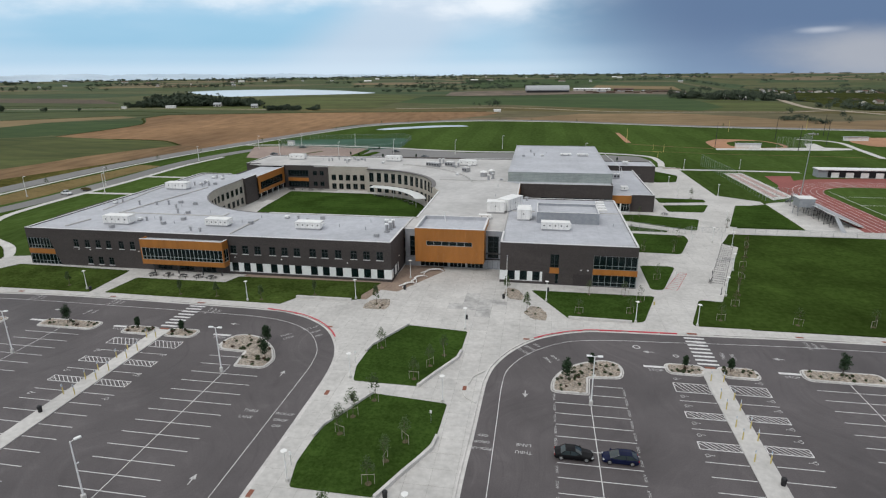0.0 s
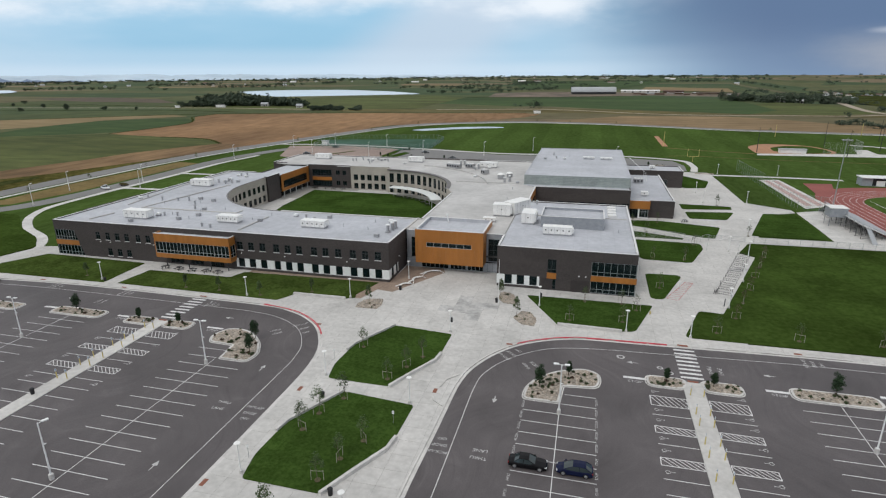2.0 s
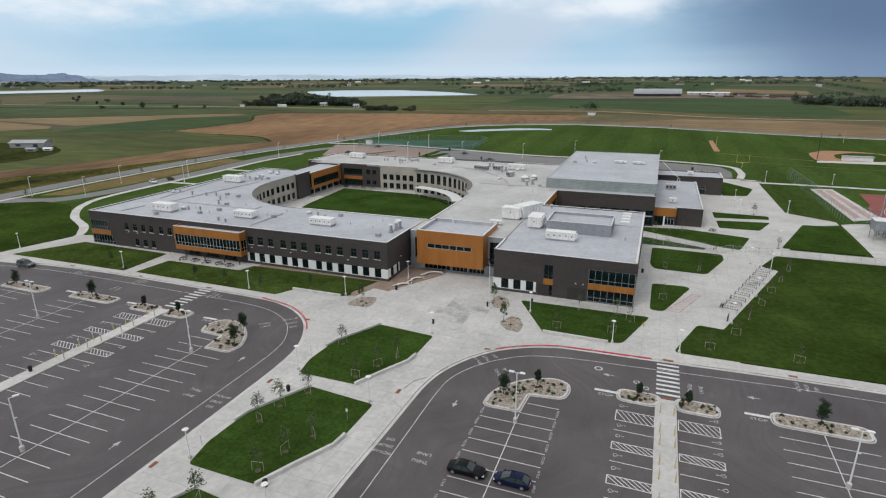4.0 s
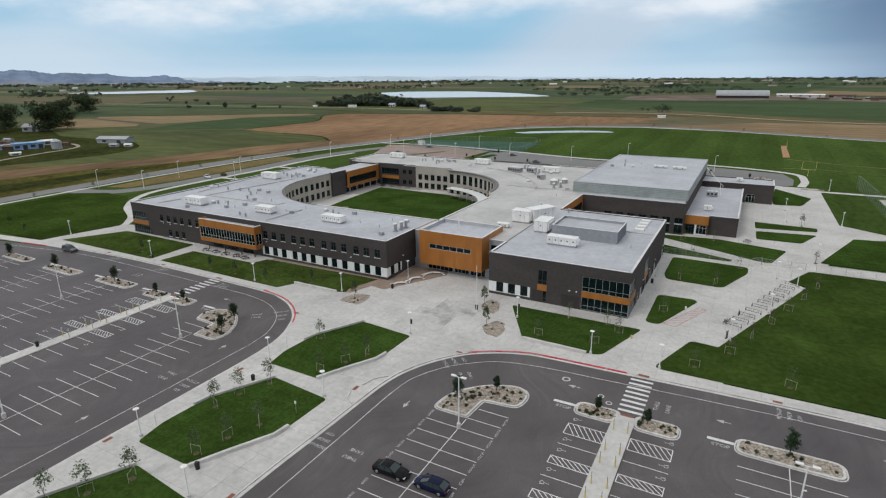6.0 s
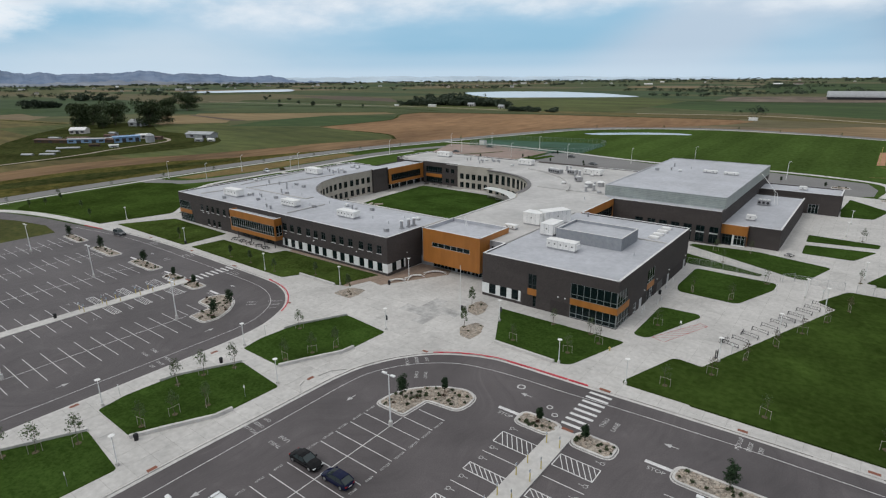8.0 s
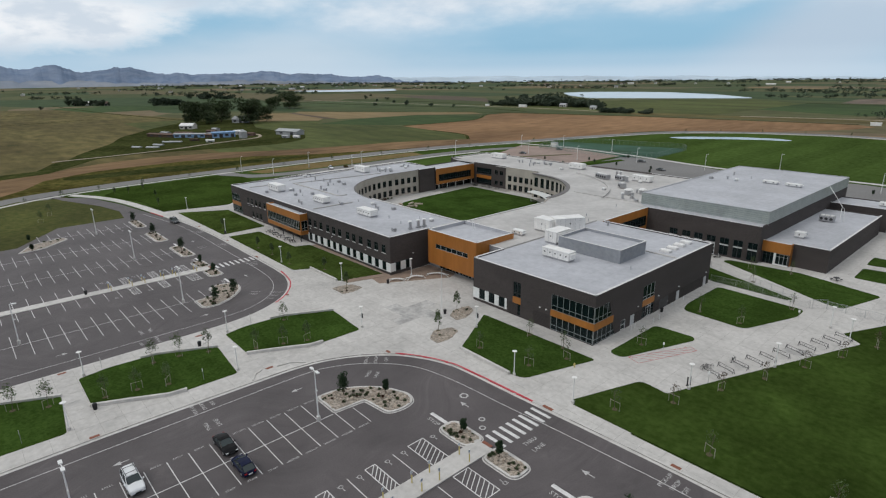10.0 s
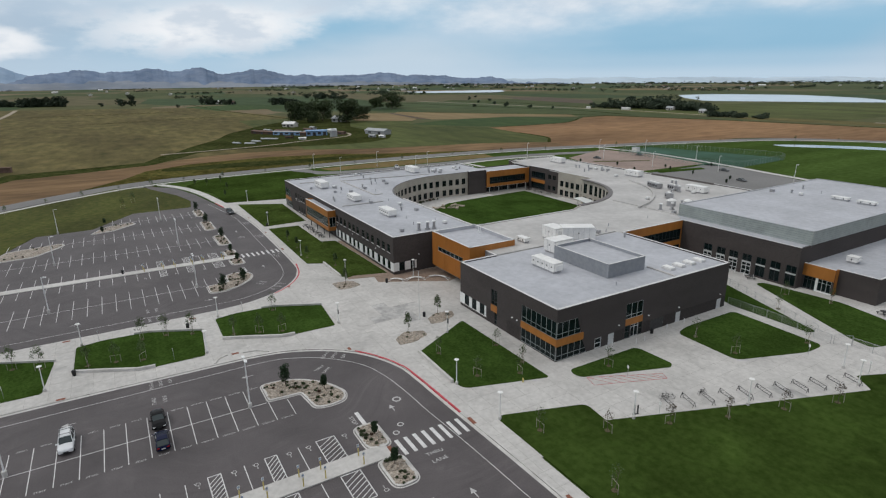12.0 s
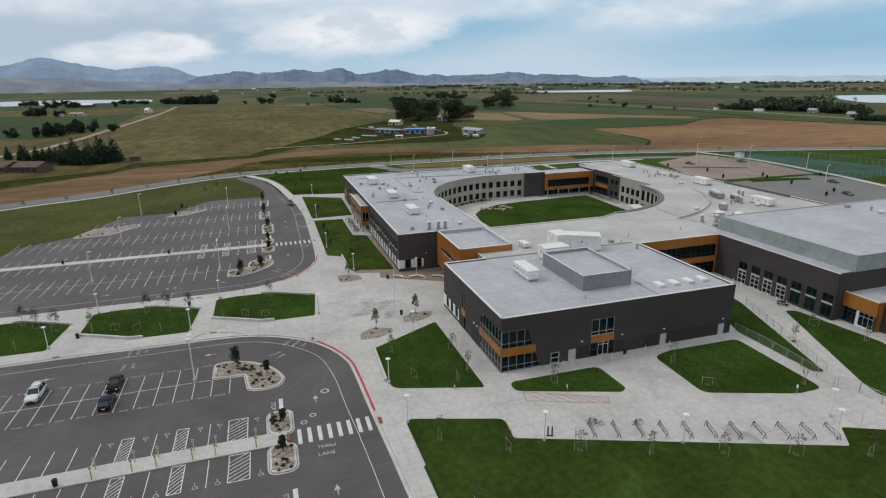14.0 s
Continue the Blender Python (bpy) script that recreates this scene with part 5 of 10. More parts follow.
panel(21.40, 21.58, 121.92, 122.10, 4.35, 7.45, FRAME, "corner_mullion")
panel(21.56, 21.68, 121.86, 128.2, 2.95, 4.35, ORANGE, "spandrel", "orange metal spandrel")
panel(21.56, 21.66, 138.8, 143.4, 2.8, 4.1, ORANGE, "spandrel", "orange metal spandrel")
for y0, y1, z0, z1 in ((126.7, 127.6, 7.4, 4.35), (128.05, 129.1, 2.95, 0.2)):
    bm = bmesh.new()
    v = [[bm.verts.new((x, y, z)) for y, z in ((y0, z0), (y1 + 0.05, z1), (y1 + 0.05, z0))] for x in (21.57, 21.25)]
    bm.faces.new(v[0])
    bm.faces.new(v[1][::-1])
    for i in range(3):
        j = (i + 1) % 3
        bm.faces.new((v[0][i], v[1][i], v[1][j], v[0][j]))
    bmesh.ops.recalc_face_normals(bm, faces=bm.faces)
    part("wall", bm, BRICK, school, world=True)
for y0, y1, z1, mat in ((134.5, 135.9, 2.25, PALE_FRAME), (145.8, 149.5, 2.35, FRAME), (153.2, 154.5, 2.25, PALE_FRAME), (166.2, 167.5, 2.25, PALE_FRAME)):
    d_ = panel(21.56, 21.64, y0, y1, FLOOR_Z, z1, mat, "door", "flush grey metal door")
    bm = bmesh.new()
    box(bm, 21.64, 21.72, y1 - 0.22, y1 - 0.12, 1.05, 1.2)
    part("door_handle", bm, UNIT_GREY, d_, world=True)
wall((21.2, 169), (-7, 169), FLOOR_Z, TOP)
# darker ribbed brick along the foot of the wing
for y0, y1 in ((136.2, 138.5), (143.8, 145.5), (149.8, 152.9), (154.8, 165.9), (167.8, 168.9)):
    panel(21.602, 21.625, y0, y1, FLOOR_Z, 2.5, RIB_BRICK, "brick_band", "darker ribbed brick band")
panel(7.7, 11.6, 121.875, 121.898, FLOOR_Z, 2.9, RIB_BRICK, "brick_band", "darker ribbed brick band")
panel(1.2, 3.7, 121.875, 121.898, FLOOR_Z, 2.9, RIB_BRICK, "brick_band", "darker ribbed brick band")
# orange inner front and sports hall
a, b = (-7, 169), (-7, 191.7)
glazed_wall(a, b, FLOOR_Z, TOP, [(2.0, 22.2, 4.6, 7.6, dict(nx=14, nz=2, rows=[0.8])), (8.5, 22.2, 0.2, 3.2, dict(nx=10, nz=2, rows=[2.1]))], ORANGE, label="orange metal panel front")
a, b = (-7, 191.7), (24, 191.7)
wins = []
for k, x in enumerate((0.1, 3.8, 7.2, 10.7, 14.2, 17.7, 21.3)):
    w = 2.4
    wins.append((x + 7, x + 7 + w, 3.55, 5.3, dict(nx=2)))
    if k < 4:
        wins.append((x + 7, x + 7 + w, 0.15, 3.2, dict(nx=2, nz=3, rows=[1.1, 2.2], frame_mat=PALE_FRAME, name="door", bar_w=0.16)))
    else:
        wins.append((x + 7, x + 7 + w, 0.5, 3.2, dict(nx=2)))
glazed_wall(a, b, FLOOR_Z, TOP, wins)
wall((24, 191.7), (24, 267), FLOOR_Z, TOP, trim=0.4)
wall((24, 267), (-12, 267), FLOOR_Z, TOP, trim=0.4)
wall((-12, 267), (-12, 246.4), FLOOR_Z, 10.2, trim=0.4)
for k, x in enumerate((0.1, 3.8, 7.2, 10.7, 14.2, 17.7, 21.3)):
    panel(x + 0.05, x + 2.35, 191.64, 191.72, 3.2, 3.55, PALE_FRAME, "spandrel_panel", "white spandrel panel")
# pale translucent band round the hall's upper part
GX0, GX1, GY0, GY1 = -11.5, 24.0, 195.6, 267
for p, q in (((GX0, GY0), (GX1, GY0)), ((GX1, GY0), (GX1, GY1)), ((GX1, GY1), (GX0, GY1)), ((GX0, GY1), (GX0, GY0))):
    wall(p, q, TOP + 0.005 if p[0] == GX1 or p[1] == GY1 and q[1] == GY1 else 9.4, 13.1, (), CLERESTORY, 0.3, label="pale grey-green ribbed metal band", trim=0.3)
for z in (10.7, 11.3, 11.9, 12.5):
    panel(GX0 - 0.03, GX1 + 0.03, GY0 - 0.035, GY0, z - 0.03, z + 0.03, CLERESTORY, "panel_rib")
    panel(GX1, GX1 + 0.035, GY0, GY1, z - 0.03, z + 0.03, CLERESTORY, "panel_rib")
# low annexes
a, b = (24, 194.0), (30.6, 194.0)
glazed_wall(a, b, FLOOR_Z, 6.0, [(0.4, 3.0, 0.3, 3.2, dict(nx=3, nz=2, rows=[2.2])), (3.4, 6.2, 0.2, 3.2, dict(nx=3, nz=2, rows=[2.2], frame_mat=PALE_FRAME))], BRICK, thick=0.3)
panel(26.95, 27.45, 193.92, 194.02, 0.1, 3.3, WHITE_PANEL, "panel", "white door panel")
panel(27.45, 30.5, 193.93, 194.02, 0.1, 0.5, WHITE_PANEL, "panel", "white base panel")
panel(23.98, 30.66, 193.9, 194.02, 3.3, 6.05, ORANGE, "panel", "orange metal fascia")
wall((30.6, 195.6), (38.5, 195.6), FLOOR_Z, 6.0)
wall((30.6, 194.3), (30.6, 195.6), FLOOR_Z, 6.0, (), ORANGE, 0.3)
wall((38.5, 195.6), (38.5, 246), FLOOR_Z, 6.0, trim=0.4)
wall((38.1, 246), (24, 246), FLOOR_Z, 6.0)
glazed_wall((24, 250), (48.4, 250), FLOOR_Z, 7.2, [(15.5, 18.5, 0.2, 3.4, dict(nx=3, nz=2, rows=[2.2], frame_mat=PALE_FRAME, name="door"))])
wall((48.4, 250), (48.4, 263), FLOOR_Z, 7.2, trim=0.4)
wall((48.0, 263), (24, 263), FLOOR_Z, 7.2)


# roofs with upstands
def roof(outline, z, mat=ROOF, label="pale grey membrane roof", drop=0.35):
    bm = bmesh.new()
    prism(bm, outline, z - drop, z)
    return part("roof", bm, mat, school, label, world=True)


i_ = 0.38
arc_w = arc(CXW, CYW, RW_ + 0.3, 270, 180, 17)
arc_e = arc(CXE, CYE, RE + 0.3, 0, 90, 16)
roof([(-131 + i_, 117.9 + i_), (-33.9 - i_, 117.9 + i_), (-33.9 - i_, 141.4), *arc_w, (-108.7, 197.6 - i_), (-131 + i_, 197.6 - i_)], ROOF_Z)
roof([(-33.9 - i_, 131.5), (-9 + i_, 131.5), (-9 + i_, 168.7), (-7.35, 168.7), (-7.35, 192), (-11.6, 195.7), (-12, 246 - i_), (-125 + i_, 246 - i_), (-125 + i_, 222.4), (-118, 220), (-69.2, 219.2), *arc_e[::-1], (-32.7, 176), (-32.7, 141.4), (-33.9 - i_, 141.4)], ROOF_Z - 0.004, ROOF_WARM, "warm grey aged membrane roof")
roof([(-9 + i_, 121.9 + i_), (21.6 - i_, 121.9 + i_), (21.6 - i_, 169 - i_), (-9 + i_, 169 - i_)], ROOF_Z + 0.004)
roof([(-118 + i_, 197.4), (-107.1, 197.4), (-107.1, 219.2), (-118 + i_, 219.9)], 8.9)
roof([(-11.75, 195.8), (-7.4, 191.9), (-6.55, 192.1), (-6.55, 195.62)], 9.742)
roof([(-6.6, 192.1), (23.9, 192.1), (23.9, 195.6), (-6.6, 195.6)], 9.75)
roof([(GX0 + 0.28, GY0 + 0.28), (GX1 - 0.28, GY0 + 0.28), (GX1 - 0.28, GY1 - 0.28), (GX0 + 0.28, GY1 - 0.28)], 13.02)
roof([(24, 194.3), (30.5, 194.3), (30.5, 196), (38.1, 196), (38.1, 245.6), (24, 245.6)], 5.75)
roof([(24, 250.4), (48, 250.4), (48, 262.6), (24, 262.6)], 6.95)


def coping(line, z, mat=COPING, w=0.46, inset=0.2, label=""):
    """A metal cap along wall heads; the line runs as the wall does."""
    bm = bmesh.new()
    ribbon(bm, line, inset - w / 2, inset + w / 2, z, z + 0.07)
    return part("coping", bm, mat, school, label, world=True)


COPINGS_SOUTH = (([(-131, 197.6), (-131, 117.9)], TOP), ([(-131, 117.9), (-33.9, 117.9)], TOP), ([(-33.9, 117.9), (-33.9, 131.2)], TOP), ([(-9, 131.2), (-9, 121.9)], TOP), ([(-9, 121.9), (21.6, 121.9)], TOP),
                ([(21.6, 121.9), (21.6, 169)], TOP), ([(21.6, 169), (-7, 169)], TOP), ([(-7, 169), (-7, 191.7)], TOP), ([(-7, 191.7), (24, 191.7)], TOP), ([(-12, 246), (-125, 246)], TOP), ([(-125, 246), (-125, 222)], TOP))
COPINGS_REST = (([(-118, 197.6), (-131, 197.6)], TOP), ([(-107.6, 188.2), (-107.6, 197)], TOP), ([(-106.8, 219.6), (-87, 219.6)], TOP), ([(-87, 218.8), (-69.4, 218.8)], TOP), ([(-33, 141.7), (-75, 141.7)], TOP - 0.1), ([(-33, 176), (-33, 142)], TOP - 0.1),
                ([(-30.2, 127), (-13.2, 127)], 11.0), ([(-13.2, 127), (-13.2, 139.6)], 11.0), ([(-13.2, 139.6), (-30.2, 139.6)], 11.0), ([(-30.2, 139.6), (-30.2, 127)], 11.0),
                ([(-33.5, 130.6), (-30.2, 130.6)], 9.7), ([(-13.2, 131.2), (-9.0, 131.2)], 9.7), ([(-96.5, 115.4), (-74.6, 115.4)], 8.9), ([(-74.6, 115.4), (-74.6, 117.9)], 8.9), ([(-106.8, 196.8), (-106.8, 219.4)], 9.2),
                ([(24, 194), (30.6, 194)], 6.05), ([(30.6, 195.6), (38.5, 195.6)], 6.0), ([(38.5, 195.6), (38.5, 246)], 6.0), ([(24, 250), (48.4, 250)], 7.2), ([(48.4, 250), (48.4, 263)], 7.2),
                ([(GX0, GY0), (GX1, GY0)], 13.1), ([(GX1, GY0), (GX1, GY1)], 13.1), ([(GX1, GY1), (GX0, GY1)], 13.1), ([(GX0, GY1), (GX0, GY0)], 13.1))
for line, z in COPINGS_SOUTH + COPINGS_REST:
    coping(line, z, ROOF if z > 13 else COPING)
coping(arc(CXW, CYW, RW_, 270, 180, 34) + [(-108.4, 188.2)], TOP - 0.25, DARK_COPING, 0.55)
bm = bmesh.new()
prism(bm, arc(CXE, CYE, RE - 0.9, 90, 0, 32) + arc(CXE, CYE, RE + 0.6, 0, 90, 32), TOP - 0.32, TOP - 0.05)
part("roof_edge", bm, DARK_COPING, school, "dark curved roof edge", world=True)
# raised membrane step following the courtyard curve, and expansion ridges
bm = bmesh.new()
ribbon(bm, arc(CXE, CYE, 46.5, 75, 15, 24), -0.25, 0.25, ROOF_Z - 0.05, ROOF_Z + 0.55)
part("roof_step", bm, ROOF_WARM, school, world=True)
for p, q in (((-118, 136), (-86, 136)), ((-86, 136), (-86, 139)), ((-33.9, 142), (-33.9, 131.5)), ((-117.5, 135.8), (-112.6, 172)), ((-124.6, 138), (-128.6, 166)), ((-128.6, 166), (-128.6, 196)), ((-121.6, 121), (-120.4, 128.2)), ((-75, 120.4), (-74.7, 134)), ((-36, 196), (-12, 196)), ((-9, 152.5), (-1.5, 152.5)), ((-9, 131.6), (-9, 168)), ((14, 152.8), (20.8, 152.8))):
    bm = bmesh.new()
    bar(bm, p, q, 0.4, 0.28, ROOF_Z - 0.02)
    part("roof_ridge", bm, ROOF_WARM, school, world=True)
# Added dark strip stands in for the shaded gap inside the rear parapet
bm = bmesh.new()
box(bm, -62, -35, 244.9, 245.4, ROOF_Z, 10.25)
part("parapet_dark_strip", bm, DARK_COPING, school, "dark strip for the shadow gap along the rear parapet", world=True)
# penthouse
PX0, PX1, PY0, PY1 = -1.0, 14.6, 140.9, 151.2
for p, q in (((PX0, PY0), (PX1, PY0)), ((PX1, PY0), (PX1, PY1)), ((PX1, PY1), (PX0, PY1)), ((PX0, PY1), (PX0, PY0))):
    wall(p, q, ROOF_Z, 12.5, (), GREY_METAL, 0.2, label="ribbed grey metal penthouse wall", trim=0.2)
    coping([p, q], 12.5, COPING, 0.3, 0.1)
for k in range(46):
    x = PX0 + 0.2 + 0.33 * k
    panel(x - 0.025, x + 0.025, PY0 - 0.04, PY0, ROOF_Z, 12.5, GREY_METAL, "panel_rib")
for k in range(31):
    y = PY0 + 0.2 + 0.33 * k
    panel(PX1, PX1 + 0.04, y - 0.025, y + 0.025, ROOF_Z, 12.5, GREY_METAL, "panel_rib")
roof([(PX0 + 0.2, PY0 + 0.2), (PX1 - 0.2, PY0 + 0.2), (PX1 - 0.2, PY1 - 0.2), (PX0 + 0.2, PY1 - 0.2)], 11.9)
for k in range(4):
    y = 155.6 + 3.2 * k
    bm = bmesh.new()
    box(bm, 15.8, 18.2, y - 0.75, y + 0.75, ROOF_Z, ROOF_Z + 0.35)
    sk = part("skylight", bm, COPING, school, "white domed skylight", world=True)
    bm = bmesh.new()
    prism(bm, rounded([(15.9, y - 0.65), (18.1, y - 0.65), (18.1, y + 0.65), (15.9, y + 0.65)], 0.2), ROOF_Z + 0.35, ROOF_Z + 0.55)
    part("dome", bm, UNIT_WHITE, sk, world=True)
# floors inside
for z, o in ((0.05, 0.0), (3.75, 0.0)):
    for k, pts in enumerate(([(-130.5, 118.4), (-34.4, 118.4), (-34.4, 141.2), *arc(CXW, CYW, RW_ + 0.8, 270, 180, 10), (-109.2, 197), (-130.5, 197)], [(-8.5, 122.4), (21.1, 122.4), (21.1, 168.5), (-8.5, 168.5)], [(-29.8, 131), (-9.5, 131), (-9.5, 168), (-7.6, 169.5), (-7.6, 191), (-10, 245), (-124, 245), (-124, 223), (-118, 221), (-70, 220), *arc(CXE, CYE, RE + 0.6, 90, 0, 10), (-32, 176), (-32, 142)])):
        bm = bmesh.new()
        prism(bm, pts, z, z + 0.3)
        part("floor_slab", bm, INSIDE, school, world=True)

# ---- car park markings ----
LINE_Z = 0.012
LINE_MESH = {}


def stripe(x0, y0, x1, y1, w=0.11, mat=PAINT, name="stall_line"):
    """A painted line on the asphalt, its own object on a shared mesh."""
    length = math.hypot(x1 - x0, y1 - y0)
    key = (round(length, 2), w, mat.name)
    if key not in LINE_MESH:
        bm = bmesh.new()
        box(bm, 0, length, -w / 2, w / 2, -0.01, 0.0)
        LINE_MESH[key] = mesh_of("stall_line", bm, mat)
    return child(name, LINE_MESH[key], lot, pose(x0, y0, LINE_Z, 0, 0, math.degrees(math.atan2(y1 - y0, x1 - x0))))


def hatch(x0, x1, y0, y1, n=7):
    for p, q in (((x0, y0), (x1, y0)), ((x1, y0), (x1, y1)), ((x1, y1), (x0, y1)), ((x0, y1), (x0, y0))):
        stripe(*p, *q, 0.13)
    w, h = x1 - x0, y1 - y0
    for k in range(n):
        a = x0 + w * (k - 0.2) / n
        b, u = a + w * 2.2 / n, 0.0
        if b > x1:
            u = (b - x1) / (b - a)
        v = 1.0 if a >= x0 else (b - x0) / (b - a)
        stripe(b + (a - b) * u, y0 + h * u, b + (a - b) * v, y0 + h * v, 0.11)


# east car park
CE = 8.0
for k in range(24):
    y = 76.3 - 2.735 * k
    stripe(CE if k == 0 else CE - 5.25, y, CE + 5.3, y)
stripe(CE, -30, CE, 76.0)
stripe(CE + 0.6, 79.05, CE + 5.3, 79.05)
for k in range(20):
    y = 83.0 - 2.8 * k
    stripe(42.7, y, 48.5, y)
    stripe(48.5, y, 54.3, y)
stripe(48.5, 27, 48.5, 85.4)
for y in (76.9, 69.9, 62.9, 60.1, 57.4, 54.6, 51.9, 49.1, 46.4):
    stripe(21.3, y, 26.5, y)
    stripe(29.8, y + 0.4, 35.3, y + 0.4)
for y in (79.4, 72.5, 65.5):
    w = 2.6 if y > 79 else 1.55
    hatch(21.3, 26.6, y, y + w)
    hatch(29.8, 35.2, y + 0.4, y + 0.4 + w)
# west car park
CW = -51.4
for k in range(32):
    y = 79.15 - 2.745 * k
    stripe(-57.0, y, CW if k < 2 else -45.2, y)
stripe(CW, -10, CW, 76.0)
for c in (-92.4, -113.1, -133.8):
    for k in range(30):
        y = 82.8 - 2.75 * k
        if c < -100 and y < (30 if c > -120 else 58):
            continue
        if c == -92.4 and y < 14:
            continue
        stripe(c - 5.8, y, c + 5.8, y)
    stripe(c, 85.0, c, {-92.4: 18, -113.1: 32, -133.8: 60}[c])
for k in range(24):
    y = 65.0 - 2.75 * k
    stripe(-78.7, y, -73.1, y)
    stripe(-70.0, y, -64.5, y)
for y in (80.5, 73.9, 67.4):
    w = 2.3 if y > 80 else 1.6
    hatch(-78.7, -73.1, y, y + w)
    hatch(-70.0, -64.6, y, y + w)
for y in (78.1, 71.5):
    stripe(-78.7, y, -73.1, y)
    stripe(-70.0, y, -64.6, y)
# crossings
for c, n in ((28.45, 8), (-71.5, 8)):
    for k in range(n):
        y = 88.9 + 1.375 * k
        stripe(c - 1.75, y, c + 1.75, y, 0.55, PAINT, "crossing_stripe")
# stop bars
for x0, x1, y in ((17.6, 21.2, 86.75), (38.9, 42.4, 87.65), (-82.5, -79, 87.3), (-101.6, -98, 87.5), (-60.8, -57.3, 86.8)):
    stripe(x0, y, x1, y, 0.6, PAINT, "stop_bar")
# lane lines of the drives
for line in ([(-37.6, -60), (-37.8, 50), (-37.8, 73), (-38.0, 79.5), (-39.2, 84.6), (-42.9, 90.2), (-48.5, 93.8), (-55, 95.4), (-64.4, 95.9), (-86, 96.2), (-121, 96.0), (-150, 91.6)], [(-5.6, -60), (-5.6, 40), (-5.55, 56), (-5.5, 67), (-5.5, 73), (-5.4, 77.5), (-4.8, 82), (-2.3, 87), (1.4, 91), (5.5, 93.7), (10.3, 95), (16, 95.7), (23, 96.1), (31.4, 96.8), (43, 97.5), (53.3, 97.8), (110, 98)]):
    bm = bmesh.new()
    ribbon(bm, smooth_line(line), -0.045, 0.045, 0.0, LINE_Z)
    part("lane_line", bm, PAINT, lot, world=True)


def arrow(x, y, rz, size=1.0):
    bm = bmesh.new()
    face(bm, [(-0.08, -1.1, 0), (0.08, -1.1, 0), (0.08, 0.1, 0), (-0.08, 0.1, 0)])
    face(bm, [(-0.5, 0.0, 0.001), (0.5, 0.0, 0.001), (0, 1.1, 0.001)])
    child("lane_arrow", mesh_of("lane_arrow", bm, FAINT_PAINT), lot, pose(x, y, LINE_Z, 0, 0, rz) @ Matrix.Scale(size, 4))


for x, y, rz in ((-1.7, 75.2, 180), (-1.2, 50, 180), (19.3, 91.9, 90), (40.7, 92.5, 90), (-41.5, 49.8, 0), (-41.5, 75.2, 0), (-59.1, 91.6, 90), (-99.9, 92.6, 90), (60, 92.8, 90)):
    arrow(x, y, rz, 0.88)
# manhole rings in the asphalt
for x, y, r in ((17.5, 93.5, 0.7), (23.7, 91.1, 0.5), (25.2, 89.7, 0.5)):
    bm = bmesh.new()
    a, b = arc(0, 0, r, 0, 360, 20), arc(0, 0, r * 0.62, 0, 360, 20)
    for i in range(20):
        face(bm, [(*a[i], 0), (*a[i + 1], 0), (*b[i + 1], 0), (*b[i], 0)])
    child("manhole_ring", mesh_of("manhole_ring", bm, FAINT_PAINT), lot, pose(x, y, LINE_Z))
# painted words
WORDS_FRONT = (
        ("THRU", 0.85, -41.5, 64.5, 0), ("LANE", 0.85, -41.5, 62.9, 0), ("PICK-UP", 0.78, -36.1, 64.4, 0), ("DROP", 0.78, -36.1, 62.9, 0), ("OFF", 0.78, -36.1, 61.5, 0),
        ("THRU", 0.85, -1.55, 61.2, 180), ("LANE", 0.85, -1.55, 62.7, 180), ("PICK-UP", 0.78, -7.1, 61.2, 180), ("DROP", 0.78, -7.1, 62.6, 180), ("OFF", 0.78, -7.1, 64.0, 180),
        ("THRU", 0.95, 31.7, 92.2, 90), ("LANE", 0.95, 33.3, 92.1, 90), ("THRU", 0.85, -47.0, 88.6, 45), ("LANE", 0.85, -46.0, 87.6, 45), ("PICK-UP", 0.85, -43.4, 92.1, 45), ("DROP", 0.85, -42.0, 90.7, 45), ("OFF", 0.85, -40.7, 89.3, 45),
        ("THRU", 0.85, 1.9, 86.4, 127), ("LANE", 0.85, 3.1, 87.3, 127), ("PICK-UP", 0.85, -2.4, 89.0, 138), ("DROP", 0.85, -1.3, 90.3, 138), ("OFF", 0.85, -0.1, 91.6, 138))
WORDS_SIDE = (
        ("PICK-UP", 0.85, -67.9, 96.9, 90), ("DROP", 0.85, -66.7, 96.9, 90), ("OFF", 0.85, -65.5, 96.9, 90), ("PICK-UP", 0.85, -91.4, 98.1, 90), ("DROP", 0.85, -90.2, 98.1, 90), ("OFF", 0.85, -89.0, 98.1, 90),
        ("PICK-UP", 0.85, -111, 98.0, 90), ("DROP", 0.85, -109.8, 98.0, 90), ("OFF", 0.85, -108.6, 98.0, 90),
        ("PICK-UP", 0.85, 47.7, 98.5, 90), ("DROP", 0.85, 49.0, 98.5, 90), ("OFF", 0.85, 50.3, 98.5, 90), ("THRU", 0.85, -92.7, 92.5, 90), ("LANE", 0.85, -91.3, 92.5, 90),
        ("STOP", 0.95, 19.4, 85.6, 0), ("STOP", 0.95, 40.6, 86.5, 0), ("STOP", 0.95, -80.8, 86.2, 0), ("STOP", 0.95, -59, 85.7, 0))
for words, size, x, y, rz in WORDS_FRONT + WORDS_SIDE:
    lettering(words, size, FAINT_PAINT, lot, x, y, LINE_Z + 0.002, rz)
for k in range(14):
    y = 75.0 - 2.74 * k
    word = "VISITOR" if k < 5 else "STAFF"
    lettering(word, 0.5, FAINT_PAINT, lot, CE - 5.35, y, LINE_Z + 0.002, -90)
    lettering(word, 0.5, FAINT_PAINT, lot, CE + 5.35, y + 2.74, LINE_Z + 0.002, 90)


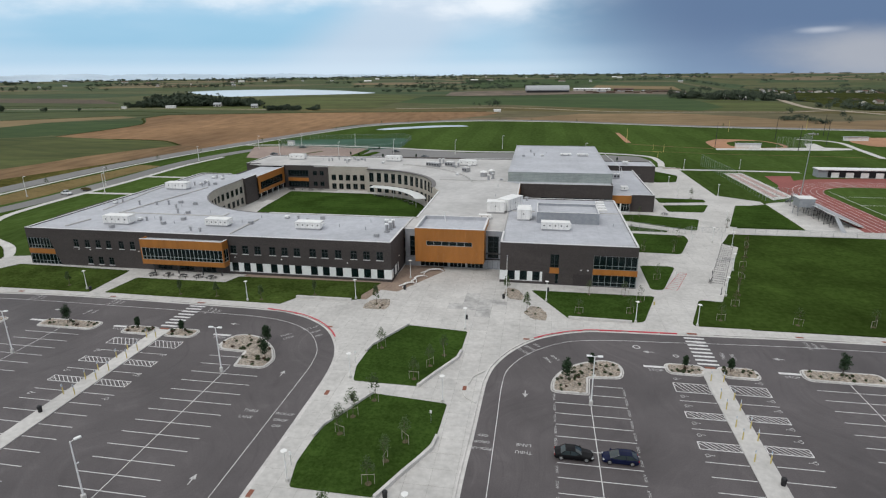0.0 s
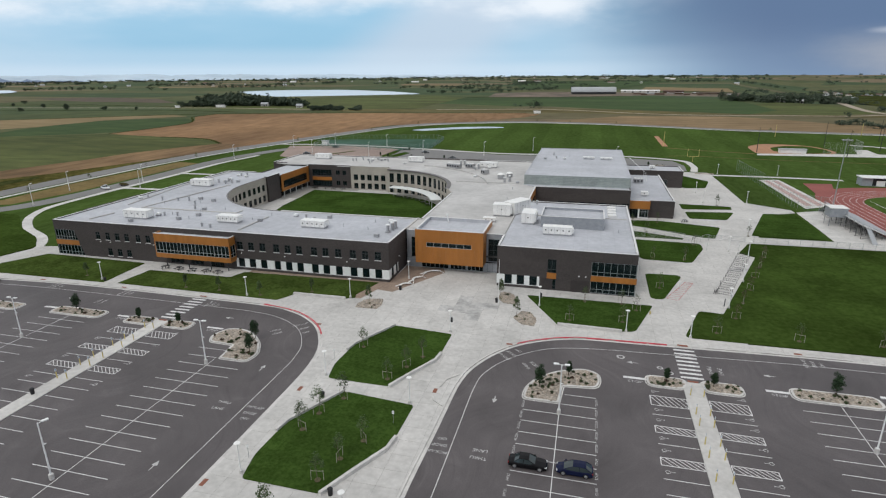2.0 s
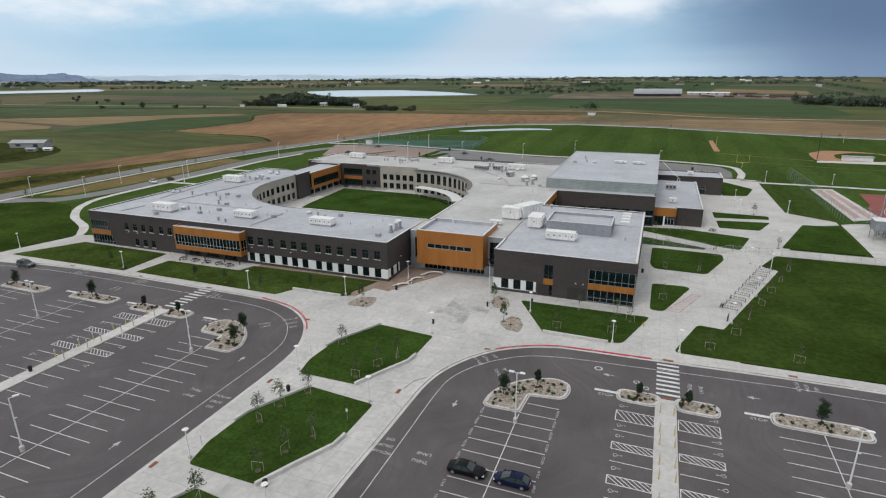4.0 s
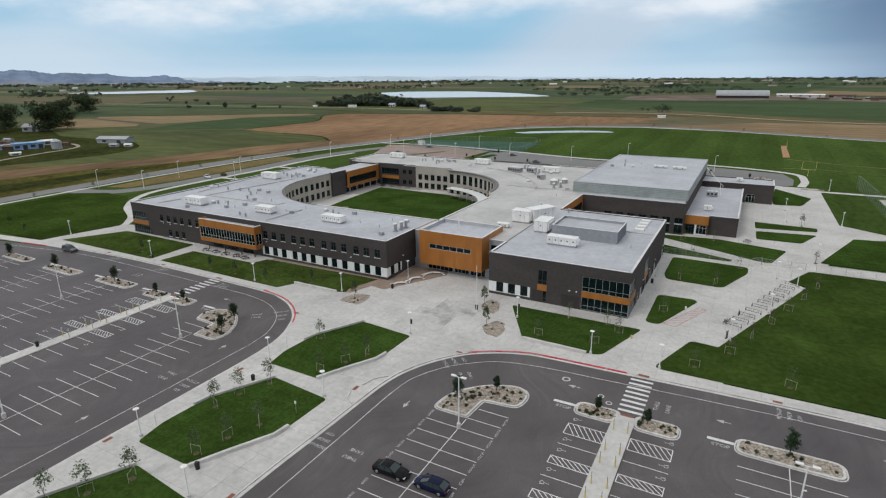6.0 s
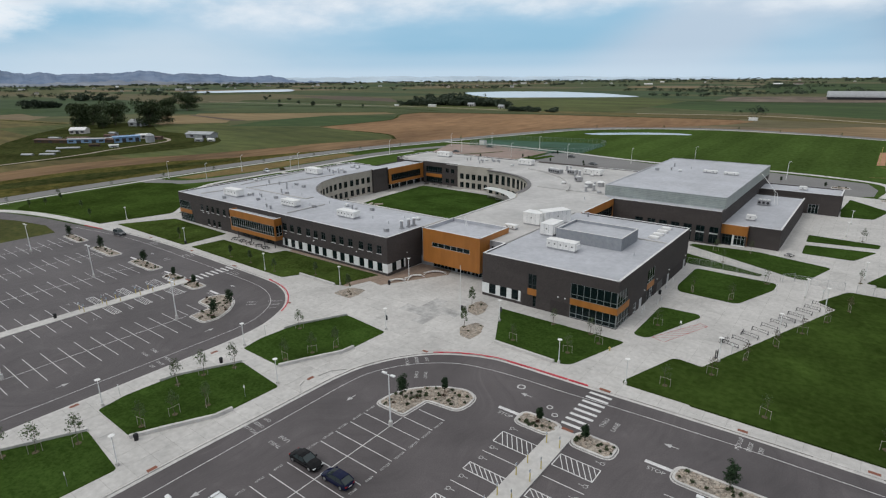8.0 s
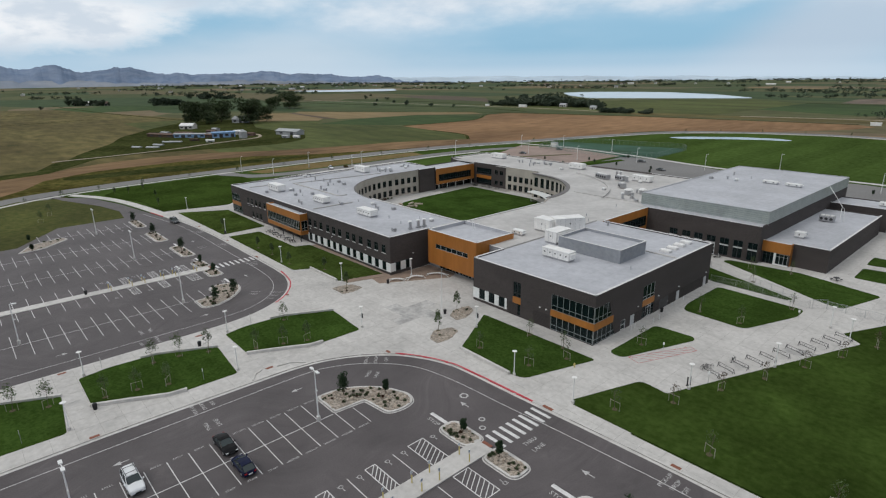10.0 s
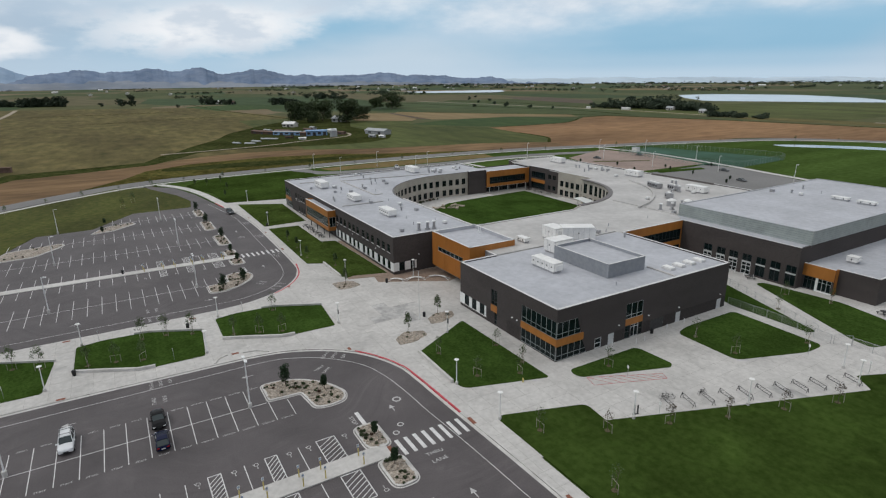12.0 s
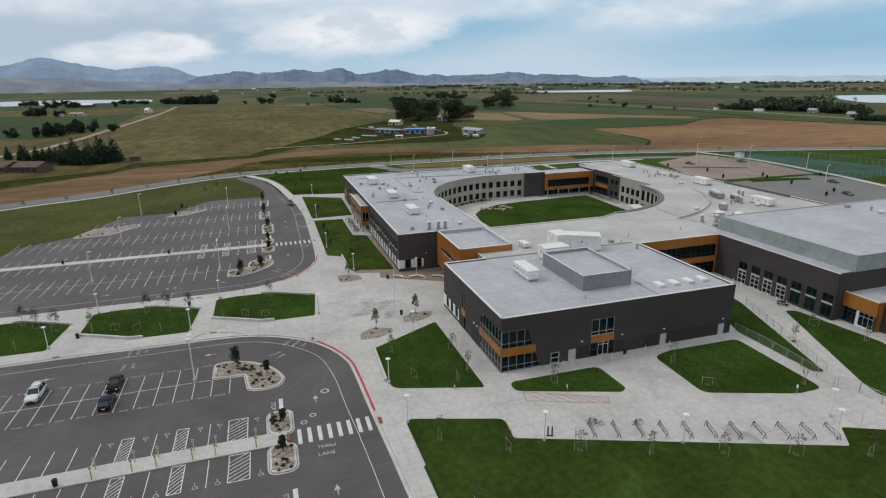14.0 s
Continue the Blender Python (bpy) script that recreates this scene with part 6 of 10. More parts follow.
def access_mark(x, y, rz):
    """A plain wheelchair sign: head, back, wheel and leg as strokes."""
    bm = bmesh.new()
    a, b = arc(0, -0.1, 0.45, 100, 390, 14), arc(0, -0.1, 0.33, 100, 390, 14)
    for i in range(14):
        face(bm, [(*a[i], 0), (*a[i + 1], 0), (*b[i + 1], 0), (*b[i], 0)])
    for p, q in (((-0.05, 0.9), (-0.05, 0.25)), ((-0.05, 0.3), (0.35, 0.3)), ((0.35, 0.3), (0.6, -0.45))):
        bar(bm, p, q, 0.12, 0.004, -0.002)
    face(bm, [(*p, 0) for p in arc(-0.05, 1.1, 0.14, 0, 330, 10)])
    child("access_mark", mesh_of("access_mark", bm, FAINT_PAINT), lot, pose(x, y, LINE_Z, 0, 0, rz) @ Matrix.Scale(0.66, 4))


for y in (83.3, 78.2, 75.6, 71.3, 68.6, 64.3):
    access_mark(22.0, y, -90)
    access_mark(34.8, y + 0.4, 90)
    access_mark(-78.2, y - 0.6, -90)
    access_mark(-65.0, y - 0.4, 90)

# raised walks down the middle of the two car parks
for name, x0, x1 in (("median_walk_east", 26.6, 29.6), ("median_walk_west", -72.9, -70.1)):
    slab(name, [(x0, -60), (x1, -60), (x1, 87.2), (x0, 87.2)], -0.2, 0.15, CONCRETE, "pale concrete walk between the parking rows", "pavement")
for x, y, w in ((28.3, 87.4, 2.0), (28.45, 100.2, 2.2), (-71.5, 87.3, 2.2), (-71.6, 100.1, 2.2), (-93.3, 100.5, 1.6), (-116.6, 100.2, 1.6), (47.5, 101.5, 1.6), (62, 101.8, 1.6), (-39.9, 93.0, 1.4), (-2.0, 93.4, 1.4)):
    slab("tactile_plate", [(x - w * 0.4, y - 0.27), (x + w * 0.4, y - 0.27), (x + w * 0.4, y + 0.27), (x - w * 0.4, y + 0.27)], 0.1, 0.172, TACTILE, "brick-red tactile plate at the crossing", "tactile plate")
for x, y in ((-11.1, 75.1), (-9.6, 48.7), (-32.0, 70.6), (-33.2, 48.5), (-33.0, 24)):
    slab("tactile_plate", [(x - 0.3, y - 0.62), (x + 0.3, y - 0.62), (x + 0.3, y + 0.62), (x - 0.3, y + 0.62)], 0.1, 0.172, TACTILE, "brick-red tactile plate at the kerb", "tactile plate")

# ---- planting ----
rng = random.Random(7)


def leaf_cloud(bm, blobs, count, size, rnd):
    """Many small leaf faces scattered through soft blobs (centre, radii), thinner towards the rim."""
    total = sum(b[1][0] * b[1][1] * b[1][2] for b in blobs)
    for c, r in blobs:
        for _ in range(max(4, int(count * r[0] * r[1] * r[2] / total))):
            u = Vector((rnd.gauss(0, 1), rnd.gauss(0, 1), rnd.gauss(0, 1))).normalized() * rnd.random() ** 0.45
            p = Vector((c[0] + u.x * r[0], c[1] + u.y * r[1], c[2] + u.z * r[2]))
            s = size * rnd.uniform(0.6, 1.35)
            a = Vector((rnd.gauss(0, 1), rnd.gauss(0, 1), rnd.gauss(0, 0.6))).normalized()
            b = a.orthogonal().normalized()
            b.rotate(Matrix.Rotation(rnd.uniform(0, math.tau), 3, a))
            q = a.cross(b)
            q = a * s
            w = b * s * 0.6
            face(bm, [p - q, p + w, p + q, p - w])


def limbs(bm, h, n, rnd, spread, r0):
    """A tapered trunk with limbs; returns the limb tips."""
    tips, at, lean = [], Vector((0, 0, 0)), Vector((rnd.uniform(-0.03, 0.03), rnd.uniform(-0.03, 0.03), 0))
    for k in range(4):
        nxt = Vector((lean.x * h * (k + 1), lean.y * h * (k + 1), h * (k + 1) / 4))
        tube(bm, at, nxt, r0 * (1 - 0.22 * k), r0 * (1 - 0.22 * (k + 1)), 7)
        at = nxt
    for k in range(n):
        z = h * (0.42 + 0.55 * k / n)
        a = k * 2.4 + rnd.uniform(-0.5, 0.5)
        out = spread * rnd.uniform(0.65, 1.1) * (1.15 - 0.6 * k / n)
        p, q = Vector((lean.x * z * 4, lean.y * z * 4, z)), Vector((math.cos(a) * out, math.sin(a) * out, z + out * rnd.uniform(0.7, 1.3)))
        tube(bm, p, q, r0 * 0.35, r0 * 0.12, 5)
        tips.append(q)
    return tips


def make_sapling(seed, h, leaves, staked=True, wide=0.18, leaf=None):
    rnd = random.Random(seed)
    t = thing("young_tree", (0, 0, -50), "slim young tree tied to pale timber stakes on the lawn" if staked else "small unstaked young tree with a narrow green crown", "tree", "young lawn trees")
    bm = bmesh.new()
    tips = limbs(bm, h * 0.82, 11, rnd, h * wide, 0.05)
    part("trunk", bm, BARK, t)
    bm = bmesh.new()
    leaf_cloud(bm, [((p.x, p.y, p.z), (h * wide * 0.55, h * wide * 0.55, h * 0.11)) for p in tips] + [((0, 0, h * 0.9), (h * 0.12, h * 0.12, h * 0.16))], leaves, 0.115, rnd)
    part("crown", bm, leaf or LEAF, t, "sparse reddish leaves" if leaf else "sparse green leaves")
    if staked:
        for s in (-1, 1):
            bm = bmesh.new()
            tube(bm, (0.78 * s, 0, -0.05), (0.78 * s, 0, 1.45), 0.034, 0.032, 6)
            part("stake", bm, STAKE, t)
        bm = bmesh.new()
        box(bm, -0.80, 0.80, -0.015, 0.015, 1.30, 1.345)
        part("tie_bar", bm, STAKE, t)
    bm = bmesh.new()
    prism(bm, [(x * rnd.uniform(0.85, 1.1), y * rnd.uniform(0.85, 1.1)) for x, y in arc(0, 0, 0.42, 0, 345, 15)], -0.05, 0.05)
    part("mulch_ring", bm, MULCH, t)
    return t


SAPLINGS = [make_sapling(s, h, n) for s, h, n in ((1, 4.0, 230), (2, 4.6, 320), (3, 3.4, 130), (4, 3.8, 90))] + [make_sapling(5, 3.3, 520, False, 0.15), make_sapling(6, 4.2, 560, False, 0.14), make_sapling(7, 3.4, 80, True, 0.2, RED_LEAF)]
SAPLINGS[0].location = (-27.5, 86.0, 0.2)
SAPLINGS[0].rotation_euler = (0, 0, radians(40))
SAPLINGS[1].location = (-24.1, 69.6, 0.2)
SAPLINGS[1].rotation_euler = (0, 0, radians(-20))
SAPLINGS[2].location = (8.2, 106.4, 0.2)
SAPLINGS[3].location = (35.4, 107.0, 0.2)
SAPLINGS[6].location = (40.4, 114.9, 0.2)
SAPLINGS[4].location = (-108.4, 105, 0.2)
SAPLINGS[5].location = (-34.0, 105.0, 0.2)
FORECOURT_TREES = ((-19.5, 76.5, 0), (-17.7, 81.0, 0), (-16.0, 85.0, 0), (-26.5, 61, 1), (-26.0, 65.1, 1), (-18.8, 56.5, 0), (-17.2, 60.7, 0), (-19.8, 52.2, 0), (-25.1, 41, 1), (-22.7, 45.2, 1), (-27.6, 38, 1), (-19.4, 31, 0))
WING_TREES = ((11, 117, 2), (18.6, 117.2, 2), (18.4, 107.9, 3), (43.7, 123.7, 6), (47, 132.2, 6), (50.1, 140.9, 6), (53.3, 149.4, 6), (56.4, 158.2, 6), (49.3, 106.8, 3), (63, 108, 3), (78, 110, 3), (40.3, 165.8, 3), (27.4, 128.7, 3), (35.8, 151.1, 3), (27.9, 151, 3), (21.4, 114.4, 3), (24.8, 186.2, 2), (32.8, 189.4, 2), (28.6, 177, 2), (56.3, 219.4, 0), (57.4, 178.9, 2))
WEST_TREES = ((-79, 103.8, 4), (-70.3, 104, 4), (-59.5, 103.6, 4), (-49, 108, 4), (-160, 100, 4), (-178, 104, 4), (-195.6, 98, 4), (-196, 92.8, 4), (-200.4, 105, 4), (-160.5, 62, 1), (-171, 66, 1))
for k, (x, y, v) in enumerate(FORECOURT_TREES + WING_TREES + WEST_TREES):
    copy_thing(SAPLINGS[v], pose(x, y, 0.2 if y > 30 and x > -140 else 0.0, 0, 0, (k * 53) % 180))


def make_dark_tree(seed, h, narrow):
    rnd = random.Random(seed)
    t = thing("island_tree", (0, 0, -60), "dense dark-green young tree in a rock bed", "tree", "car park trees")
    bm = bmesh.new()
    tips = limbs(bm, h * 0.8, 12, rnd, h * 0.2 * narrow, 0.07)
    part("trunk", bm, BARK, t)
    bm = bmesh.new()
    blobs = [((p.x * 0.8, p.y * 0.8, p.z), (h * 0.13 * narrow, h * 0.13 * narrow, h * 0.11)) for p in tips]
    blobs += [((0, 0, h * (0.35 + 0.13 * k)), (h * 0.2 * narrow * (1.05 - 0.17 * k), h * 0.2 * narrow * (1.05 - 0.17 * k), h * 0.12)) for k in range(5)]
    leaf_cloud(bm, blobs, 1500, 0.11, rnd)
    part("crown", bm, DARK_LEAF, t, "dense dark-green foliage")
    return t


DARK = [make_dark_tree(11, 3.9, 1.0), make_dark_tree(12, 2.7, 0.85), make_dark_tree(13, 2.2, 0.95)]
DARK[0].location, DARK[1].location, DARK[2].location = (4.6, 79.9, 0.18), (8.9, 84.9, 0.18), (24.2, 86.9, 0.18)
for k, (x, y, v) in enumerate(((31.2, 86.6, 1), (48.6, 88.2, 0), (-46.6, 79.4, 0), (-48.6, 84.4, 0), (-67.2, 86.6, 1), (-76.6, 86.6, 1), (-92.4, 86.8, 0), (-116, 85.8, 0), (-138, 85.6, 0), (-134.7, 55.7, 2), (-122, 55, 2))):
    copy_thing(DARK[v], pose(x, y, 0.16, 0, 0, k * 67 % 360))
# open-crowned trees in the forecourt beds
for x, y, rz in ((-2.3, 105.6, 10), (-6.9, 114.9, 80)):
    copy_thing(SAPLINGS[5], pose(x, y, 0.2, 0, 0, rz))


# rock beds: kerb, river rock, boulders, shrubs
def make_boulder(seed):
    rnd = random.Random(seed)
    bm = bmesh.new()
    bmesh.ops.create_icosphere(bm, subdivisions=1, radius=1)
    for v in bm.verts:
        v.co *= rnd.uniform(0.72, 1.2)
        v.co.z *= 0.6
    return mesh_of("rock", bm, STONE)


BOULDERS = [make_boulder(s) for s in range(5)]


def make_shrub_mesh(seed, mat):
    rnd = random.Random(seed)
    bm = bmesh.new()
    leaf_cloud(bm, [((rnd.uniform(-0.15, 0.15), rnd.uniform(-0.15, 0.15), 0.3), (0.42, 0.42, 0.32)) for _ in range(3)], 170, 0.12, rnd)
    return mesh_of("shrub", bm, mat)


SHRUBS = [make_shrub_mesh(20, SHRUB), make_shrub_mesh(21, SHRUB), make_shrub_mesh(22, RUSTY), make_shrub_mesh(23, SHRUB)]


def inside(p, poly):
    x, y = p
    hit = False
    for (x0, y0), (x1, y1) in zip(poly, poly[1:] + poly[:1]):
        if (y0 > y) != (y1 > y) and x < (x1 - x0) * (y - y0) / (y1 - y0) + x0:
            hit = not hit
    return hit


def rock_bed(name, outline, radius, shrubs, stones, seed, kerb=True, label="rock-covered planting island with low shrubs and a concrete kerb"):
    rnd = random.Random(seed)
    ol = rounded(outline, radius, 6)
    cx, cy = sum(p[0] for p in ol) / len(ol), sum(p[1] for p in ol) / len(ol)
    t = thing(name, (cx, cy, 0), label, "planting bed", "rock planting beds")
    bm = bmesh.new()
    area = sum(a[0] * b[1] - b[0] * a[1] for a, b in zip(ol, ol[1:] + ol[:1]))
    if area < 0:
        ol = ol[::-1]
    if kerb:
        ribbon(bm, ol + ol[:1], 0.0, 0.32, -0.05, 0.16)
        part("kerb", bm, KERB, t, "pale concrete kerb", world=True)
        bm = bmesh.new()
        ribbon(bm, ol + ol[:1], -0.27, -0.08, -0.05, 0.016)
        part("gutter", bm, KERB, t, "flush concrete gutter strip", world=True)
        bm = bmesh.new()
    inner = offset_line(ol + ol[:1], 0.3 if kerb else 0.0)[:-1]
    prism(bm, inner, 0.0, 0.14 if kerb else 0.19)
    part("rock_fill", bm, GRAVEL, t, "river rock", world=True)
    xs, ys = [p[0] for p in ol], [p[1] for p in ol]

    def spot():
        while True:
            p = (rnd.uniform(min(xs), max(xs)), rnd.uniform(min(ys), max(ys)))
            if inside(p, inner) and all(math.hypot(p[0] - q[0], p[1] - q[1]) > 0.35 for q in ol):
                return p

    for _ in range(stones):
        x, y = spot()
        s = rnd.uniform(0.12, 0.30)
        child("rock", BOULDERS[rnd.randrange(5)], t, pose(x - cx, y - cy, 0.19, 0, 0, rnd.uniform(0, 360)) @ Matrix.Scale(s, 4))
    for _ in range(shrubs):
        x, y = spot()
        child("shrub", SHRUBS[rnd.choice((0, 0, 1, 1, 3, 3, 2))], t, pose(x - cx, y - cy, 0.14, 0, 0, rnd.uniform(0, 360)) @ Matrix.Scale(rnd.uniform(0.42, 0.72), 4))
    return t


ISL_E = [(2.4, 76.4), (7.8, 76.4), (8.2, 81.4), (13.4, 82.0), (14.0, 84.4), (13.5, 86.8), (11.2, 87.6), (7.0, 85.9), (3.7, 82.4), (2.5, 79.4)]
rock_bed("planting_island", ISL_E, [1.0, 0.5, 0.5, 1, 1.2, 1.2, 1.4, 2, 2, 2], 34, 130, 31)
ISL_W = [(-45.4, 76.3), (-50.7, 76.3), (-51.3, 81.2), (-56.4, 81.4), (-57.6, 84.0), (-56.4, 87.0), (-53.9, 87.6), (-50.6, 86.6), (-46.9, 83.1), (-44.9, 79.2)]
rock_bed("planting_island", ISL_W, [1.0, 0.5, 0.5, 1, 1.2, 1.2, 1.4, 2, 2, 2], 32, 90, 32)
for k, o in enumerate(([(21.2, 84.8), (26.9, 84.8), (27.3, 88.1), (21.2, 88.1)], [(29.6, 84.8), (35.4, 84.8), (35.4, 88.2), (29.6, 88.2)], [(-79.3, 84.8), (-72.9, 84.8), (-72.9, 87.9), (-79.3, 87.9)], [(-70.2, 84.8), (-64.2, 84.8), (-64.2, 88.0), (-70.2, 88.0)],
        [(42.4, 85.8), (54.6, 85.8), (54.6, 89.3), (42.6, 89.2)], [(-98.2, 85.1), (-85.6, 85.1), (-85.6, 88.4), (-98.2, 88.4)], [(-120, 84.3), (-106.6, 84.3), (-106.6, 87.5), (-120, 87.5)], [(-141, 84.6), (-129, 84.6), (-129, 87.5), (-141, 87.5)])):
    rock_bed("planting_island", o, [1.3] * 4, 13, 50, 40 + k)
rock_bed("planting_island", [(-101, 27.2), (-111.4, 30.6), (-114.4, 44), (-111.5, 45), (-102, 38)], 1.5, 10, 30, 60)
rock_bed("planting_island", [(-121.4, 51.4), (-129.6, 55.4), (-133, 64), (-130, 65), (-123, 58)], 1.5, 8, 24, 61)
for k, o in enumerate(([(-0.8, 102.2), (-2.9, 105), (-1.5, 108.7), (0.5, 108.4), (1.9, 104.6), (1.6, 102)], [(-6, 112), (-7.6, 114.6), (-7, 118.5), (-4.4, 117.4), (-3.0, 113.8), (-3.4, 111.5)], [(-36.2, 102.4), (-36.4, 104.6), (-35.2, 107.4), (-31.8, 108.1), (-31.0, 105), (-31.3, 102.5)])):
    rock_bed("forecourt_bed", o, 0.4, 2, 60, 70 + k, False, "hexagonal bed of tan river rock in the concrete forecourt")

# ---- site furniture ----
# low concrete seat walls along the lawn islands
def seat_wall(line, h=0.52):
    bm = bmesh.new()
    ribbon(bm, line, -0.22, 0.22, 0.0, h + 0.15)
    bmesh.ops.bevel(bm, geom=[e for e in bm.edges if e.calc_length() > 1.0], offset=0.03, segments=1, affect="EDGES")
    whole("seat_wall", bm, KERB, "low pale concrete seat wall along a lawn", "wall", "lawn seat walls")


for dy in (0, -24.4, -48.8):
    seat_wall([(-18.4, 74.3 + dy), (-16.2, 78.9 + dy), (-13.5, 84.1 + dy), (-13.2, 86.7 + dy)])
    seat_wall([(-29.9, 84.2 + dy), (-29.5, 86.8 + dy), (-24.9, 96.0 + dy)], 0.42)
seat_wall([(6, 103.6), (18.1, 103.3)])
bm = bmesh.new()
ribbon(bm, [(-8.5, 80.6), (-10.2, 78.6), (-10.6, 76.3)], -0.1, 0.1, 0.1, 0.32)
ribbon(bm, [(-11.2, 73.8), (-10.6, 72.4), (-8.9, 71.2)], -0.1, 0.1, 0.1, 0.32)
whole("ramp_kerb", bm, KERB, "raised concrete kerb round a walk ramp", "kerb", kind="structure")
seat_wall([(-52.4, 105.9), (-39.9, 106.0)])


def make_parking_lamp(double):
    t = thing("parking_lamp", (0, 0, -70), "tall white parking-lot lamp on a round concrete base", "street lamp", "car park lamps")
    bm = bmesh.new()
    tube(bm, (0, 0, -0.1), (0, 0, 0.75), 0.3, 0.3, 14)
    part("base", bm, KERB, t, "round concrete base")
    bm = bmesh.new()
    tube(bm, (0, 0, 0.75), (0, 0, 8.1), 0.11, 0.075, 8)
    box(bm, -0.16, 0.16, -0.16, 0.16, 0.75, 0.80)
    part("pole", bm, WHITE_METAL, t)
    for s in ((-1, 1) if double else (1,)):
        bm = bmesh.new()
        tube(bm, (0, 0, 8.0), (s * 0.5, 0, 8.14), 0.05, n=6)
        part("arm", bm, WHITE_METAL, t)
        bm = bmesh.new()
        prism(bm, rounded([(s * 0.4, -0.2), (s * 1.15, -0.2), (s * 1.15, 0.2), (s * 0.4, 0.2)], 0.08, 3), 8.08, 8.22)
        head = part("lamp_head", bm, WHITE_METAL, t)
        bm = bmesh.new()
        box(bm, min(s * 0.55, s * 1.05), max(s * 0.55, s * 1.05), -0.14, 0.14, 8.05, 8.082)
        part("lens", bm, HEADLIGHT, head)
    bm = bmesh.new()
    box(bm, 0.05, 0.35, -0.06, 0.06, 5.0, 5.12)
    part("camera_bracket", bm, WHITE_METAL, t)
    return t


DL, SL = make_parking_lamp(True), make_parking_lamp(False)
DL.location, SL.location = (8.0, 73.6, 0), (-52.0, 44.6, 0)
SL.rotation_euler = (0, 0, radians(60))
for x, y in ((-51.8, 74.2), (-92.6, 74.6), (-129.8, 72.8), (48.6, 74.6), (7.6, 43.6), (48.6, 43.6)):
    copy_thing(DL, pose(x, y, 0))
for x, y, rz in ((-90, 43.6, 60), (-129.2, 42.4, 60), (-157, 354, 0), (-116, 311.6, 0), (-86.6, 325.4, 0), (-119.5, 353, 0), (-49.7, 326.4, 0), (24.3, 319, 0), (-23.7, 352, 0), (-153.7, 314, 0), (-187, 283, 90), (-177.4, 200, 90), (-187, 212.4, 90), (-194, 164, 90), (-204, 189.4, 90), (-215, 156.4, 90), (-177.7, 335, 0)):
    copy_thing(SL, pose(x, y, -0.02, 0, 0, rz))


def make_path_lamp():
    t = thing("path_lamp", (0, 0, -72), "slim white path lamp with a flat round head", "street lamp", "path lamps")
    bm = bmesh.new()
    tube(bm, (0, 0, -0.1), (0, 0, 0.45), 0.24, 0.24, 12)
    part("base", bm, KERB, t, "round concrete base")
    bm = bmesh.new()
    tube(bm, (0, 0, 0.45), (0, 0, 4.3), 0.085, 0.06, 8)
    part("pole", bm, WHITE_METAL, t)
    bm = bmesh.new()
    tube(bm, (0, 0, 4.3), (0, 0, 4.42), 0.16, 0.42, 14)
    tube(bm, (0, 0, 4.42), (0, 0, 4.47), 0.42, 0.36, 14)
    part("lamp_head", bm, UNIT_WHITE, t, "flat round head")
    return t


def make_banner_lamp():
    t = make_path_lamp()
    bm = bmesh.new()
    box(bm, 0.10, 0.52, -0.02, 0.02, 2.1, 3.1)
    part("banner", bm, LOUVRE, t, "small dark banner")
    for z in (2.1, 3.1):
        bm = bmesh.new()
        tube(bm, (0.04, 0, z), (0.54, 0, z), 0.02, n=6)
        part("banner_arm", bm, WHITE_METAL, t)
    return t


BL = make_banner_lamp()
BL.location = (-13.7, 95.7, 0.16)
copy_thing(BL, pose(1.7, 112.1, 0.16))
PL = make_path_lamp()
PL.location = (-29.8, 75.3, 0.16)
for x, y in ((-13.9, 70.8), (-29.7, 51.1), (-13.8, 46.4), (18.85, 103.6), (30.3, 103.8), (52.4, 157.4), (-102.5, 103.6), (-62.3, 102.8), (-39.2, 107.1), (-145.6, 106), (-29.6, 26.8), (-13.6, 22), (58, 182), (67.6, 225.6), (52.2, 223), (52.4, 240.7), (95.5, 290.7), (69.5, 289.4), (48.4, 161.3), (46.7, 137.4), (40.2, 120.3), (-30.2, 121.4)):
    copy_thing(PL, pose(x, y, 0.16))
# flagpole
t = thing("flagpole", (-6.8, 110.6, 0.15), "tall bare white flagpole in the forecourt", "flagpole")
bm = bmesh.new()
tube(bm, (0, 0, 0), (0, 0, 10.2), 0.075, 0.045, 10)
part("pole", bm, WHITE_METAL, t)
bm = bmesh.new()
bmesh.ops.create_icosphere(bm, subdivisions=2, radius=0.10, matrix=Matrix.Translation((0, 0, 10.28)))
part("finial", bm, UNIT_GREY, t)
bm = bmesh.new()
tube(bm, (0, 0, 0), (0, 0, 0.12), 0.3, 0.22, 14)
part("base_collar", bm, KERB, t)


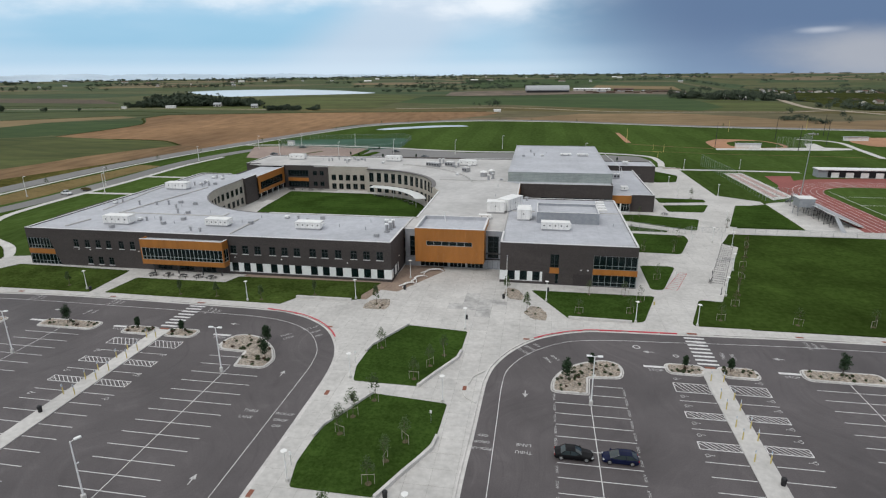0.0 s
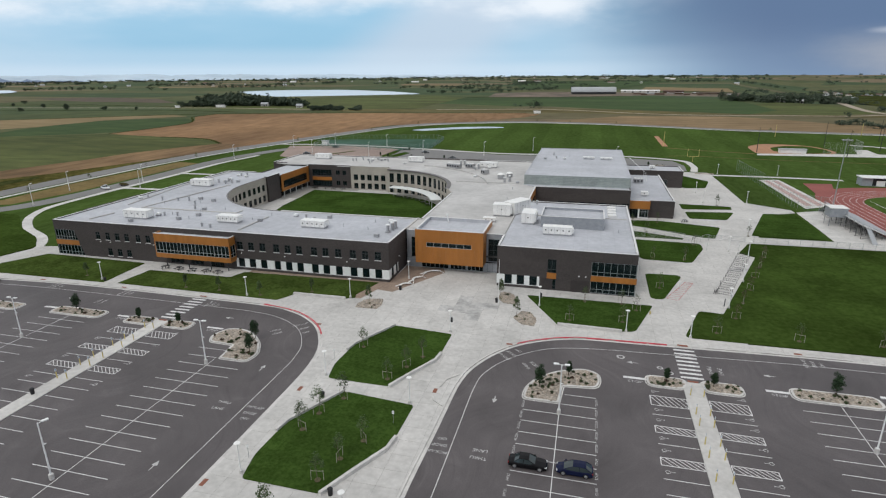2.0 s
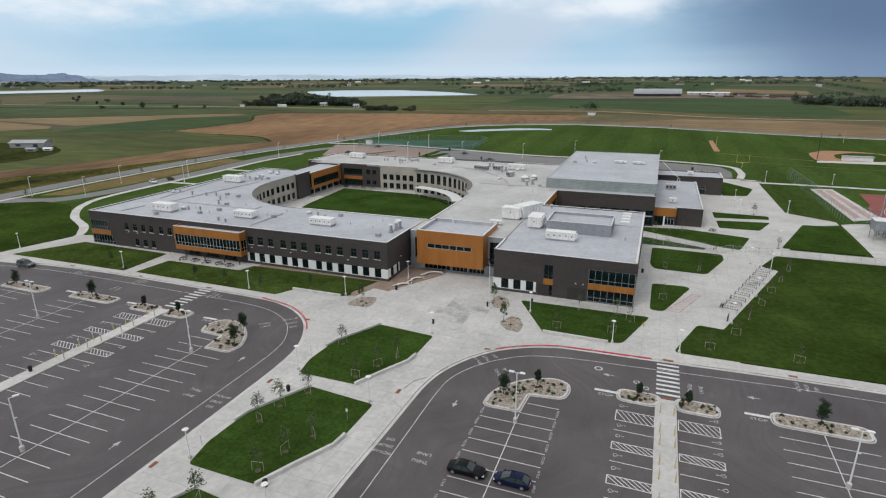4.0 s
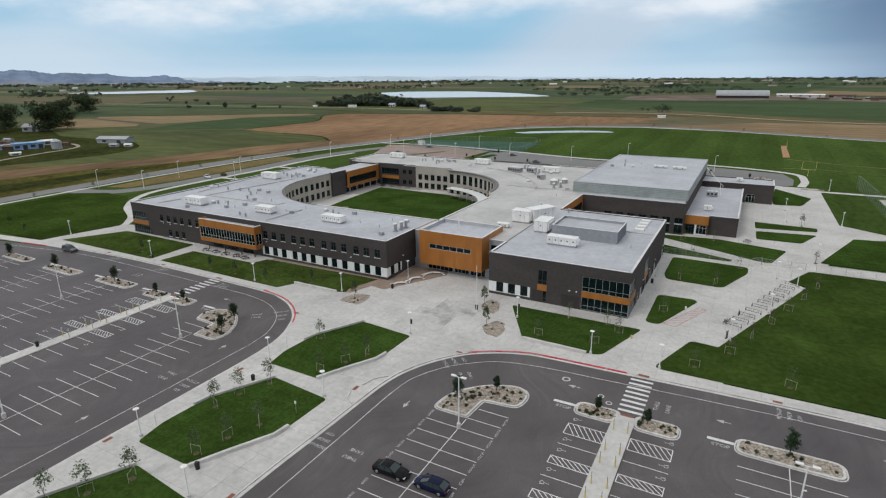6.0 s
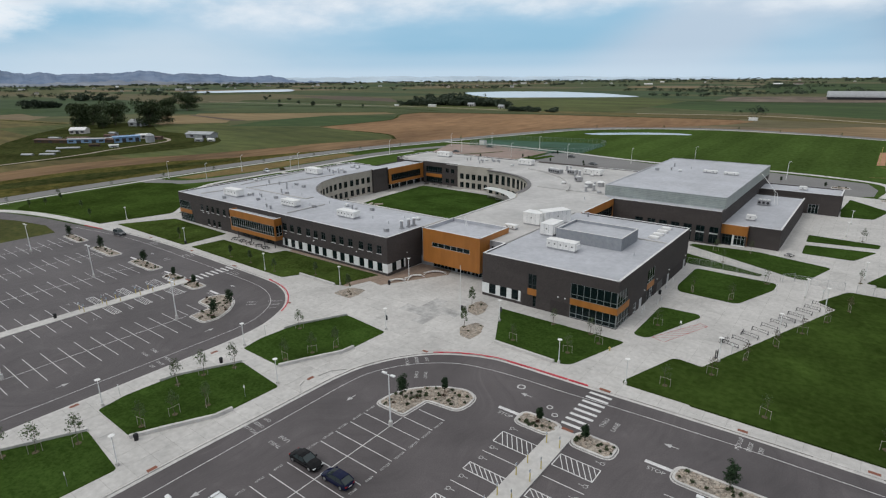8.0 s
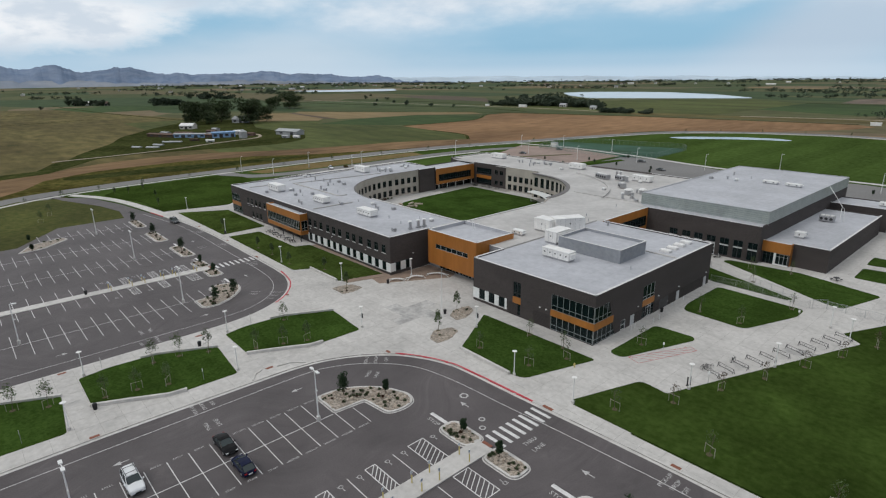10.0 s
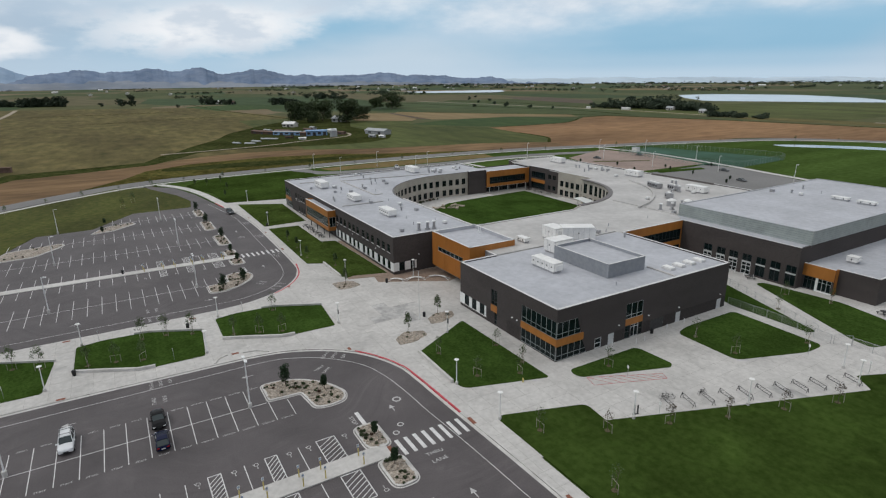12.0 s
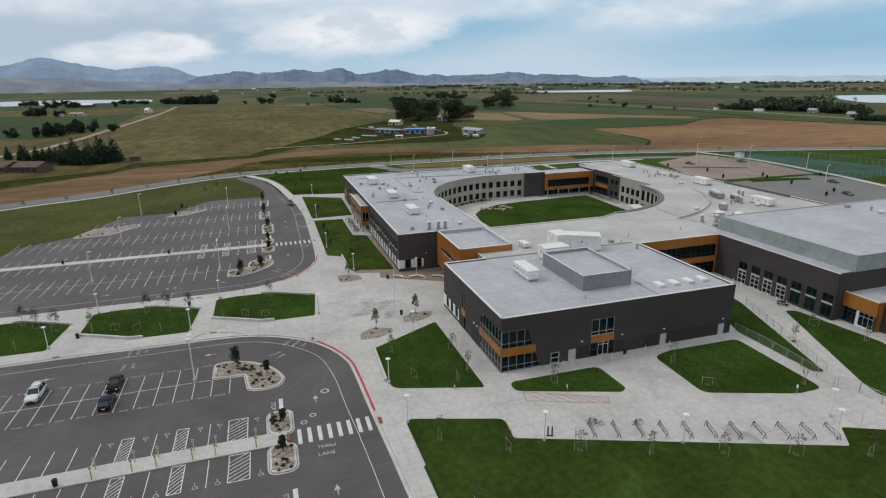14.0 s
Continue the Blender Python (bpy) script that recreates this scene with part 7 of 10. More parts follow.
# white branching benches on the paver wedge
def bench(p, q, bow):
    """A white bench: a bowed seat between two forked feet."""
    mid = ((p[0] + q[0]) / 2, (p[1] + q[1]) / 2)
    t = thing("bench", (*mid, 0.15), "white sculptural bench with forked feet on tan pavers", "bench", "entrance benches")
    d = Vector((q[0] - p[0], q[1] - p[1]))
    e, n = d.normalized(), Vector((-d.y, d.x)).normalized()
    line = [e * (u * d.length / 2) + n * (bow * (1 - u * u)) for u in (-1, -0.6, -0.2, 0.2, 0.6, 1)]
    bm = bmesh.new()
    ribbon(bm, smooth_line([tuple(v) for v in line], 4), -0.26, 0.26, 0.34, 0.50)
    part("seat", bm, UNIT_WHITE, t)
    for s in (-1, 1):
        tip = e * (s * d.length / 2)
        for lean in (-0.75, 0.75):
            end = tip + e * (s * 0.75) + n * lean
            bm = bmesh.new()
            v = [bm.verts.new(c) for c in ((*(tip + n * lean * 0.1 - e * s * 0.1), 0.33), (*(tip + n * lean * 0.45), 0.33), (*(end + n * 0.14), 0.0), (*(end - n * 0.14), 0.0), (*(tip + n * lean * 0.1 - e * s * 0.1), 0.49), (*(tip + n * lean * 0.45), 0.49), (*(end + n * 0.14), 0.16), (*(end - n * 0.14), 0.16))]
            for f in ((0, 1, 2, 3), (4, 5, 6, 7), (0, 1, 5, 4), (1, 2, 6, 5), (2, 3, 7, 6), (3, 0, 4, 7)):
                bm.faces.new([v[c] for c in f])
            bmesh.ops.recalc_face_normals(bm, faces=bm.faces)
            part("foot", bm, UNIT_WHITE, t)
    return t


for p, q, bow in (((-30.6, 115.8), (-28.8, 117.6), 0.5), ((-28.6, 119.5), (-27.4, 122.4), 0.8), ((-27.4, 124.8), (-24.2, 127.4), 0.9)):
    bench(p, q, bow)


def litter_bin(x, y, z=0.15):
    t = thing("litter_bin", (x, y, z), "black round litter bin standing on the pavement", "litter bin", "litter bins")
    bm = bmesh.new()
    tube(bm, (0, 0, 0), (0, 0, 0.85), 0.27, 0.33, 14)
    part("body", bm, BLACK, t)
    bm = bmesh.new()
    tube(bm, (0, 0, 0.85), (0, 0, 1.02), 0.35, 0.24, 14)
    part("lid", bm, BLACK, t)


for x, y in ((29.2, 59.8), (-17.2, 50.3), (-27.4, 69.2), (-29.9, 114), (-7.4, 112), (-71.6, 32.8), (-72.0, 59.2), (-101, 102.9), (22.6, 145.2)):
    litter_bin(x, y)


def bollard(x, y, mat, h=1.05, label="slim yellow bollard on the raised walk", group="yellow bollards"):
    bm = bmesh.new()
    tube(bm, (x, y, 0.1), (x, y, 0.15 + h), 0.085, 0.085, 10)
    tube(bm, (x, y, 0.15 + h), (x, y, 0.2 + h), 0.085, 0.03, 10)
    whole("bollard", bm, mat, label, "bollard", group)


def sign_post(x, y, h=2.1, z=0.15, mat=WHITE_METAL, foot=None):
    t = thing("sign_post", (x, y, z), "small sign on a thin post" + (" in a yellow sleeve" if foot else " beside the lawn"), "sign", "small signs")
    bm = bmesh.new()
    tube(bm, (0, 0, -0.05), (0, 0, h), 0.03, n=6)
    part("post", bm, GALV, t)
    bm = bmesh.new()
    if foot:
        box(bm, -0.045, -0.03, -0.16, 0.16, h - 0.46, h)
    else:
        box(bm, -0.16, 0.16, -0.045, -0.03, h - 0.5, h)
    plate = part("plate", bm, mat, t)
    if foot:
        for s in (-0.049, -0.026):
            bm = bmesh.new()
            box(bm, min(s, s * 0.9), max(s, s * 0.9), -0.11, 0.11, h - 0.30, h - 0.08)
            part("blue_panel", bm, BLUE_TARP, plate, "blue square on the sign")
        bm = bmesh.new()
        tube(bm, (0, 0, -0.05), (0, 0, 1.15), 0.08, n=10)
        part("sleeve", bm, foot, t, "yellow bollard sleeve")


for y in (63.7, 68.2, 71, 75.3, 78.1, 83.2):
    sign_post(29.2, y, 1.75, 0.15, WHITE_METAL, YELLOW)
    sign_post(27.3, y, 1.75, 0.15, WHITE_METAL, YELLOW)
    sign_post(-72.4, y + 0.2, 1.75, 0.15, WHITE_METAL, YELLOW)
    sign_post(-70.6, y + 0.4, 1.75, 0.15, WHITE_METAL, YELLOW)
for x, y in ((-14.6, 65.4), (-14.6, 41), (31.6, 128.6), (42.9, 161.2), (41.4, 124.3), (51.4, 163.2), (-30.6, 80.4), (-30.4, 53.9)):
    sign_post(x, y)
for x, y in ((22.9, 132.8), (22.8, 134.4), (24, 139.3), (24, 141.6), (22.7, 149.4), (22.7, 154.5)):
    bollard(x, y, WHITE_METAL, 0.95, "pale bollard beside a door of the brick wing", "pale bollards")
for k in range(8):
    bollard(-1.8 + 2.4 * k, 193.4 - 3.2, WHITE_METAL, 0.95, "pale bollard before the sports hall doors", "pale bollards")
# hydrant
t = thing("fire_hydrant", (24, 113, 0.2), "yellow fire hydrant on the lawn", "hydrant")
bm = bmesh.new()
tube(bm, (0, 0, 0), (0, 0, 0.62), 0.13, 0.12, 10)
tube(bm, (0, 0, 0.62), (0, 0, 0.78), 0.15, 0.05, 10)
part("barrel", bm, YELLOW, t)
for s in (-1, 1):
    bm = bmesh.new()
    tube(bm, (0.1 * s, 0, 0.48), (0.24 * s, 0, 0.48), 0.06, n=8)
    part("nozzle", bm, YELLOW, t)


# cycle racks: long frames with hoops
def make_rack():
    t = thing("cycle_rack", (0, 0, -80), "long black tube cycle rack on the concrete", "cycle rack", "cycle racks")
    for z in (0.85, 0.28):
        bm = bmesh.new()
        tube(bm, (0, 0, z), (2.9, 0, z), 0.03, n=6)
        part("rail", bm, BLACK, t)
    for x in (0.0, 2.9):
        for s in (-0.28, 0.28):
            bm = bmesh.new()
            tube(bm, (x, s, 0), (x, 0, 0.87), 0.035, n=6)
            part("leg", bm, BLACK, t)
    for k in range(6):
        x = 0.35 + 0.45 * k
        bm = bmesh.new()
        pts = [(x, -0.02, 0.32), (x - 0.16, -0.30, 0.52), (x - 0.16, -0.32, 0.78), (x, -0.02, 0.84)]
        for p, q in zip(pts, pts[1:]):
            tube(bm, p, q, 0.022, n=5)
        part("hoop", bm, BLACK, t)
    return t


RACK = make_rack()
RACK.location, RACK.rotation_euler = (39.1, 127.9, 0.15), (0, 0, radians(-17))
for k in range(1, 11):
    copy_thing(RACK, pose(39.1 + 1.09 * k, 127.9 + 3.04 * k, 0.15, 0, 0, -17))


def cycle(x, y, rz):
    t = thing("bicycle", (x, y, 0.15), "dark bicycle leaning in a cycle rack", "bicycle", "parked bicycles", rz=rz)
    for px_ in (-0.52, 0.52):
        bm = bmesh.new()
        ring = [(px_ + 0.33 * math.cos(k * math.tau / 18), 0, 0.34 + 0.33 * math.sin(k * math.tau / 18)) for k in range(19)]
        for p, q in zip(ring, ring[1:]):
            tube(bm, p, q, 0.022, n=5, cap=False)
        w = part("wheel", bm, TYRE, t)
        bm = bmesh.new()
        for k in range(5):
            a_ = k * math.pi / 5
            tube(bm, (px_ - 0.31 * math.cos(a_), 0, 0.34 - 0.31 * math.sin(a_)), (px_ + 0.31 * math.cos(a_), 0, 0.34 + 0.31 * math.sin(a_)), 0.006, n=4)
        part("spokes", bm, RIM, w)
    bm = bmesh.new()
    for p, q in (((-0.52, 0, 0.34), (-0.12, 0, 0.32)), ((-0.12, 0, 0.32), (0.36, 0, 0.78)), ((-0.12, 0, 0.32), (-0.24, 0, 0.82)), ((-0.24, 0, 0.8), (0.36, 0, 0.8)), ((-0.52, 0, 0.34), (-0.24, 0, 0.8)), ((0.36, 0, 0.95), (0.52, 0, 0.34))):
        tube(bm, p, q, 0.022, n=6)
    part("frame", bm, BLACK, t)
    bm = bmesh.new()
    tube(bm, (0.36, -0.28, 0.97), (0.36, 0.28, 0.97), 0.016, n=6)
    part("handlebar", bm, BLACK, t)
    bm = bmesh.new()
    prism(bm, rounded([(-0.38, -0.07), (-0.12, -0.03), (-0.12, 0.03), (-0.38, 0.07)], 0.03, 2), 0.84, 0.90)
    part("saddle", bm, BLACK, t)


cycle(38.9, 128.4, 70)
cycle(39.5, 129.0, 60)
cycle(41.2, 134.3, 80)
# scooter rack: five leaning uprights
t = thing("scooter_rack", (39.5, 121.2, 0.15), "pair of dark upright scooter docks on concrete", "rack", rz=70)
for k in range(2):
    bm = bmesh.new()
    box(bm, k * 0.55 - 0.09, k * 0.55 + 0.09, -0.06, 0.06, 0, 1.5)
    part("upright", bm, FRAME, t)
bm = bmesh.new()
box(bm, -0.2, 0.75, -0.12, 0.12, 0, 0.06)
part("base_rail", bm, FRAME, t)
# red hatched fire bay
bay = thing("fire_bay_marking", (31.8, 128.2, 0.155), "faded red hatched marking on the concrete walk", "road marking")
q0, q1, q2, q3 = (28.2, 122.9), (33.8, 134.4), (35.3, 133.8), (30.6, 122.2)
strokes = [(q0, q1), (q1, q2), (q2, q3), (q3, q0)]
for k in range(7):
    u = k / 7
    strokes.append(((q0[0] + (q1[0] - q0[0]) * u, q0[1] + (q1[1] - q0[1]) * u), (q3[0] + (q2[0] - q3[0]) * min(1, u + 0.25), q3[1] + (q2[1] - q3[1]) * min(1, u + 0.25))))
for p, q in strokes:
    bm = bmesh.new()
    bar(bm, p, q, 0.10, 0.006, 0.151)
    part("stripe", bm, RED_LINE, bay, world=True)


# wire fences
def fence(line, h, label, mesh_step=0.35, name="wire_fence", screen=None, z=0.1, wire=GALV):
    t = thing(name, (*line[0], z), label, "fence")
    posts, total = [], 0
    for p, q in zip(line, line[1:]):
        p, q = Vector((*p, z)), Vector((*q, z))
        n = max(1, round((q - p).length / 3.0))
        for k in range(n + 1):
            posts.append(p + (q - p) * (k / n))
        bm = bmesh.new()
        tube(bm, p + Vector((0, 0, h)), q + Vector((0, 0, h)), 0.03, n=6)
        part("rail", bm, GALV, t, world=True)
        d = (q - p)
        bm = bmesh.new()
        if screen:
            s = d.normalized().cross(Vector((0, 0, 1))) * 0.02
            prism(bm, [p - s, q - s, q + s, p + s], z + 0.15, z + h - 0.1)
            part("windscreen", bm, screen, t, "woven windscreen", world=True)
        else:
            m = int(d.length / mesh_step)
            for k in range(-int(h / mesh_step), m + 1):
                for sgn in (0, 1):
                    u0, u1 = k * mesh_step, k * mesh_step + h
                    a0, a1 = max(u0, 0), min(u1, d.length)
                    if a1 - a0 < 0.05:
                        continue
                    z0, z1 = (a0 - u0, a1 - u0)
                    if sgn:
                        z0, z1 = h - z0, h - z1
                    e = d.normalized()
                    pa, pb = p + e * a0 + Vector((0, 0, z0)), p + e * a1 + Vector((0, 0, z1))
                    w = Vector((0, 0, 0.012))
                    face(bm, [pa - w, pb - w, pb + w, pa + w])
            part("wire_mesh", bm, wire, t, world=True)
    seen = set()
    for p in posts:
        key = (round(p.x, 1), round(p.y, 1))
        if key in seen:
            continue
        seen.add(key)
        bm = bmesh.new()
        tube(bm, p, p + Vector((0, 0, h + 0.06)), 0.04, n=6)
        part("post", bm, GALV, t, world=True)


fence([(21.7, 170.2), (30, 170.4), (42.6, 169.2)], 1.8, "silver chain-link fence beside the lawn wedge")
fence([(45.2, 171.2), (54.8, 171.6)], 1.8, "silver chain-link gate across the broad walk")
fence([(57, 171.4), (78, 171.6), (100, 171.8)], 1.8, "silver chain-link fence behind the wide lawn", 0.5)
fence([(43, 169.3), (45.1, 171.2)], 2.1, "short silver chain-link panel")
fence([(38.8, 172.3), (12, 182.6)], 1.5, "silver chain-link fence on the lawn wedge", 0.5)
fence([(140, 368), (152, 367.5), (161, 373), (163, 388)], 7.0, "tall grey backstop net behind the ball field", 0.6, name="backstop")
fence([(80, 300), (81.6, 262), (82.2, 218.6), (91.2, 215)], 5.5, "tall grey netting fence beside the jump runways", 0.45, wire=SCREEN)
fence([(-179, 384), (-98, 402), (-91, 393), (-88, 350), (-106, 336), (-166, 340), (-179, 384)], 3.0, "teal wire fence round the tennis courts", 0.28, name="tennis_fence", wire=SCREEN)
slab("tennis_court", [(-165, 341), (-107, 337), (-89, 351), (-92, 392), (-98, 401), (-178, 383)], -0.3, 0.01, COURT, "dull green and blue tennis courts", "tennis court")

# small dark trees in the rear car park and row of stones on the walk
for k, (x, y) in enumerate(((-88.5, 308), (-69.4, 309), (-99, 337.6), (-112, 293), (-103.4, 310), (-109.5, 314), (-151, 293), (23, 313), (40, 308.3), (-64.6, 299), (-130, 300))):
    copy_thing(DARK[2], pose(x, y, 0.0, 0, 0, k * 41))
rock_bed("planting_island", [(42.5, 306), (49, 307.5), (48, 312), (42, 310.5)], 1.0, 10, 20, 90)
for k in range(9):
    x = 59.6 + 0.95 * k
    ob = tagged(new("border_stone", BOULDERS[k % 5]), "brown stone in a row along the walk", "stone", "border stones")
    ob.matrix_basis = pose(x, 287.5 + 0.3 * math.sin(k * 2.0), 0.28, 0, 0, k * 70) @ Matrix.Scale(0.5 + 0.06 * (k % 3), 4)

# ---- rooftop plant ----
def rooftop_unit(x, y, length, width, height, rz=0.0, fans=5, z=ROOF_Z, label="long white rooftop air handler on a dark curb"):
    t = thing("rooftop_unit", (x, y, z), label, "air handler", "rooftop units", rz=rz)
    bm = bmesh.new()
    box(bm, -length / 2 + 0.15, length / 2 - 0.15, -width / 2 + 0.15, width / 2 - 0.15, 0, 0.42)
    part("curb", bm, UNIT_GREY, t, "grey roof curb")
    bm = bmesh.new()
    box(bm, -length / 2, length / 2, -width / 2, width / 2, 0.42, height - 0.1)
    part("casing", bm, UNIT_WHITE, t)
    n = max(2, round(length / 1.3))
    for k in range(1, n):
        u = -length / 2 + length * k / n
        bm = bmesh.new()
        box(bm, u - 0.02, u + 0.02, -width / 2 - 0.025, width / 2 + 0.025, 0.46, height - 0.1)
        part("seam_strip", bm, UNIT_GREY, t)
    bm = bmesh.new()
    box(bm, -length / 2 - 0.06, length / 2 + 0.06, -width / 2 - 0.06, width / 2 + 0.06, height - 0.1, height)
    part("top", bm, UNIT_WHITE, t)
    for k in range(fans):
        u = -length / 2 + length * (k + 0.5) / fans
        for s in (-1, 1):
            bm = bmesh.new()
            yy = s * (width / 2 + 0.03)
            tube(bm, (u, yy - 0.02 * s, height * 0.62), (u, yy + 0.03 * s, height * 0.62), 0.17, n=10)
            part("vent", bm, LOUVRE, t, "small dark vent")
    bm = bmesh.new()
    box(bm, length / 2, length / 2 + 0.35, -width / 2 + 0.3, width / 2 - 0.3, 0.7, height - 0.4)
    part("intake_hood", bm, UNIT_WHITE, t)
    return t


for x, y, l, w, h, rz, f in ((-109.5, 125.6, 7.4, 2.9, 2.4, 0, 4), (-82, 127.2, 6.2, 2.6, 2.0, 0, 5), (-57.4, 127.6, 6.6, 2.6, 2.0, 0, 5), (-121.5, 169, 7.6, 3.0, 2.4, 0, 3), (-108, 237, 7, 3, 2.3, 0, 3), (-63.5, 236.5, 6.6, 3, 2.3, 0, 3), (-30, 229, 7, 2.8, 2.2, 0, 3), (3.6, 134.9, 6.9, 2.4, 2.15, 0, 5)):
    rooftop_unit(x, y, l, w, h, rz, f)
rooftop_unit(-12.3, 150.8, 4.8, 3.4, 3.3, 0, 1, label="tall boxy white rooftop unit")
rooftop_unit(-8.6, 154.6, 7.6, 3.6, 3.6, 60, 1, label="tall boxy white rooftop unit")
rooftop_unit(-4.4, 145.2, 3.4, 5.6, 3.0, 0, 1, label="tall boxy white rooftop unit")
rooftop_unit(-14.6, 143.2, 3.2, 1.6, 1.2, 0, 2, label="small white rooftop unit")
rooftop_unit(29.4, 204, 2.2, 2.0, 1.6, 0, 1, z=5.75, label="small white rooftop unit on the annex")
rooftop_unit(36.6, 256, 2.2, 2.0, 1.3, 0, 1, z=6.95, label="small white rooftop unit on the annex")
for x, y in ((9.8, 237), (16.6, 236.5)):
    rooftop_unit(x, y, 4.4, 1.8, 1.0, 0, 2, z=13.02, label="low white rooftop unit on the sports hall")


def chiller(x, y, z, n, rz=0):
    t = thing("condenser", (x, y, z), "grey condenser with round fans on the roof", "condenser", "roof condensers", rz=rz)
    bm = bmesh.new()
    box(bm, -n * 0.6, n * 0.6, -1.1, 1.1, 0.25, 1.7)
    part("casing", bm, UNIT_GREY, t)
    for k in range(n):
        bm = bmesh.new()
        u = -n * 0.6 + 0.6 + 1.2 * k
        tube(bm, (u, 0, 1.7), (u, 0, 1.95), 0.5, 0.5, 12)
        part("fan_guard", bm, UNIT_WHITE, t)
        bm = bmesh.new()
        tube(bm, (u, -1.1, 0.95), (u, -1.13, 0.95), 0.42, n=12)
        part("coil_face", bm, LOUVRE, t)
        for s in (-0.8, 0.8):
            bm = bmesh.new()
            box(bm, u - 0.06, u + 0.06, s - 0.06, s + 0.06, 0, 0.25)
            part("foot", bm, UNIT_GREY, t)


chiller(29, 228, 5.75, 3)
chiller(-43.5, 224.5, ROOF_Z, 5, -18)
chiller(-37, 226, ROOF_Z, 3, -18)
chiller(-28.6, 213.2, ROOF_Z, 2, -40)


def cowl(x, y, z, kind, seed):
    rnd = random.Random(seed)
    t = thing("roof_vent", (x, y, z), ("grey metal roof vent with a cap", "small white roof fan box", "thin pale vent pipe on the roof", "upright steel exhaust fan on the roof")[kind], "roof vent", "roof vents", rz=rnd.uniform(-20, 20))
    if kind == 0:
        h = rnd.uniform(0.8, 1.2)
        bm = bmesh.new()
        tube(bm, (0, 0, 0), (0, 0, h), 0.28, 0.24, 10)
        part("vent_pipe", bm, UNIT_GREY, t)
        bm = bmesh.new()
        tube(bm, (0, 0, h), (0, 0, h + 0.12), 0.46, 0.46, 12)
        tube(bm, (0, 0, h + 0.12), (0, 0, h + 0.3), 0.46, 0.12, 12)
        part("cap", bm, UNIT_GREY, t)
    elif kind == 3:
        bm = bmesh.new()
        box(bm, -0.5, 0.5, -0.5, 0.5, 0, 0.4)
        part("curb", bm, UNIT_GREY, t)
        bm = bmesh.new()
        tube(bm, (0, 0, 0.4), (0, 0, 1.9), 0.42, 0.36, 12)
        part("drum", bm, UNIT_GREY, t)
        bm = bmesh.new()
        tube(bm, (0, 0, 1.9), (0, 0, 2.15), 0.52, 0.52, 12)
        part("cap", bm, WHITE_METAL, t)
    elif kind == 1:
        bm = bmesh.new()
        box(bm, -0.55, 0.55, -0.45, 0.45, 0, 0.3)
        part("curb", bm, UNIT_GREY, t)
        bm = bmesh.new()
        box(bm, -0.6, 0.6, -0.5, 0.5, 0.3, 0.8)
        bmesh.ops.bevel(bm, geom=bm.edges[:], offset=0.08, segments=2, affect="EDGES")
        part("hood", bm, WHITE_METAL if seed % 2 else UNIT_GREY, t)
    else:
        bm = bmesh.new()
        tube(bm, (0, 0, 0), (0, 0, 0.8), 0.09, n=8)
        tube(bm, (0, 0, 0), (0, 0, 0.12), 0.2, 0.12, 8)
        part("pipe", bm, ROOF, t)


VENTS_A = ((-90.5, 233.6, 0), (-82, 228.3, 0), (-82, 230.8, 0), (-83.6, 236.4, 1), (-81, 237, 0), (-76, 235, 0), (-78.4, 238, 1), (-42.3, 232.1, 3), (-40.7, 232.1, 3), (-34.8, 223.5, 0), (-33.2, 224.1, 3), (-29, 226, 1), (-119.7, 175.6, 0), (-117.7, 176.6, 1), (-117.2, 178, 0), (-120.2, 188.4, 1), (-117, 189.6, 0), (-18.5, 196.7, 3), (-17.2, 200.2, 3), (-127.3, 146.1, 1), (-126, 147.8, 0), (-114.8, 141.9, 2), (-113.7, 146.6, 0), (-110.1, 147.1, 0), (-107.7, 149.4, 1), (-106, 129, 1), (-104.2, 129.2, 0), (-103, 130.8, 2), (-97.2, 126.2, 1), (-95, 127.5, 2), (-94.6, 131, 1), (-86.6, 121.8, 0), (-108.4, 121.3, 1))
VENTS_B = ((-97.4, 135.6, 2), (-101, 138, 0), (-91.6, 139, 2), (-74.5, 129.7, 1), (-74.7, 136, 2), (-60.4, 133.5, 0), (-67.5, 136.5, 1), (-63.5, 134.8, 0), (-50.4, 130, 2), (-57.6, 137, 1), (-118.9, 145.9, 0), (-105, 143.2, 0), (-104.4, 145, 2), (-102, 148, 1), (-100.4, 129.7, 0), (-83.5, 121, 0), (-43.8, 135.6, 2), (-43.1, 128.5, 2), (-114.2, 175.5, 0), (-113, 177.5, 1), (-115.8, 174, 0), (-97.5, 137.5, 1), (-116, 187.3, 1), (-77.4, 130.6, 2), (-37.2, 127, 3), (-36.9, 129.4, 3), (-36.7, 131.2, 3), (-38.6, 122.8, 1), (-39.7, 136.3, 1))
VENTS_C = ((-124.3, 178.6, 0), (-118.5, 181, 1), (-119.1, 189, 0), (-95.7, 236.2, 2), (-91.8, 233, 0), (-88.6, 237, 0), (-85.1, 235, 1), (-82.4, 238.8, 0), (-79.4, 236, 1), (-66.5, 230, 1), (-33.8, 221, 0), (-31, 206, 1), (-20.6, 209, 0), (-18.6, 211, 0), (-13.9, 196.8, 1), (-17, 200, 0), (-10.5, 163.6, 1), (-10.2, 166.2, 2), (-4.2, 166.2, 0), (-13.9, 170.8, 2), (-14.3, 186.4, 2), (18, 139.5, 2), (9.5, 154.5, 0))
for k, (x, y, kind) in enumerate(VENTS_A + VENTS_B + VENTS_C):
    cowl(x, y, ROOF_Z, kind, k)
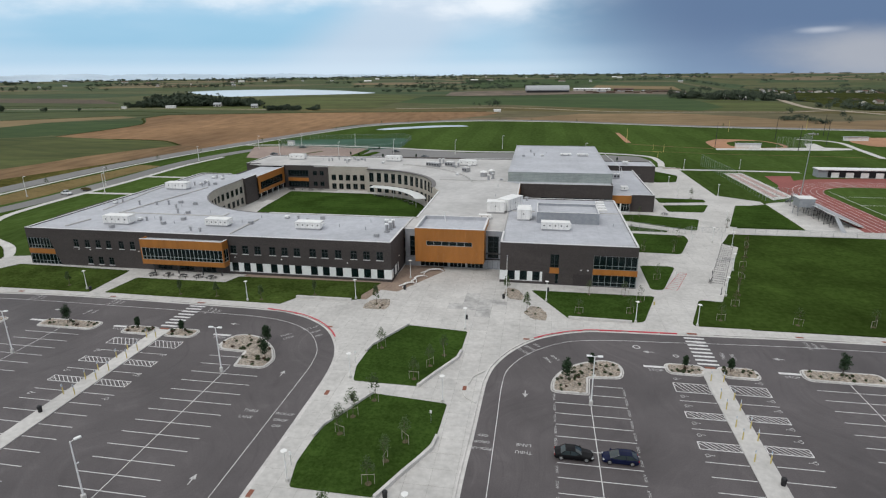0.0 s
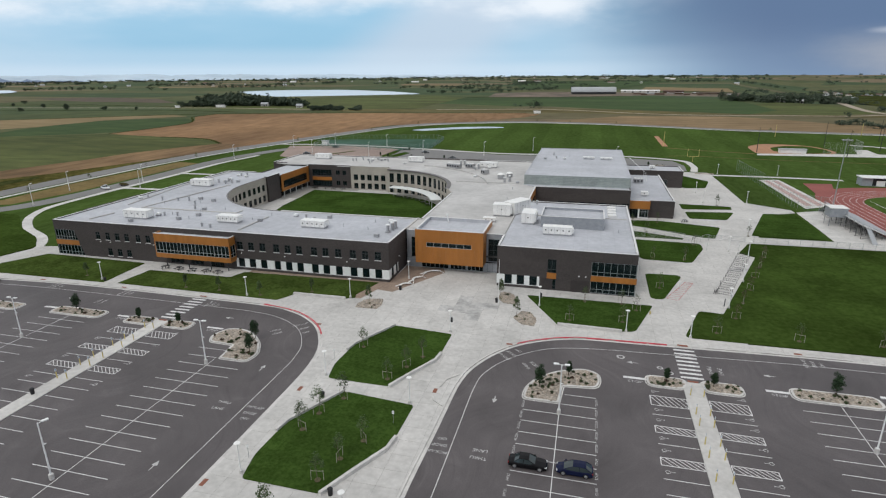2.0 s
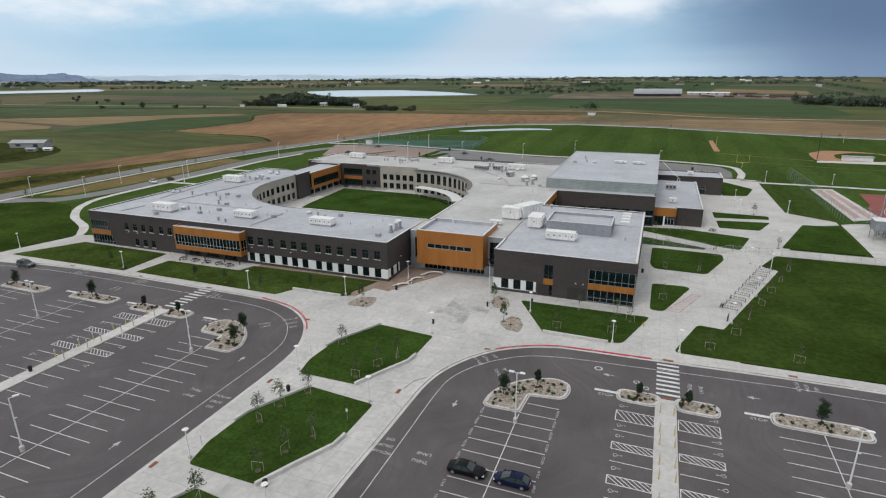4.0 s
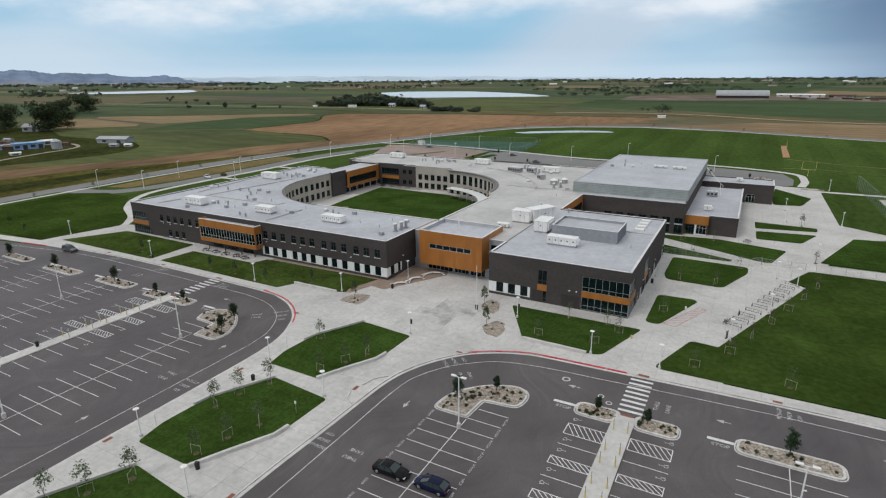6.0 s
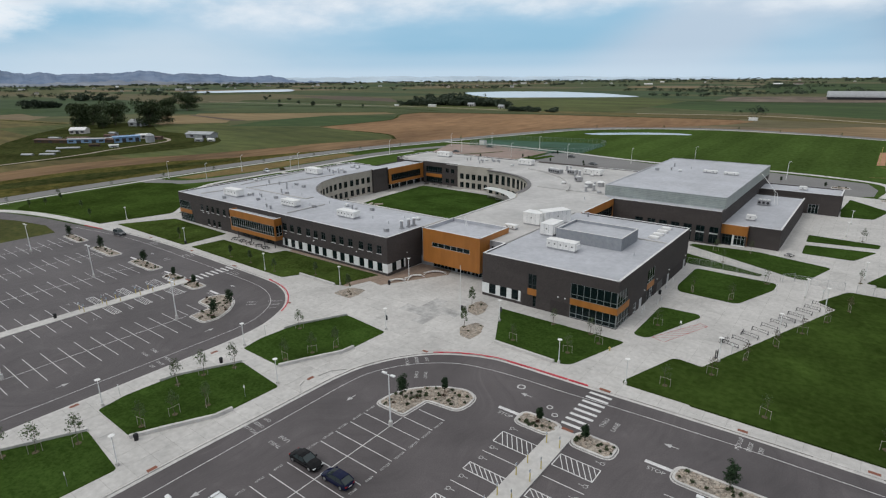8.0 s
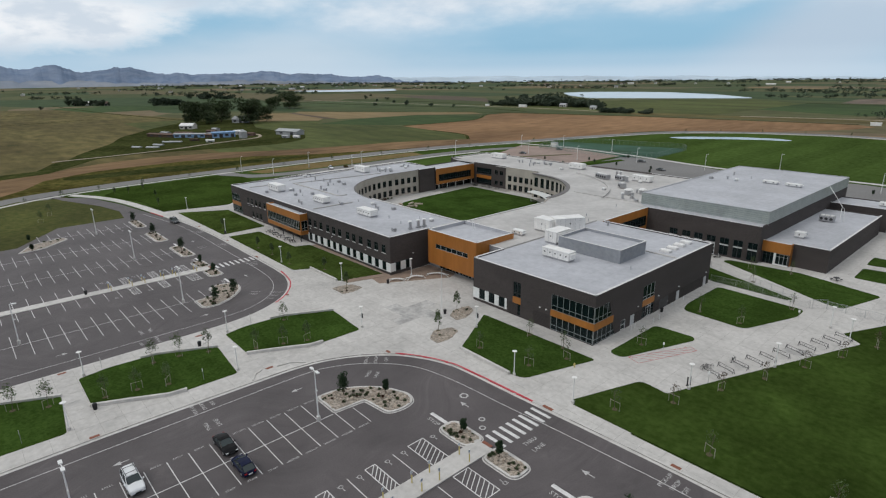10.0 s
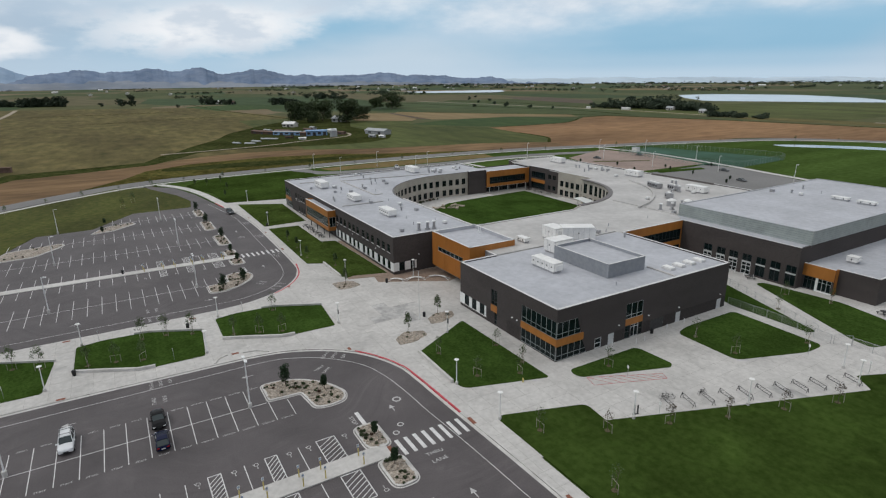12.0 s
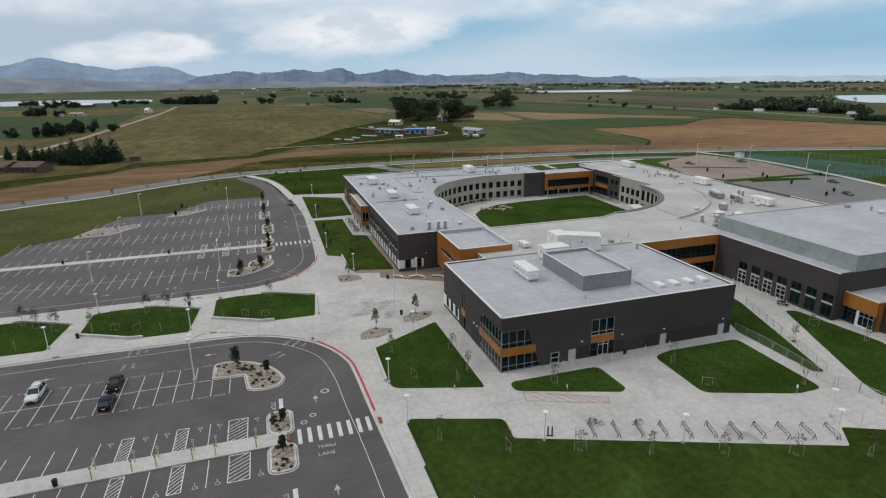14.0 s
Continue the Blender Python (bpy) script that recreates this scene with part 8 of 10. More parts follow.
for k, (x, y, kind) in enumerate(((-7.3, 233, 1), (-3, 235.7, 0), (-4.6, 244.9, 0), (0.3, 234.6, 1), (2.1, 242.3, 2))):
    cowl(x, y, 13.02, kind, 90 + k)
# round steel tanks of the kitchen exhaust
t = thing("exhaust_stack", (-21, 204.6, ROOF_Z), "pair of domed steel exhaust stacks on the roof", "exhaust stack")
for k, (x, y, r, h) in enumerate(((0, 0, 1.3, 1.6), (2.6, 4.2, 1.1, 1.4))):
    bm = bmesh.new()
    tube(bm, (x, y, 0), (x, y, h), r, r, 16)
    s_ = part("drum", bm, UNIT_GREY, t)
    bm = bmesh.new()
    tube(bm, (x, y, h), (x, y, h + 0.35), r * 1.12, r * 0.8, 16)
    tube(bm, (x, y, h + 0.35), (x, y, h + 0.6), r * 0.8, r * 0.2, 16)
    part("dome", bm, UNIT_WHITE, s_)
# wall lamps on the brick fronts
for x, y, z, rz in ((-99, 117.85, 4.75, 0), (-112.8, 117.85, 4.6, 0), (-116, 117.85, 4.6, 0), (-73, 117.85, 4.5, 0), (-61, 117.85, 4.45, 0), (-44.5, 117.85, 4.4, 0), (9.4, 121.85, 3.9, 0), (10.9, 121.85, 3.9, 0), (21.65, 137, 3.4, 90), (21.65, 145, 3.5, 90), (21.65, 153.8, 3.2, 90), (21.65, 167, 3.2, 90), (-33.85, 125, 4.4, 90)):
    t = thing("wall_lamp", (x, y, z), "small white wall lamp on dark brick", "wall lamp", "wall lamps", rz=rz)
    bm = bmesh.new()
    prism(bm, [(-0.16, 0.05), (0.16, 0.05), (0.12, -0.22), (-0.12, -0.22)], 0, 0.16)
    part("housing", bm, UNIT_WHITE, t)
    bm = bmesh.new()
    box(bm, -0.09, 0.09, -0.19, -0.02, -0.015, 0.0)
    part("lens", bm, HEADLIGHT, t)


# ---- vehicles ----
def loft(bm, sections):
    """Joins rings of equal length, closing the ends."""
    rings = [[bm.verts.new(p) for p in s] for s in sections]
    for a, b in zip(rings, rings[1:]):
        for i in range(len(a)):
            j = (i + 1) % len(a)
            bm.faces.new((a[i], a[j], b[j], b[i]))
    bm.faces.new(rings[0][::-1])
    bm.faces.new(rings[-1])
    bmesh.ops.recalc_face_normals(bm, faces=bm.faces)


def body_ring(x, w, z0, z1, crown=0.05):
    return [(x, -w * 0.94, z0), (x, -w, z0 + 0.18), (x, -w * 0.99, z1 - 0.16), (x, -w * 0.86, z1 - 0.02), (x, 0, z1 + crown), (x, w * 0.86, z1 - 0.02), (x, w * 0.99, z1 - 0.16), (x, w, z0 + 0.18), (x, w * 0.94, z0)]


def vehicle(name, x, y, z, rz, paint, label, length=4.7, half=0.91, style="sedan"):
    """A parked car; its nose points along +x before the turn."""
    t = thing(name, (x, y, z), label, "car", rz=rz)
    L = length / 2
    tall = {"sedan": 1.44, "hatch": 1.47, "suv": 1.80, "pickup": 1.85}[style]
    belt = {"sedan": 0.90, "hatch": 0.92, "suv": 1.08, "pickup": 1.10}[style]
    g = 0.20 if style in ("sedan", "hatch") else 0.30
    nose, tail = (0.66, 0.82) if style in ("sedan", "hatch") else (0.92, 1.0)
    bm = bmesh.new()
    loft(bm, [body_ring(-L, half * 0.80, g + 0.12, tail - 0.06, 0.0), body_ring(-L + 0.12, half * 0.92, g + 0.02, tail), body_ring(-L + 0.6, half, g, belt), body_ring(-L * 0.3, half, g, belt), body_ring(L * 0.32, half, g, belt), body_ring(L - 0.75, half * 0.98, g, (belt + nose) / 2 + 0.06), body_ring(L - 0.16, half * 0.90, g + 0.03, nose), body_ring(L, half * 0.74, g + 0.14, nose - 0.12, 0.0)])
    part("body", bm, paint, t, smooth=False)
    cab = {"sedan": (-L + 0.75, -L + 1.45, L - 2.35, L - 1.45), "hatch": (-L + 0.15, -L + 0.95, L - 2.1, L - 0.95), "suv": (-L + 0.18, -L + 0.5, L - 2.2, L - 1.35), "pickup": (-0.75, -0.55, L - 2.35, L - 1.6)}[style]
    r0, r1, r2, r3 = cab

    def cab_ring(px_, w, zt):
        return [(px_, -w, belt - 0.04), (px_, -w * 0.8, zt - 0.05), (px_, 0, zt), (px_, w * 0.8, zt - 0.05), (px_, w, belt - 0.04)]

    bm = bmesh.new()
    loft(bm, [cab_ring(r0, half * 0.88, belt + 0.02), cab_ring(r1, half * 0.93, tall - 0.05), cab_ring((r1 + r2) / 2, half * 0.94, tall), cab_ring(r2, half * 0.93, tall - 0.04), cab_ring(r3, half * 0.88, belt + 0.0)])
    part("glasshouse", bm, CAR_GLASS, t, "dark tinted windows")
    bm = bmesh.new()
    loft(bm, [[(px_, -half * 0.75, zt), (px_, 0, zt + 0.05), (px_, half * 0.75, zt), (px_, half * 0.75, zt - 0.05), (px_, -half * 0.75, zt - 0.05)] for px_, zt in ((r1 - 0.08, tall - 0.06), ((r1 + r2) / 2, tall - 0.01), (r2 + 0.06, tall - 0.06))])
    part("roof_panel", bm, paint, t)
    for s in (-1, 1):
        for px_, pt in ((r0, r1), ((r1 + r2) / 2 - 0.06, (r1 + r2) / 2), (r3, r2)):
            bm = bmesh.new()
            tube(bm, (px_, s * half * 0.90, belt), (pt, s * half * 0.755, tall - 0.06), 0.04, n=5)
            part("pillar", bm, paint, t)
        bm = bmesh.new()
        box(bm, r3 - 0.3, r3 - 0.12, min(s * half, s * (half + 0.17)), max(s * half, s * (half + 0.17)), belt, belt + 0.13)
        part("wing_mirror", bm, paint, t)
        bm = bmesh.new()
        box(bm, L - 0.30, L - 0.06, min(s * half * 0.5, s * half * 0.86), max(s * half * 0.5, s * half * 0.86), nose - 0.16, nose - 0.03)
        part("headlight", bm, HEADLIGHT, t)
        bm = bmesh.new()
        box(bm, -L - 0.01, -L + 0.2, min(s * half * 0.5, s * half * 0.84), max(s * half * 0.5, s * half * 0.84), tail - 0.22, tail - 0.06)
        part("taillight", bm, TAILLIGHT, t)
        for px_ in (-L + 0.85, L - 0.9):
            r = 0.33 if style in ("sedan", "hatch") else 0.39
            bm = bmesh.new()
            tube(bm, (px_, s * (half - 0.20), r), (px_, s * (half + 0.015), r), r, r, 18)
            w = part("wheel", bm, TYRE, t, "black tyre")
            bm = bmesh.new()
            tube(bm, (px_, s * (half + 0.01), r), (px_, s * (half + 0.03), r), r * 0.66, r * 0.6, 14)
            part("rim", bm, RIM, w, "alloy rim")
    bm = bmesh.new()
    box(bm, L - 0.06, L + 0.015, -0.32, 0.32, g + 0.18, g + 0.34)
    part("grille", bm, BLACK, t)
    bm = bmesh.new()
    box(bm, -L - 0.02, -L + 0.02, -0.26, 0.26, tail - 0.36, tail - 0.22)
    part("plate_bar", bm, WHITE_METAL, t, "plain pale bar")
    if style == "suv":
        for s in (-0.62, 0.62):
            bm = bmesh.new()
            tube(bm, (r1 - 0.15, s, tall + 0.07), (r2 + 0.1, s, tall + 0.07), 0.04, n=6)
            part("roof_rail", bm, BLACK, t)
        for px_ in (r1 + 0.5, r2 - 0.45):
            bm = bmesh.new()
            tube(bm, (px_, -0.62, tall + 0.08), (px_, 0.62, tall + 0.08), 0.03, n=6)
            part("cross_bar", bm, BLACK, t)
    bm = bmesh.new()
    box(bm, L - 0.12, L + 0.02, -half * 0.66, half * 0.66, g + 0.06, g + 0.17)
    part("bumper_intake", bm, BLACK, t)
    return t


vehicle("sedan", 4.85, 61.3, 0.0, 0, CAR_BLACK, "black four-door sedan parked in a stall", 4.9, 0.93, "sedan")
vehicle("hatchback", 10.6, 61.35, 0.0, 180, CAR_NAVY, "navy blue hatchback parked in a stall", 4.5, 0.88, "hatch")
vehicle("suv", 4.5, 50.1, 0.0, 0, CAR_WHITE, "white estate car with roof rails parked in a stall", 4.9, 0.95, "suv")
vehicle("suv", -128, 96, 0.0, 5, CAR_GREY, "dark grey estate car on the west drive", 4.8, 0.95, "suv")
vehicle("pickup", -191.5, 195.6, -0.02, 160, CAR_WHITE, "white pickup truck on the service lane", 5.6, 0.98, "pickup")
for k, (x, y, rz, p) in enumerate(((-151.4, 342.6, 10, CAR_GREY), (-86.4, 330, 10, CAR_GREY), (-64.6, 310.6, -10, CAR_GREY), (-156, 311.4, 20, CAR_GREY))):
    vehicle("sedan", x, y, 0.01, rz, p, "dark car in the rear car park", 4.7, 0.92, "sedan")
t = thing("trailer", (-189.3, 203.5, -0.02), "flat trailer with scrap load behind a pickup", "trailer", rz=160)
bm = bmesh.new()
box(bm, -2.6, 2.6, -1.0, 1.0, 0.55, 0.75)
part("deck", bm, PLOUGHED, t)
bm = bmesh.new()
for k in range(9):
    box(bm, -2.3 + 0.5 * k, -1.9 + 0.5 * k, -0.8, 0.8, 0.75, 0.9 + rng.uniform(0.1, 0.6))
part("load", bm, PASTURE, t)
for s in (-1, 1):
    bm = bmesh.new()
    tube(bm, (0, s * 0.85, 0.35), (0, s * 1.05, 0.35), 0.35, n=14)
    part("wheel", bm, TYRE, t)

# ---- sports ground ----
t = thing("stadium_building", (122.6, 277.5, -0.04), "long low grey field house with dark front and white doors", "building")
bm = bmesh.new()
box(bm, 0, 44, -5, 0, 0, 3.4)
part("wall", bm, GREY_METAL, t)
bm = bmesh.new()
box(bm, -0.4, 44.5, -6, 0.4, 3.4, 3.75)
part("roof", bm, UNIT_WHITE, t, "white flat roof")
bm = bmesh.new()
box(bm, 4, 44, -5.06, -5.0, 0.2, 3.3)
part("front_panel", bm, BLACK, t, "dark front")
for k in range(6):
    bm = bmesh.new()
    box(bm, 5.4 + 6 * k, 8.6 + 6 * k, -5.14, -5.06, 0.0, 2.3)
    part("door", bm, UNIT_WHITE, t, "white roller door")
# open-backed stand with press box
t = thing("grandstand", (88.0, 198.0, 0.0), "grey aluminium grandstand with a boxy press box", "grandstand")
for k in range(11):
    bm = bmesh.new()
    box(bm, 9.2 - k * 0.88, 9.8 - k * 0.88, -15, 15, 0.75 + 0.36 * k, 0.82 + 0.36 * k)
    part("bench_plank", bm, GALV, t)
    bm = bmesh.new()
    box(bm, 9.0 - k * 0.88, 9.95 - k * 0.88, -15, 15, 0.34 + 0.36 * k, 0.40 + 0.36 * k)
    part("tread", bm, UNIT_WHITE, t)
for j in range(9):
    y = -14.6 + 3.65 * j
    bm = bmesh.new()
    tube(bm, (9.6, y, 0.3), (0.3, y, 3.85), 0.07, n=5)
    tube(bm, (0.3, y, 0), (6.0, y, 1.7), 0.04, n=5)
    tube(bm, (4.6, y, 0), (0.3, y, 3.6), 0.04, n=5)
    part("truss", bm, DARK_POLE, t, "dark open truss under the seats")
    for k in (0, 4, 7, 10):
        bm = bmesh.new()
        tube(bm, (9.4 - k * 0.91, y, 0.0), (9.4 - k * 0.91, y, 0.3 + 0.36 * k), 0.07, n=5)
        part("strut", bm, DARK_POLE, t)
for z in (4.5, 4.95):
    bm = bmesh.new()
    tube(bm, (0.15, -15, z), (0.15, 15, z), 0.03, n=5)
    part("back_rail", bm, GALV, t)
for j in range(11):
    bm = bmesh.new()
    tube(bm, (0.15, -15 + 3 * j, 3.6), (0.15, -15 + 3 * j, 4.95), 0.03, n=5)
    part("rail_post", bm, GALV, t)
for s_, ya in ((-1, -15), (1, 15)):
    bm = bmesh.new()
    v = [bm.verts.new(p) for p in ((1.0, ya, 3.5), (2.4, ya, 3.0), (2.4, ya + s_ * 6.0, 0.0), (1.0, ya + s_ * 6.0, 0.0), (1.0, ya, 3.62), (2.4, ya, 3.12), (2.4, ya + s_ * 6.0, 0.12), (1.0, ya + s_ * 6.0, 0.12))]
    for q in ((0, 1, 2, 3), (4, 5, 6, 7), (0, 1, 5, 4), (1, 2, 6, 5), (2, 3, 7, 6), (3, 0, 4, 7)):
        bm.faces.new([v[c] for c in q])
    bmesh.ops.recalc_face_normals(bm, faces=bm.faces)
    part("ramp", bm, GALV, t, "sloping access ramp")
bm = bmesh.new()
box(bm, -3.6, 1.2, -1.2, 3.4, 3.1, 5.9)
pb = part("press_box", bm, GREY_METAL, t, "boxy grey press box")
bm = bmesh.new()
box(bm, -3.8, 1.4, -1.4, 3.6, 5.9, 6.1)
part("roof", bm, UNIT_WHITE, pb)
bm = bmesh.new()
box(bm, 1.2, 1.24, -0.8, 3.0, 4.2, 5.3)
part("window", bm, GLASS, pb, "long dark window")
for x in (-3.3, 0.9):
    for y in (-0.9, 3.1):
        bm = bmesh.new()
        tube(bm, (x, y, 0), (x, y, 3.1), 0.12, n=6)
        part("leg", bm, UNIT_GREY, t)


def mast(x, y, h, lean, mat, label, name="field_light_mast"):
    t = thing(name, (x, y, -0.04), label, "light mast", "field masts")
    bm = bmesh.new()
    tube(bm, (0, 0, 0), (lean, 0, h), 0.20, 0.10, 8)
    part("pole", bm, mat, t)
    if h > 15:
        bm = bmesh.new()
        box(bm, lean - 1.6, lean + 1.6, -0.1, 0.1, h - 0.6, h - 0.45)
        part("crossarm", bm, mat, t)
        for k in range(4):
            bm = bmesh.new()
            tube(bm, (lean - 1.2 + 0.8 * k, -0.15, h - 0.5), (lean - 1.2 + 0.8 * k, -0.5, h - 0.7), 0.2, 0.3, 8)
            part("floodlight", bm, mat, t)


for x, y in ((106.9, 373.7), (156.2, 414.8), (149.6, 361.2), (198.4, 443.4), (177.4, 390.4)):
    mast(x, y, 14.9, 0.0, DARK_POLE, "tall black field-light mast beside the ball field")
mast(87, 203, 27, 0.3, GALV, "very tall grey floodlight mast beside the track")
for x, y in ((140.4, 462), (202, 480), (56.7, 394.4)):
    mast(x, y, 9, 0, YELLOW, "yellow foul pole on the ball field", "foul_pole")
for x, y in ((118.6, 371.5), (199, 414)):
    t = thing("dugout", (x, y, -0.04), "long low pale dugout beside the ball field", "dugout", "dugouts")
    bm = bmesh.new()
    box(bm, 0, 14, 0, 3, 0, 2.4)
    part("wall", bm, UNIT_WHITE, t)
    bm = bmesh.new()
    box(bm, -0.4, 14.4, -0.6, 3.2, 2.4, 2.6)
    part("roof", bm, SHED_METAL, t)
# short white ladder over the parapet of the entrance box
t = thing("roof_ladder", (-24.2, 137.2, 10.2), "short white steel ladder over the roof parapet", "ladder", rz=90)
for k in (-0.3, 0.3):
    bm = bmesh.new()
    tube(bm, (k, 0, 0), (k, 0.5, 2.4), 0.08, n=6)
    part("rail", bm, WHITE_METAL, t)
for k in range(5):
    bm = bmesh.new()
    tube(bm, (-0.3, 0.09 + 0.09 * k, 0.4 + 0.42 * k), (0.3, 0.09 + 0.09 * k, 0.4 + 0.42 * k), 0.03, n=5)
    part("rung", bm, WHITE_METAL, t)
# thin hoist frame on the annex roof
t = thing("roof_hoist", (31.5, 231, 5.75), "thin pale hoist frame standing on the annex roof", "hoist")
for p, q in (((0, 0, 0), (-0.4, 1.2, 3.6)), ((0.9, 0.2, 0), (0.3, 1.2, 3.6)), ((-0.05, 1.2, 3.6), (-6.0, 8.5, 8.2))):
    bm = bmesh.new()
    tube(bm, p, q, 0.07, n=6)
    part("strut", bm, WHITE_METAL, t)
# goal frame
for x, y in ((64, 326),):
    t = thing("goal_post", (x, y, -0.04), "yellow goal post on the practice field", "goal", "goals")
    bm = bmesh.new()
    tube(bm, (0, 0, 0), (0, 0, 3), 0.1, n=6)
    part("upright", bm, YELLOW, t)
    bm = bmesh.new()
    tube(bm, (-2.8, 0, 3), (2.8, 0, 3), 0.08, n=6)
    part("crossbar", bm, YELLOW, t)
    for s in (-2.8, 2.8):
        bm = bmesh.new()
        tube(bm, (s, 0, 3), (s, 0, 7), 0.07, n=6)
        part("prong", bm, YELLOW, t)
t = thing("store_shed", (-166, 352, 0.0), "small white store shed behind the school", "shed")
bm = bmesh.new()
box(bm, 0, 4, 0, 3, 0, 2.8)
part("wall", bm, UNIT_WHITE, t)
bm = bmesh.new()
prism(bm, [(-0.3, -0.3), (4.3, -0.3), (4.3, 3.3), (-0.3, 3.3)], 2.8, 3.05)
part("roof", bm, SHED_METAL, t)
# logs on the courtyard lawn
for k, (x, y, rz) in enumerate(((-92, 166, 20), (-90, 169, 70), (-93.6, 172, 110), (-91, 173.6, 30), (-88.6, 170.5, 140), (-95, 168.4, 160), (-93, 163.8, 10))):
    t = thing("stone_slab", (x, y, 0.2), "pale flat seating stone on the courtyard lawn", "stone", "courtyard stones", rz=rz)
    bm = bmesh.new()
    prism(bm, [(px_ * rng.uniform(0.8, 1.2), py_ * rng.uniform(0.8, 1.2)) for px_, py_ in rounded([(-1.6, -0.4), (1.6, -0.5), (1.5, 0.5), (-1.5, 0.4)], 0.3, 2)], -0.02, 0.4)
    part("slab", bm, STONE, t)
# courtyard shrubs and terrace tables
for k in range(26):
    a = radians(185 + k * 3.4)
    ob = tagged(new("courtyard_shrub", SHRUBS[k % 4]), "low dark shrub against the courtyard wall", "shrub", "courtyard shrubs")
    ob.matrix_basis = pose(-75 + 31.4 * math.cos(a), 175 + 31.4 * math.sin(a), 0.15, 0, 0, k * 50) @ Matrix.Scale(1.0 + 0.5 * ((k * 7) % 3) / 2, 4)


def terrace_table(x, y):
    t = thing("picnic_table", (x, y, 0.15), "dark picnic table with benches on the terrace", "table", "picnic tables", rz=(x * 31) % 90)
    bm = bmesh.new()
    tube(bm, (0, 0, 0.70), (0, 0, 0.75), 0.7, n=12)
    part("tabletop", bm, FRAME, t)
    bm = bmesh.new()
    tube(bm, (0, 0, 0), (0, 0, 0.70), 0.08, 0.06, 8)
    part("pedestal", bm, BLACK, t)
    for k in range(4):
        a = math.pi / 2 * k
        bm = bmesh.new()
        box(bm, math.cos(a) * 1.0 - 0.25, math.cos(a) * 1.0 + 0.25, math.sin(a) * 1.0 - 0.25, math.sin(a) * 1.0 + 0.25, 0.40, 0.46)
        tube(bm, (math.cos(a), math.sin(a), 0), (math.cos(a), math.sin(a), 0.40), 0.05, n=6)
        part("seat", bm, BLACK, t)


for x, y in ((-93, 113.9), (-89, 114), (-85, 113.8), (-81, 114), (-77.6, 113.9), (-102, 215.6), (-98, 216.4), (-94, 216), (-90, 216.6), (-62, 207), (-57.5, 205), (-53, 203), (-49.6, 199.5), (-47, 196), (-103, 216.6), (14.6, 189.6), (41.5, 192)):
    terrace_table(x, y)


# ---- country beyond ----
def far_trees(name, spots, label, seed, leaf=1.0, mat=FAR_LEAF):
    """Woods and hedges: every tree a trunk and an uneven crown of leaf clumps."""
    rnd = random.Random(seed)
    bm = bmesh.new()
    verts, faces = [], []
    for x, y, h, w in spots:
        g = land(x, y)
        tops = [(x, y, g + h * 0.5, 1.0)] + [(x + rnd.uniform(-0.34, 0.34) * w, y + rnd.uniform(-0.34, 0.34) * w, g + h * rnd.uniform(0.30, 0.70), rnd.uniform(0.55, 0.9)) for _ in range(4)]
        tops.append((x, y, g + h * 0.22, 0.95))
        for k in range(3):
            i = len(verts)
            a0, a1 = k * 2.1, (k + 1) * 2.1
            verts += [(x + 0.03 * h * math.cos(a0), y + 0.03 * h * math.sin(a0), g - 0.5), (x + 0.03 * h * math.cos(a1), y + 0.03 * h * math.sin(a1), g - 0.5), (x, y, g + h * 0.6)]
            faces.append((i, i + 1, i + 2))
        for _ in range(int(130 * leaf)):
            c = tops[rnd.randrange(6)]
            u = Vector((rnd.gauss(0, 1), rnd.gauss(0, 1), rnd.gauss(0, 1))).normalized() * rnd.random() ** 0.35
            p = Vector((c[0] + u.x * w * 0.30 * c[3], c[1] + u.y * w * 0.30 * c[3], max(g + h * 0.04, c[2] + u.z * h * 0.34 * c[3])))
            a = Vector((rnd.gauss(0, 1), rnd.gauss(0, 1), rnd.gauss(0, 1))).normalized()
            b = a.orthogonal().normalized()
            s = max(h, w) * rnd.uniform(0.045, 0.09)
            i = len(verts)
            verts += [p - a * s, p + b * s * 0.9, p + a * s, p - b * s * 0.9]
            faces.append((i, i + 1, i + 2, i + 3))
    me = bpy.data.meshes.new(name)
    me.from_pydata([tuple(v) for v in verts], [], faces)
    me.materials.append(mat)
    bm.free()
    return tagged(new(name, me), label, "trees", kind="stuff")


def strip(p, q, n, h, w, spread, rnd):
    return [(p[0] + (q[0] - p[0]) * (u := rnd.random()) + rnd.gauss(0, spread), p[1] + (q[1] - p[1]) * u + rnd.gauss(0, spread), h * rnd.uniform(0.6, 1.25), w * rnd.uniform(0.7, 1.3)) for _ in range(n)]


rnd = random.Random(5)
# the wood before the lake, tall in its middle and ragged at both ends
spots = strip((-575, 725), (-520, 752), 16, 8, 13, 7, rnd) + strip((-545, 745), (-470, 775), 44, 15, 19, 10, rnd) + strip((-500, 770), (-420, 775), 44, 14, 18, 10, rnd) + strip((-450, 765), (-395, 770), 22, 10, 15, 9, rnd) + strip((-345, 684), (-285, 694), 22, 6, 11, 4, rnd) + strip((-640, 900), (-560, 840), 16, 12, 18, 12, rnd) + strip((-520, 780), (-490, 790), 6, 20, 18, 5, rnd)
far_trees("dark_wood", spots, "dark clump of trees before the lake", 1, 1.5)
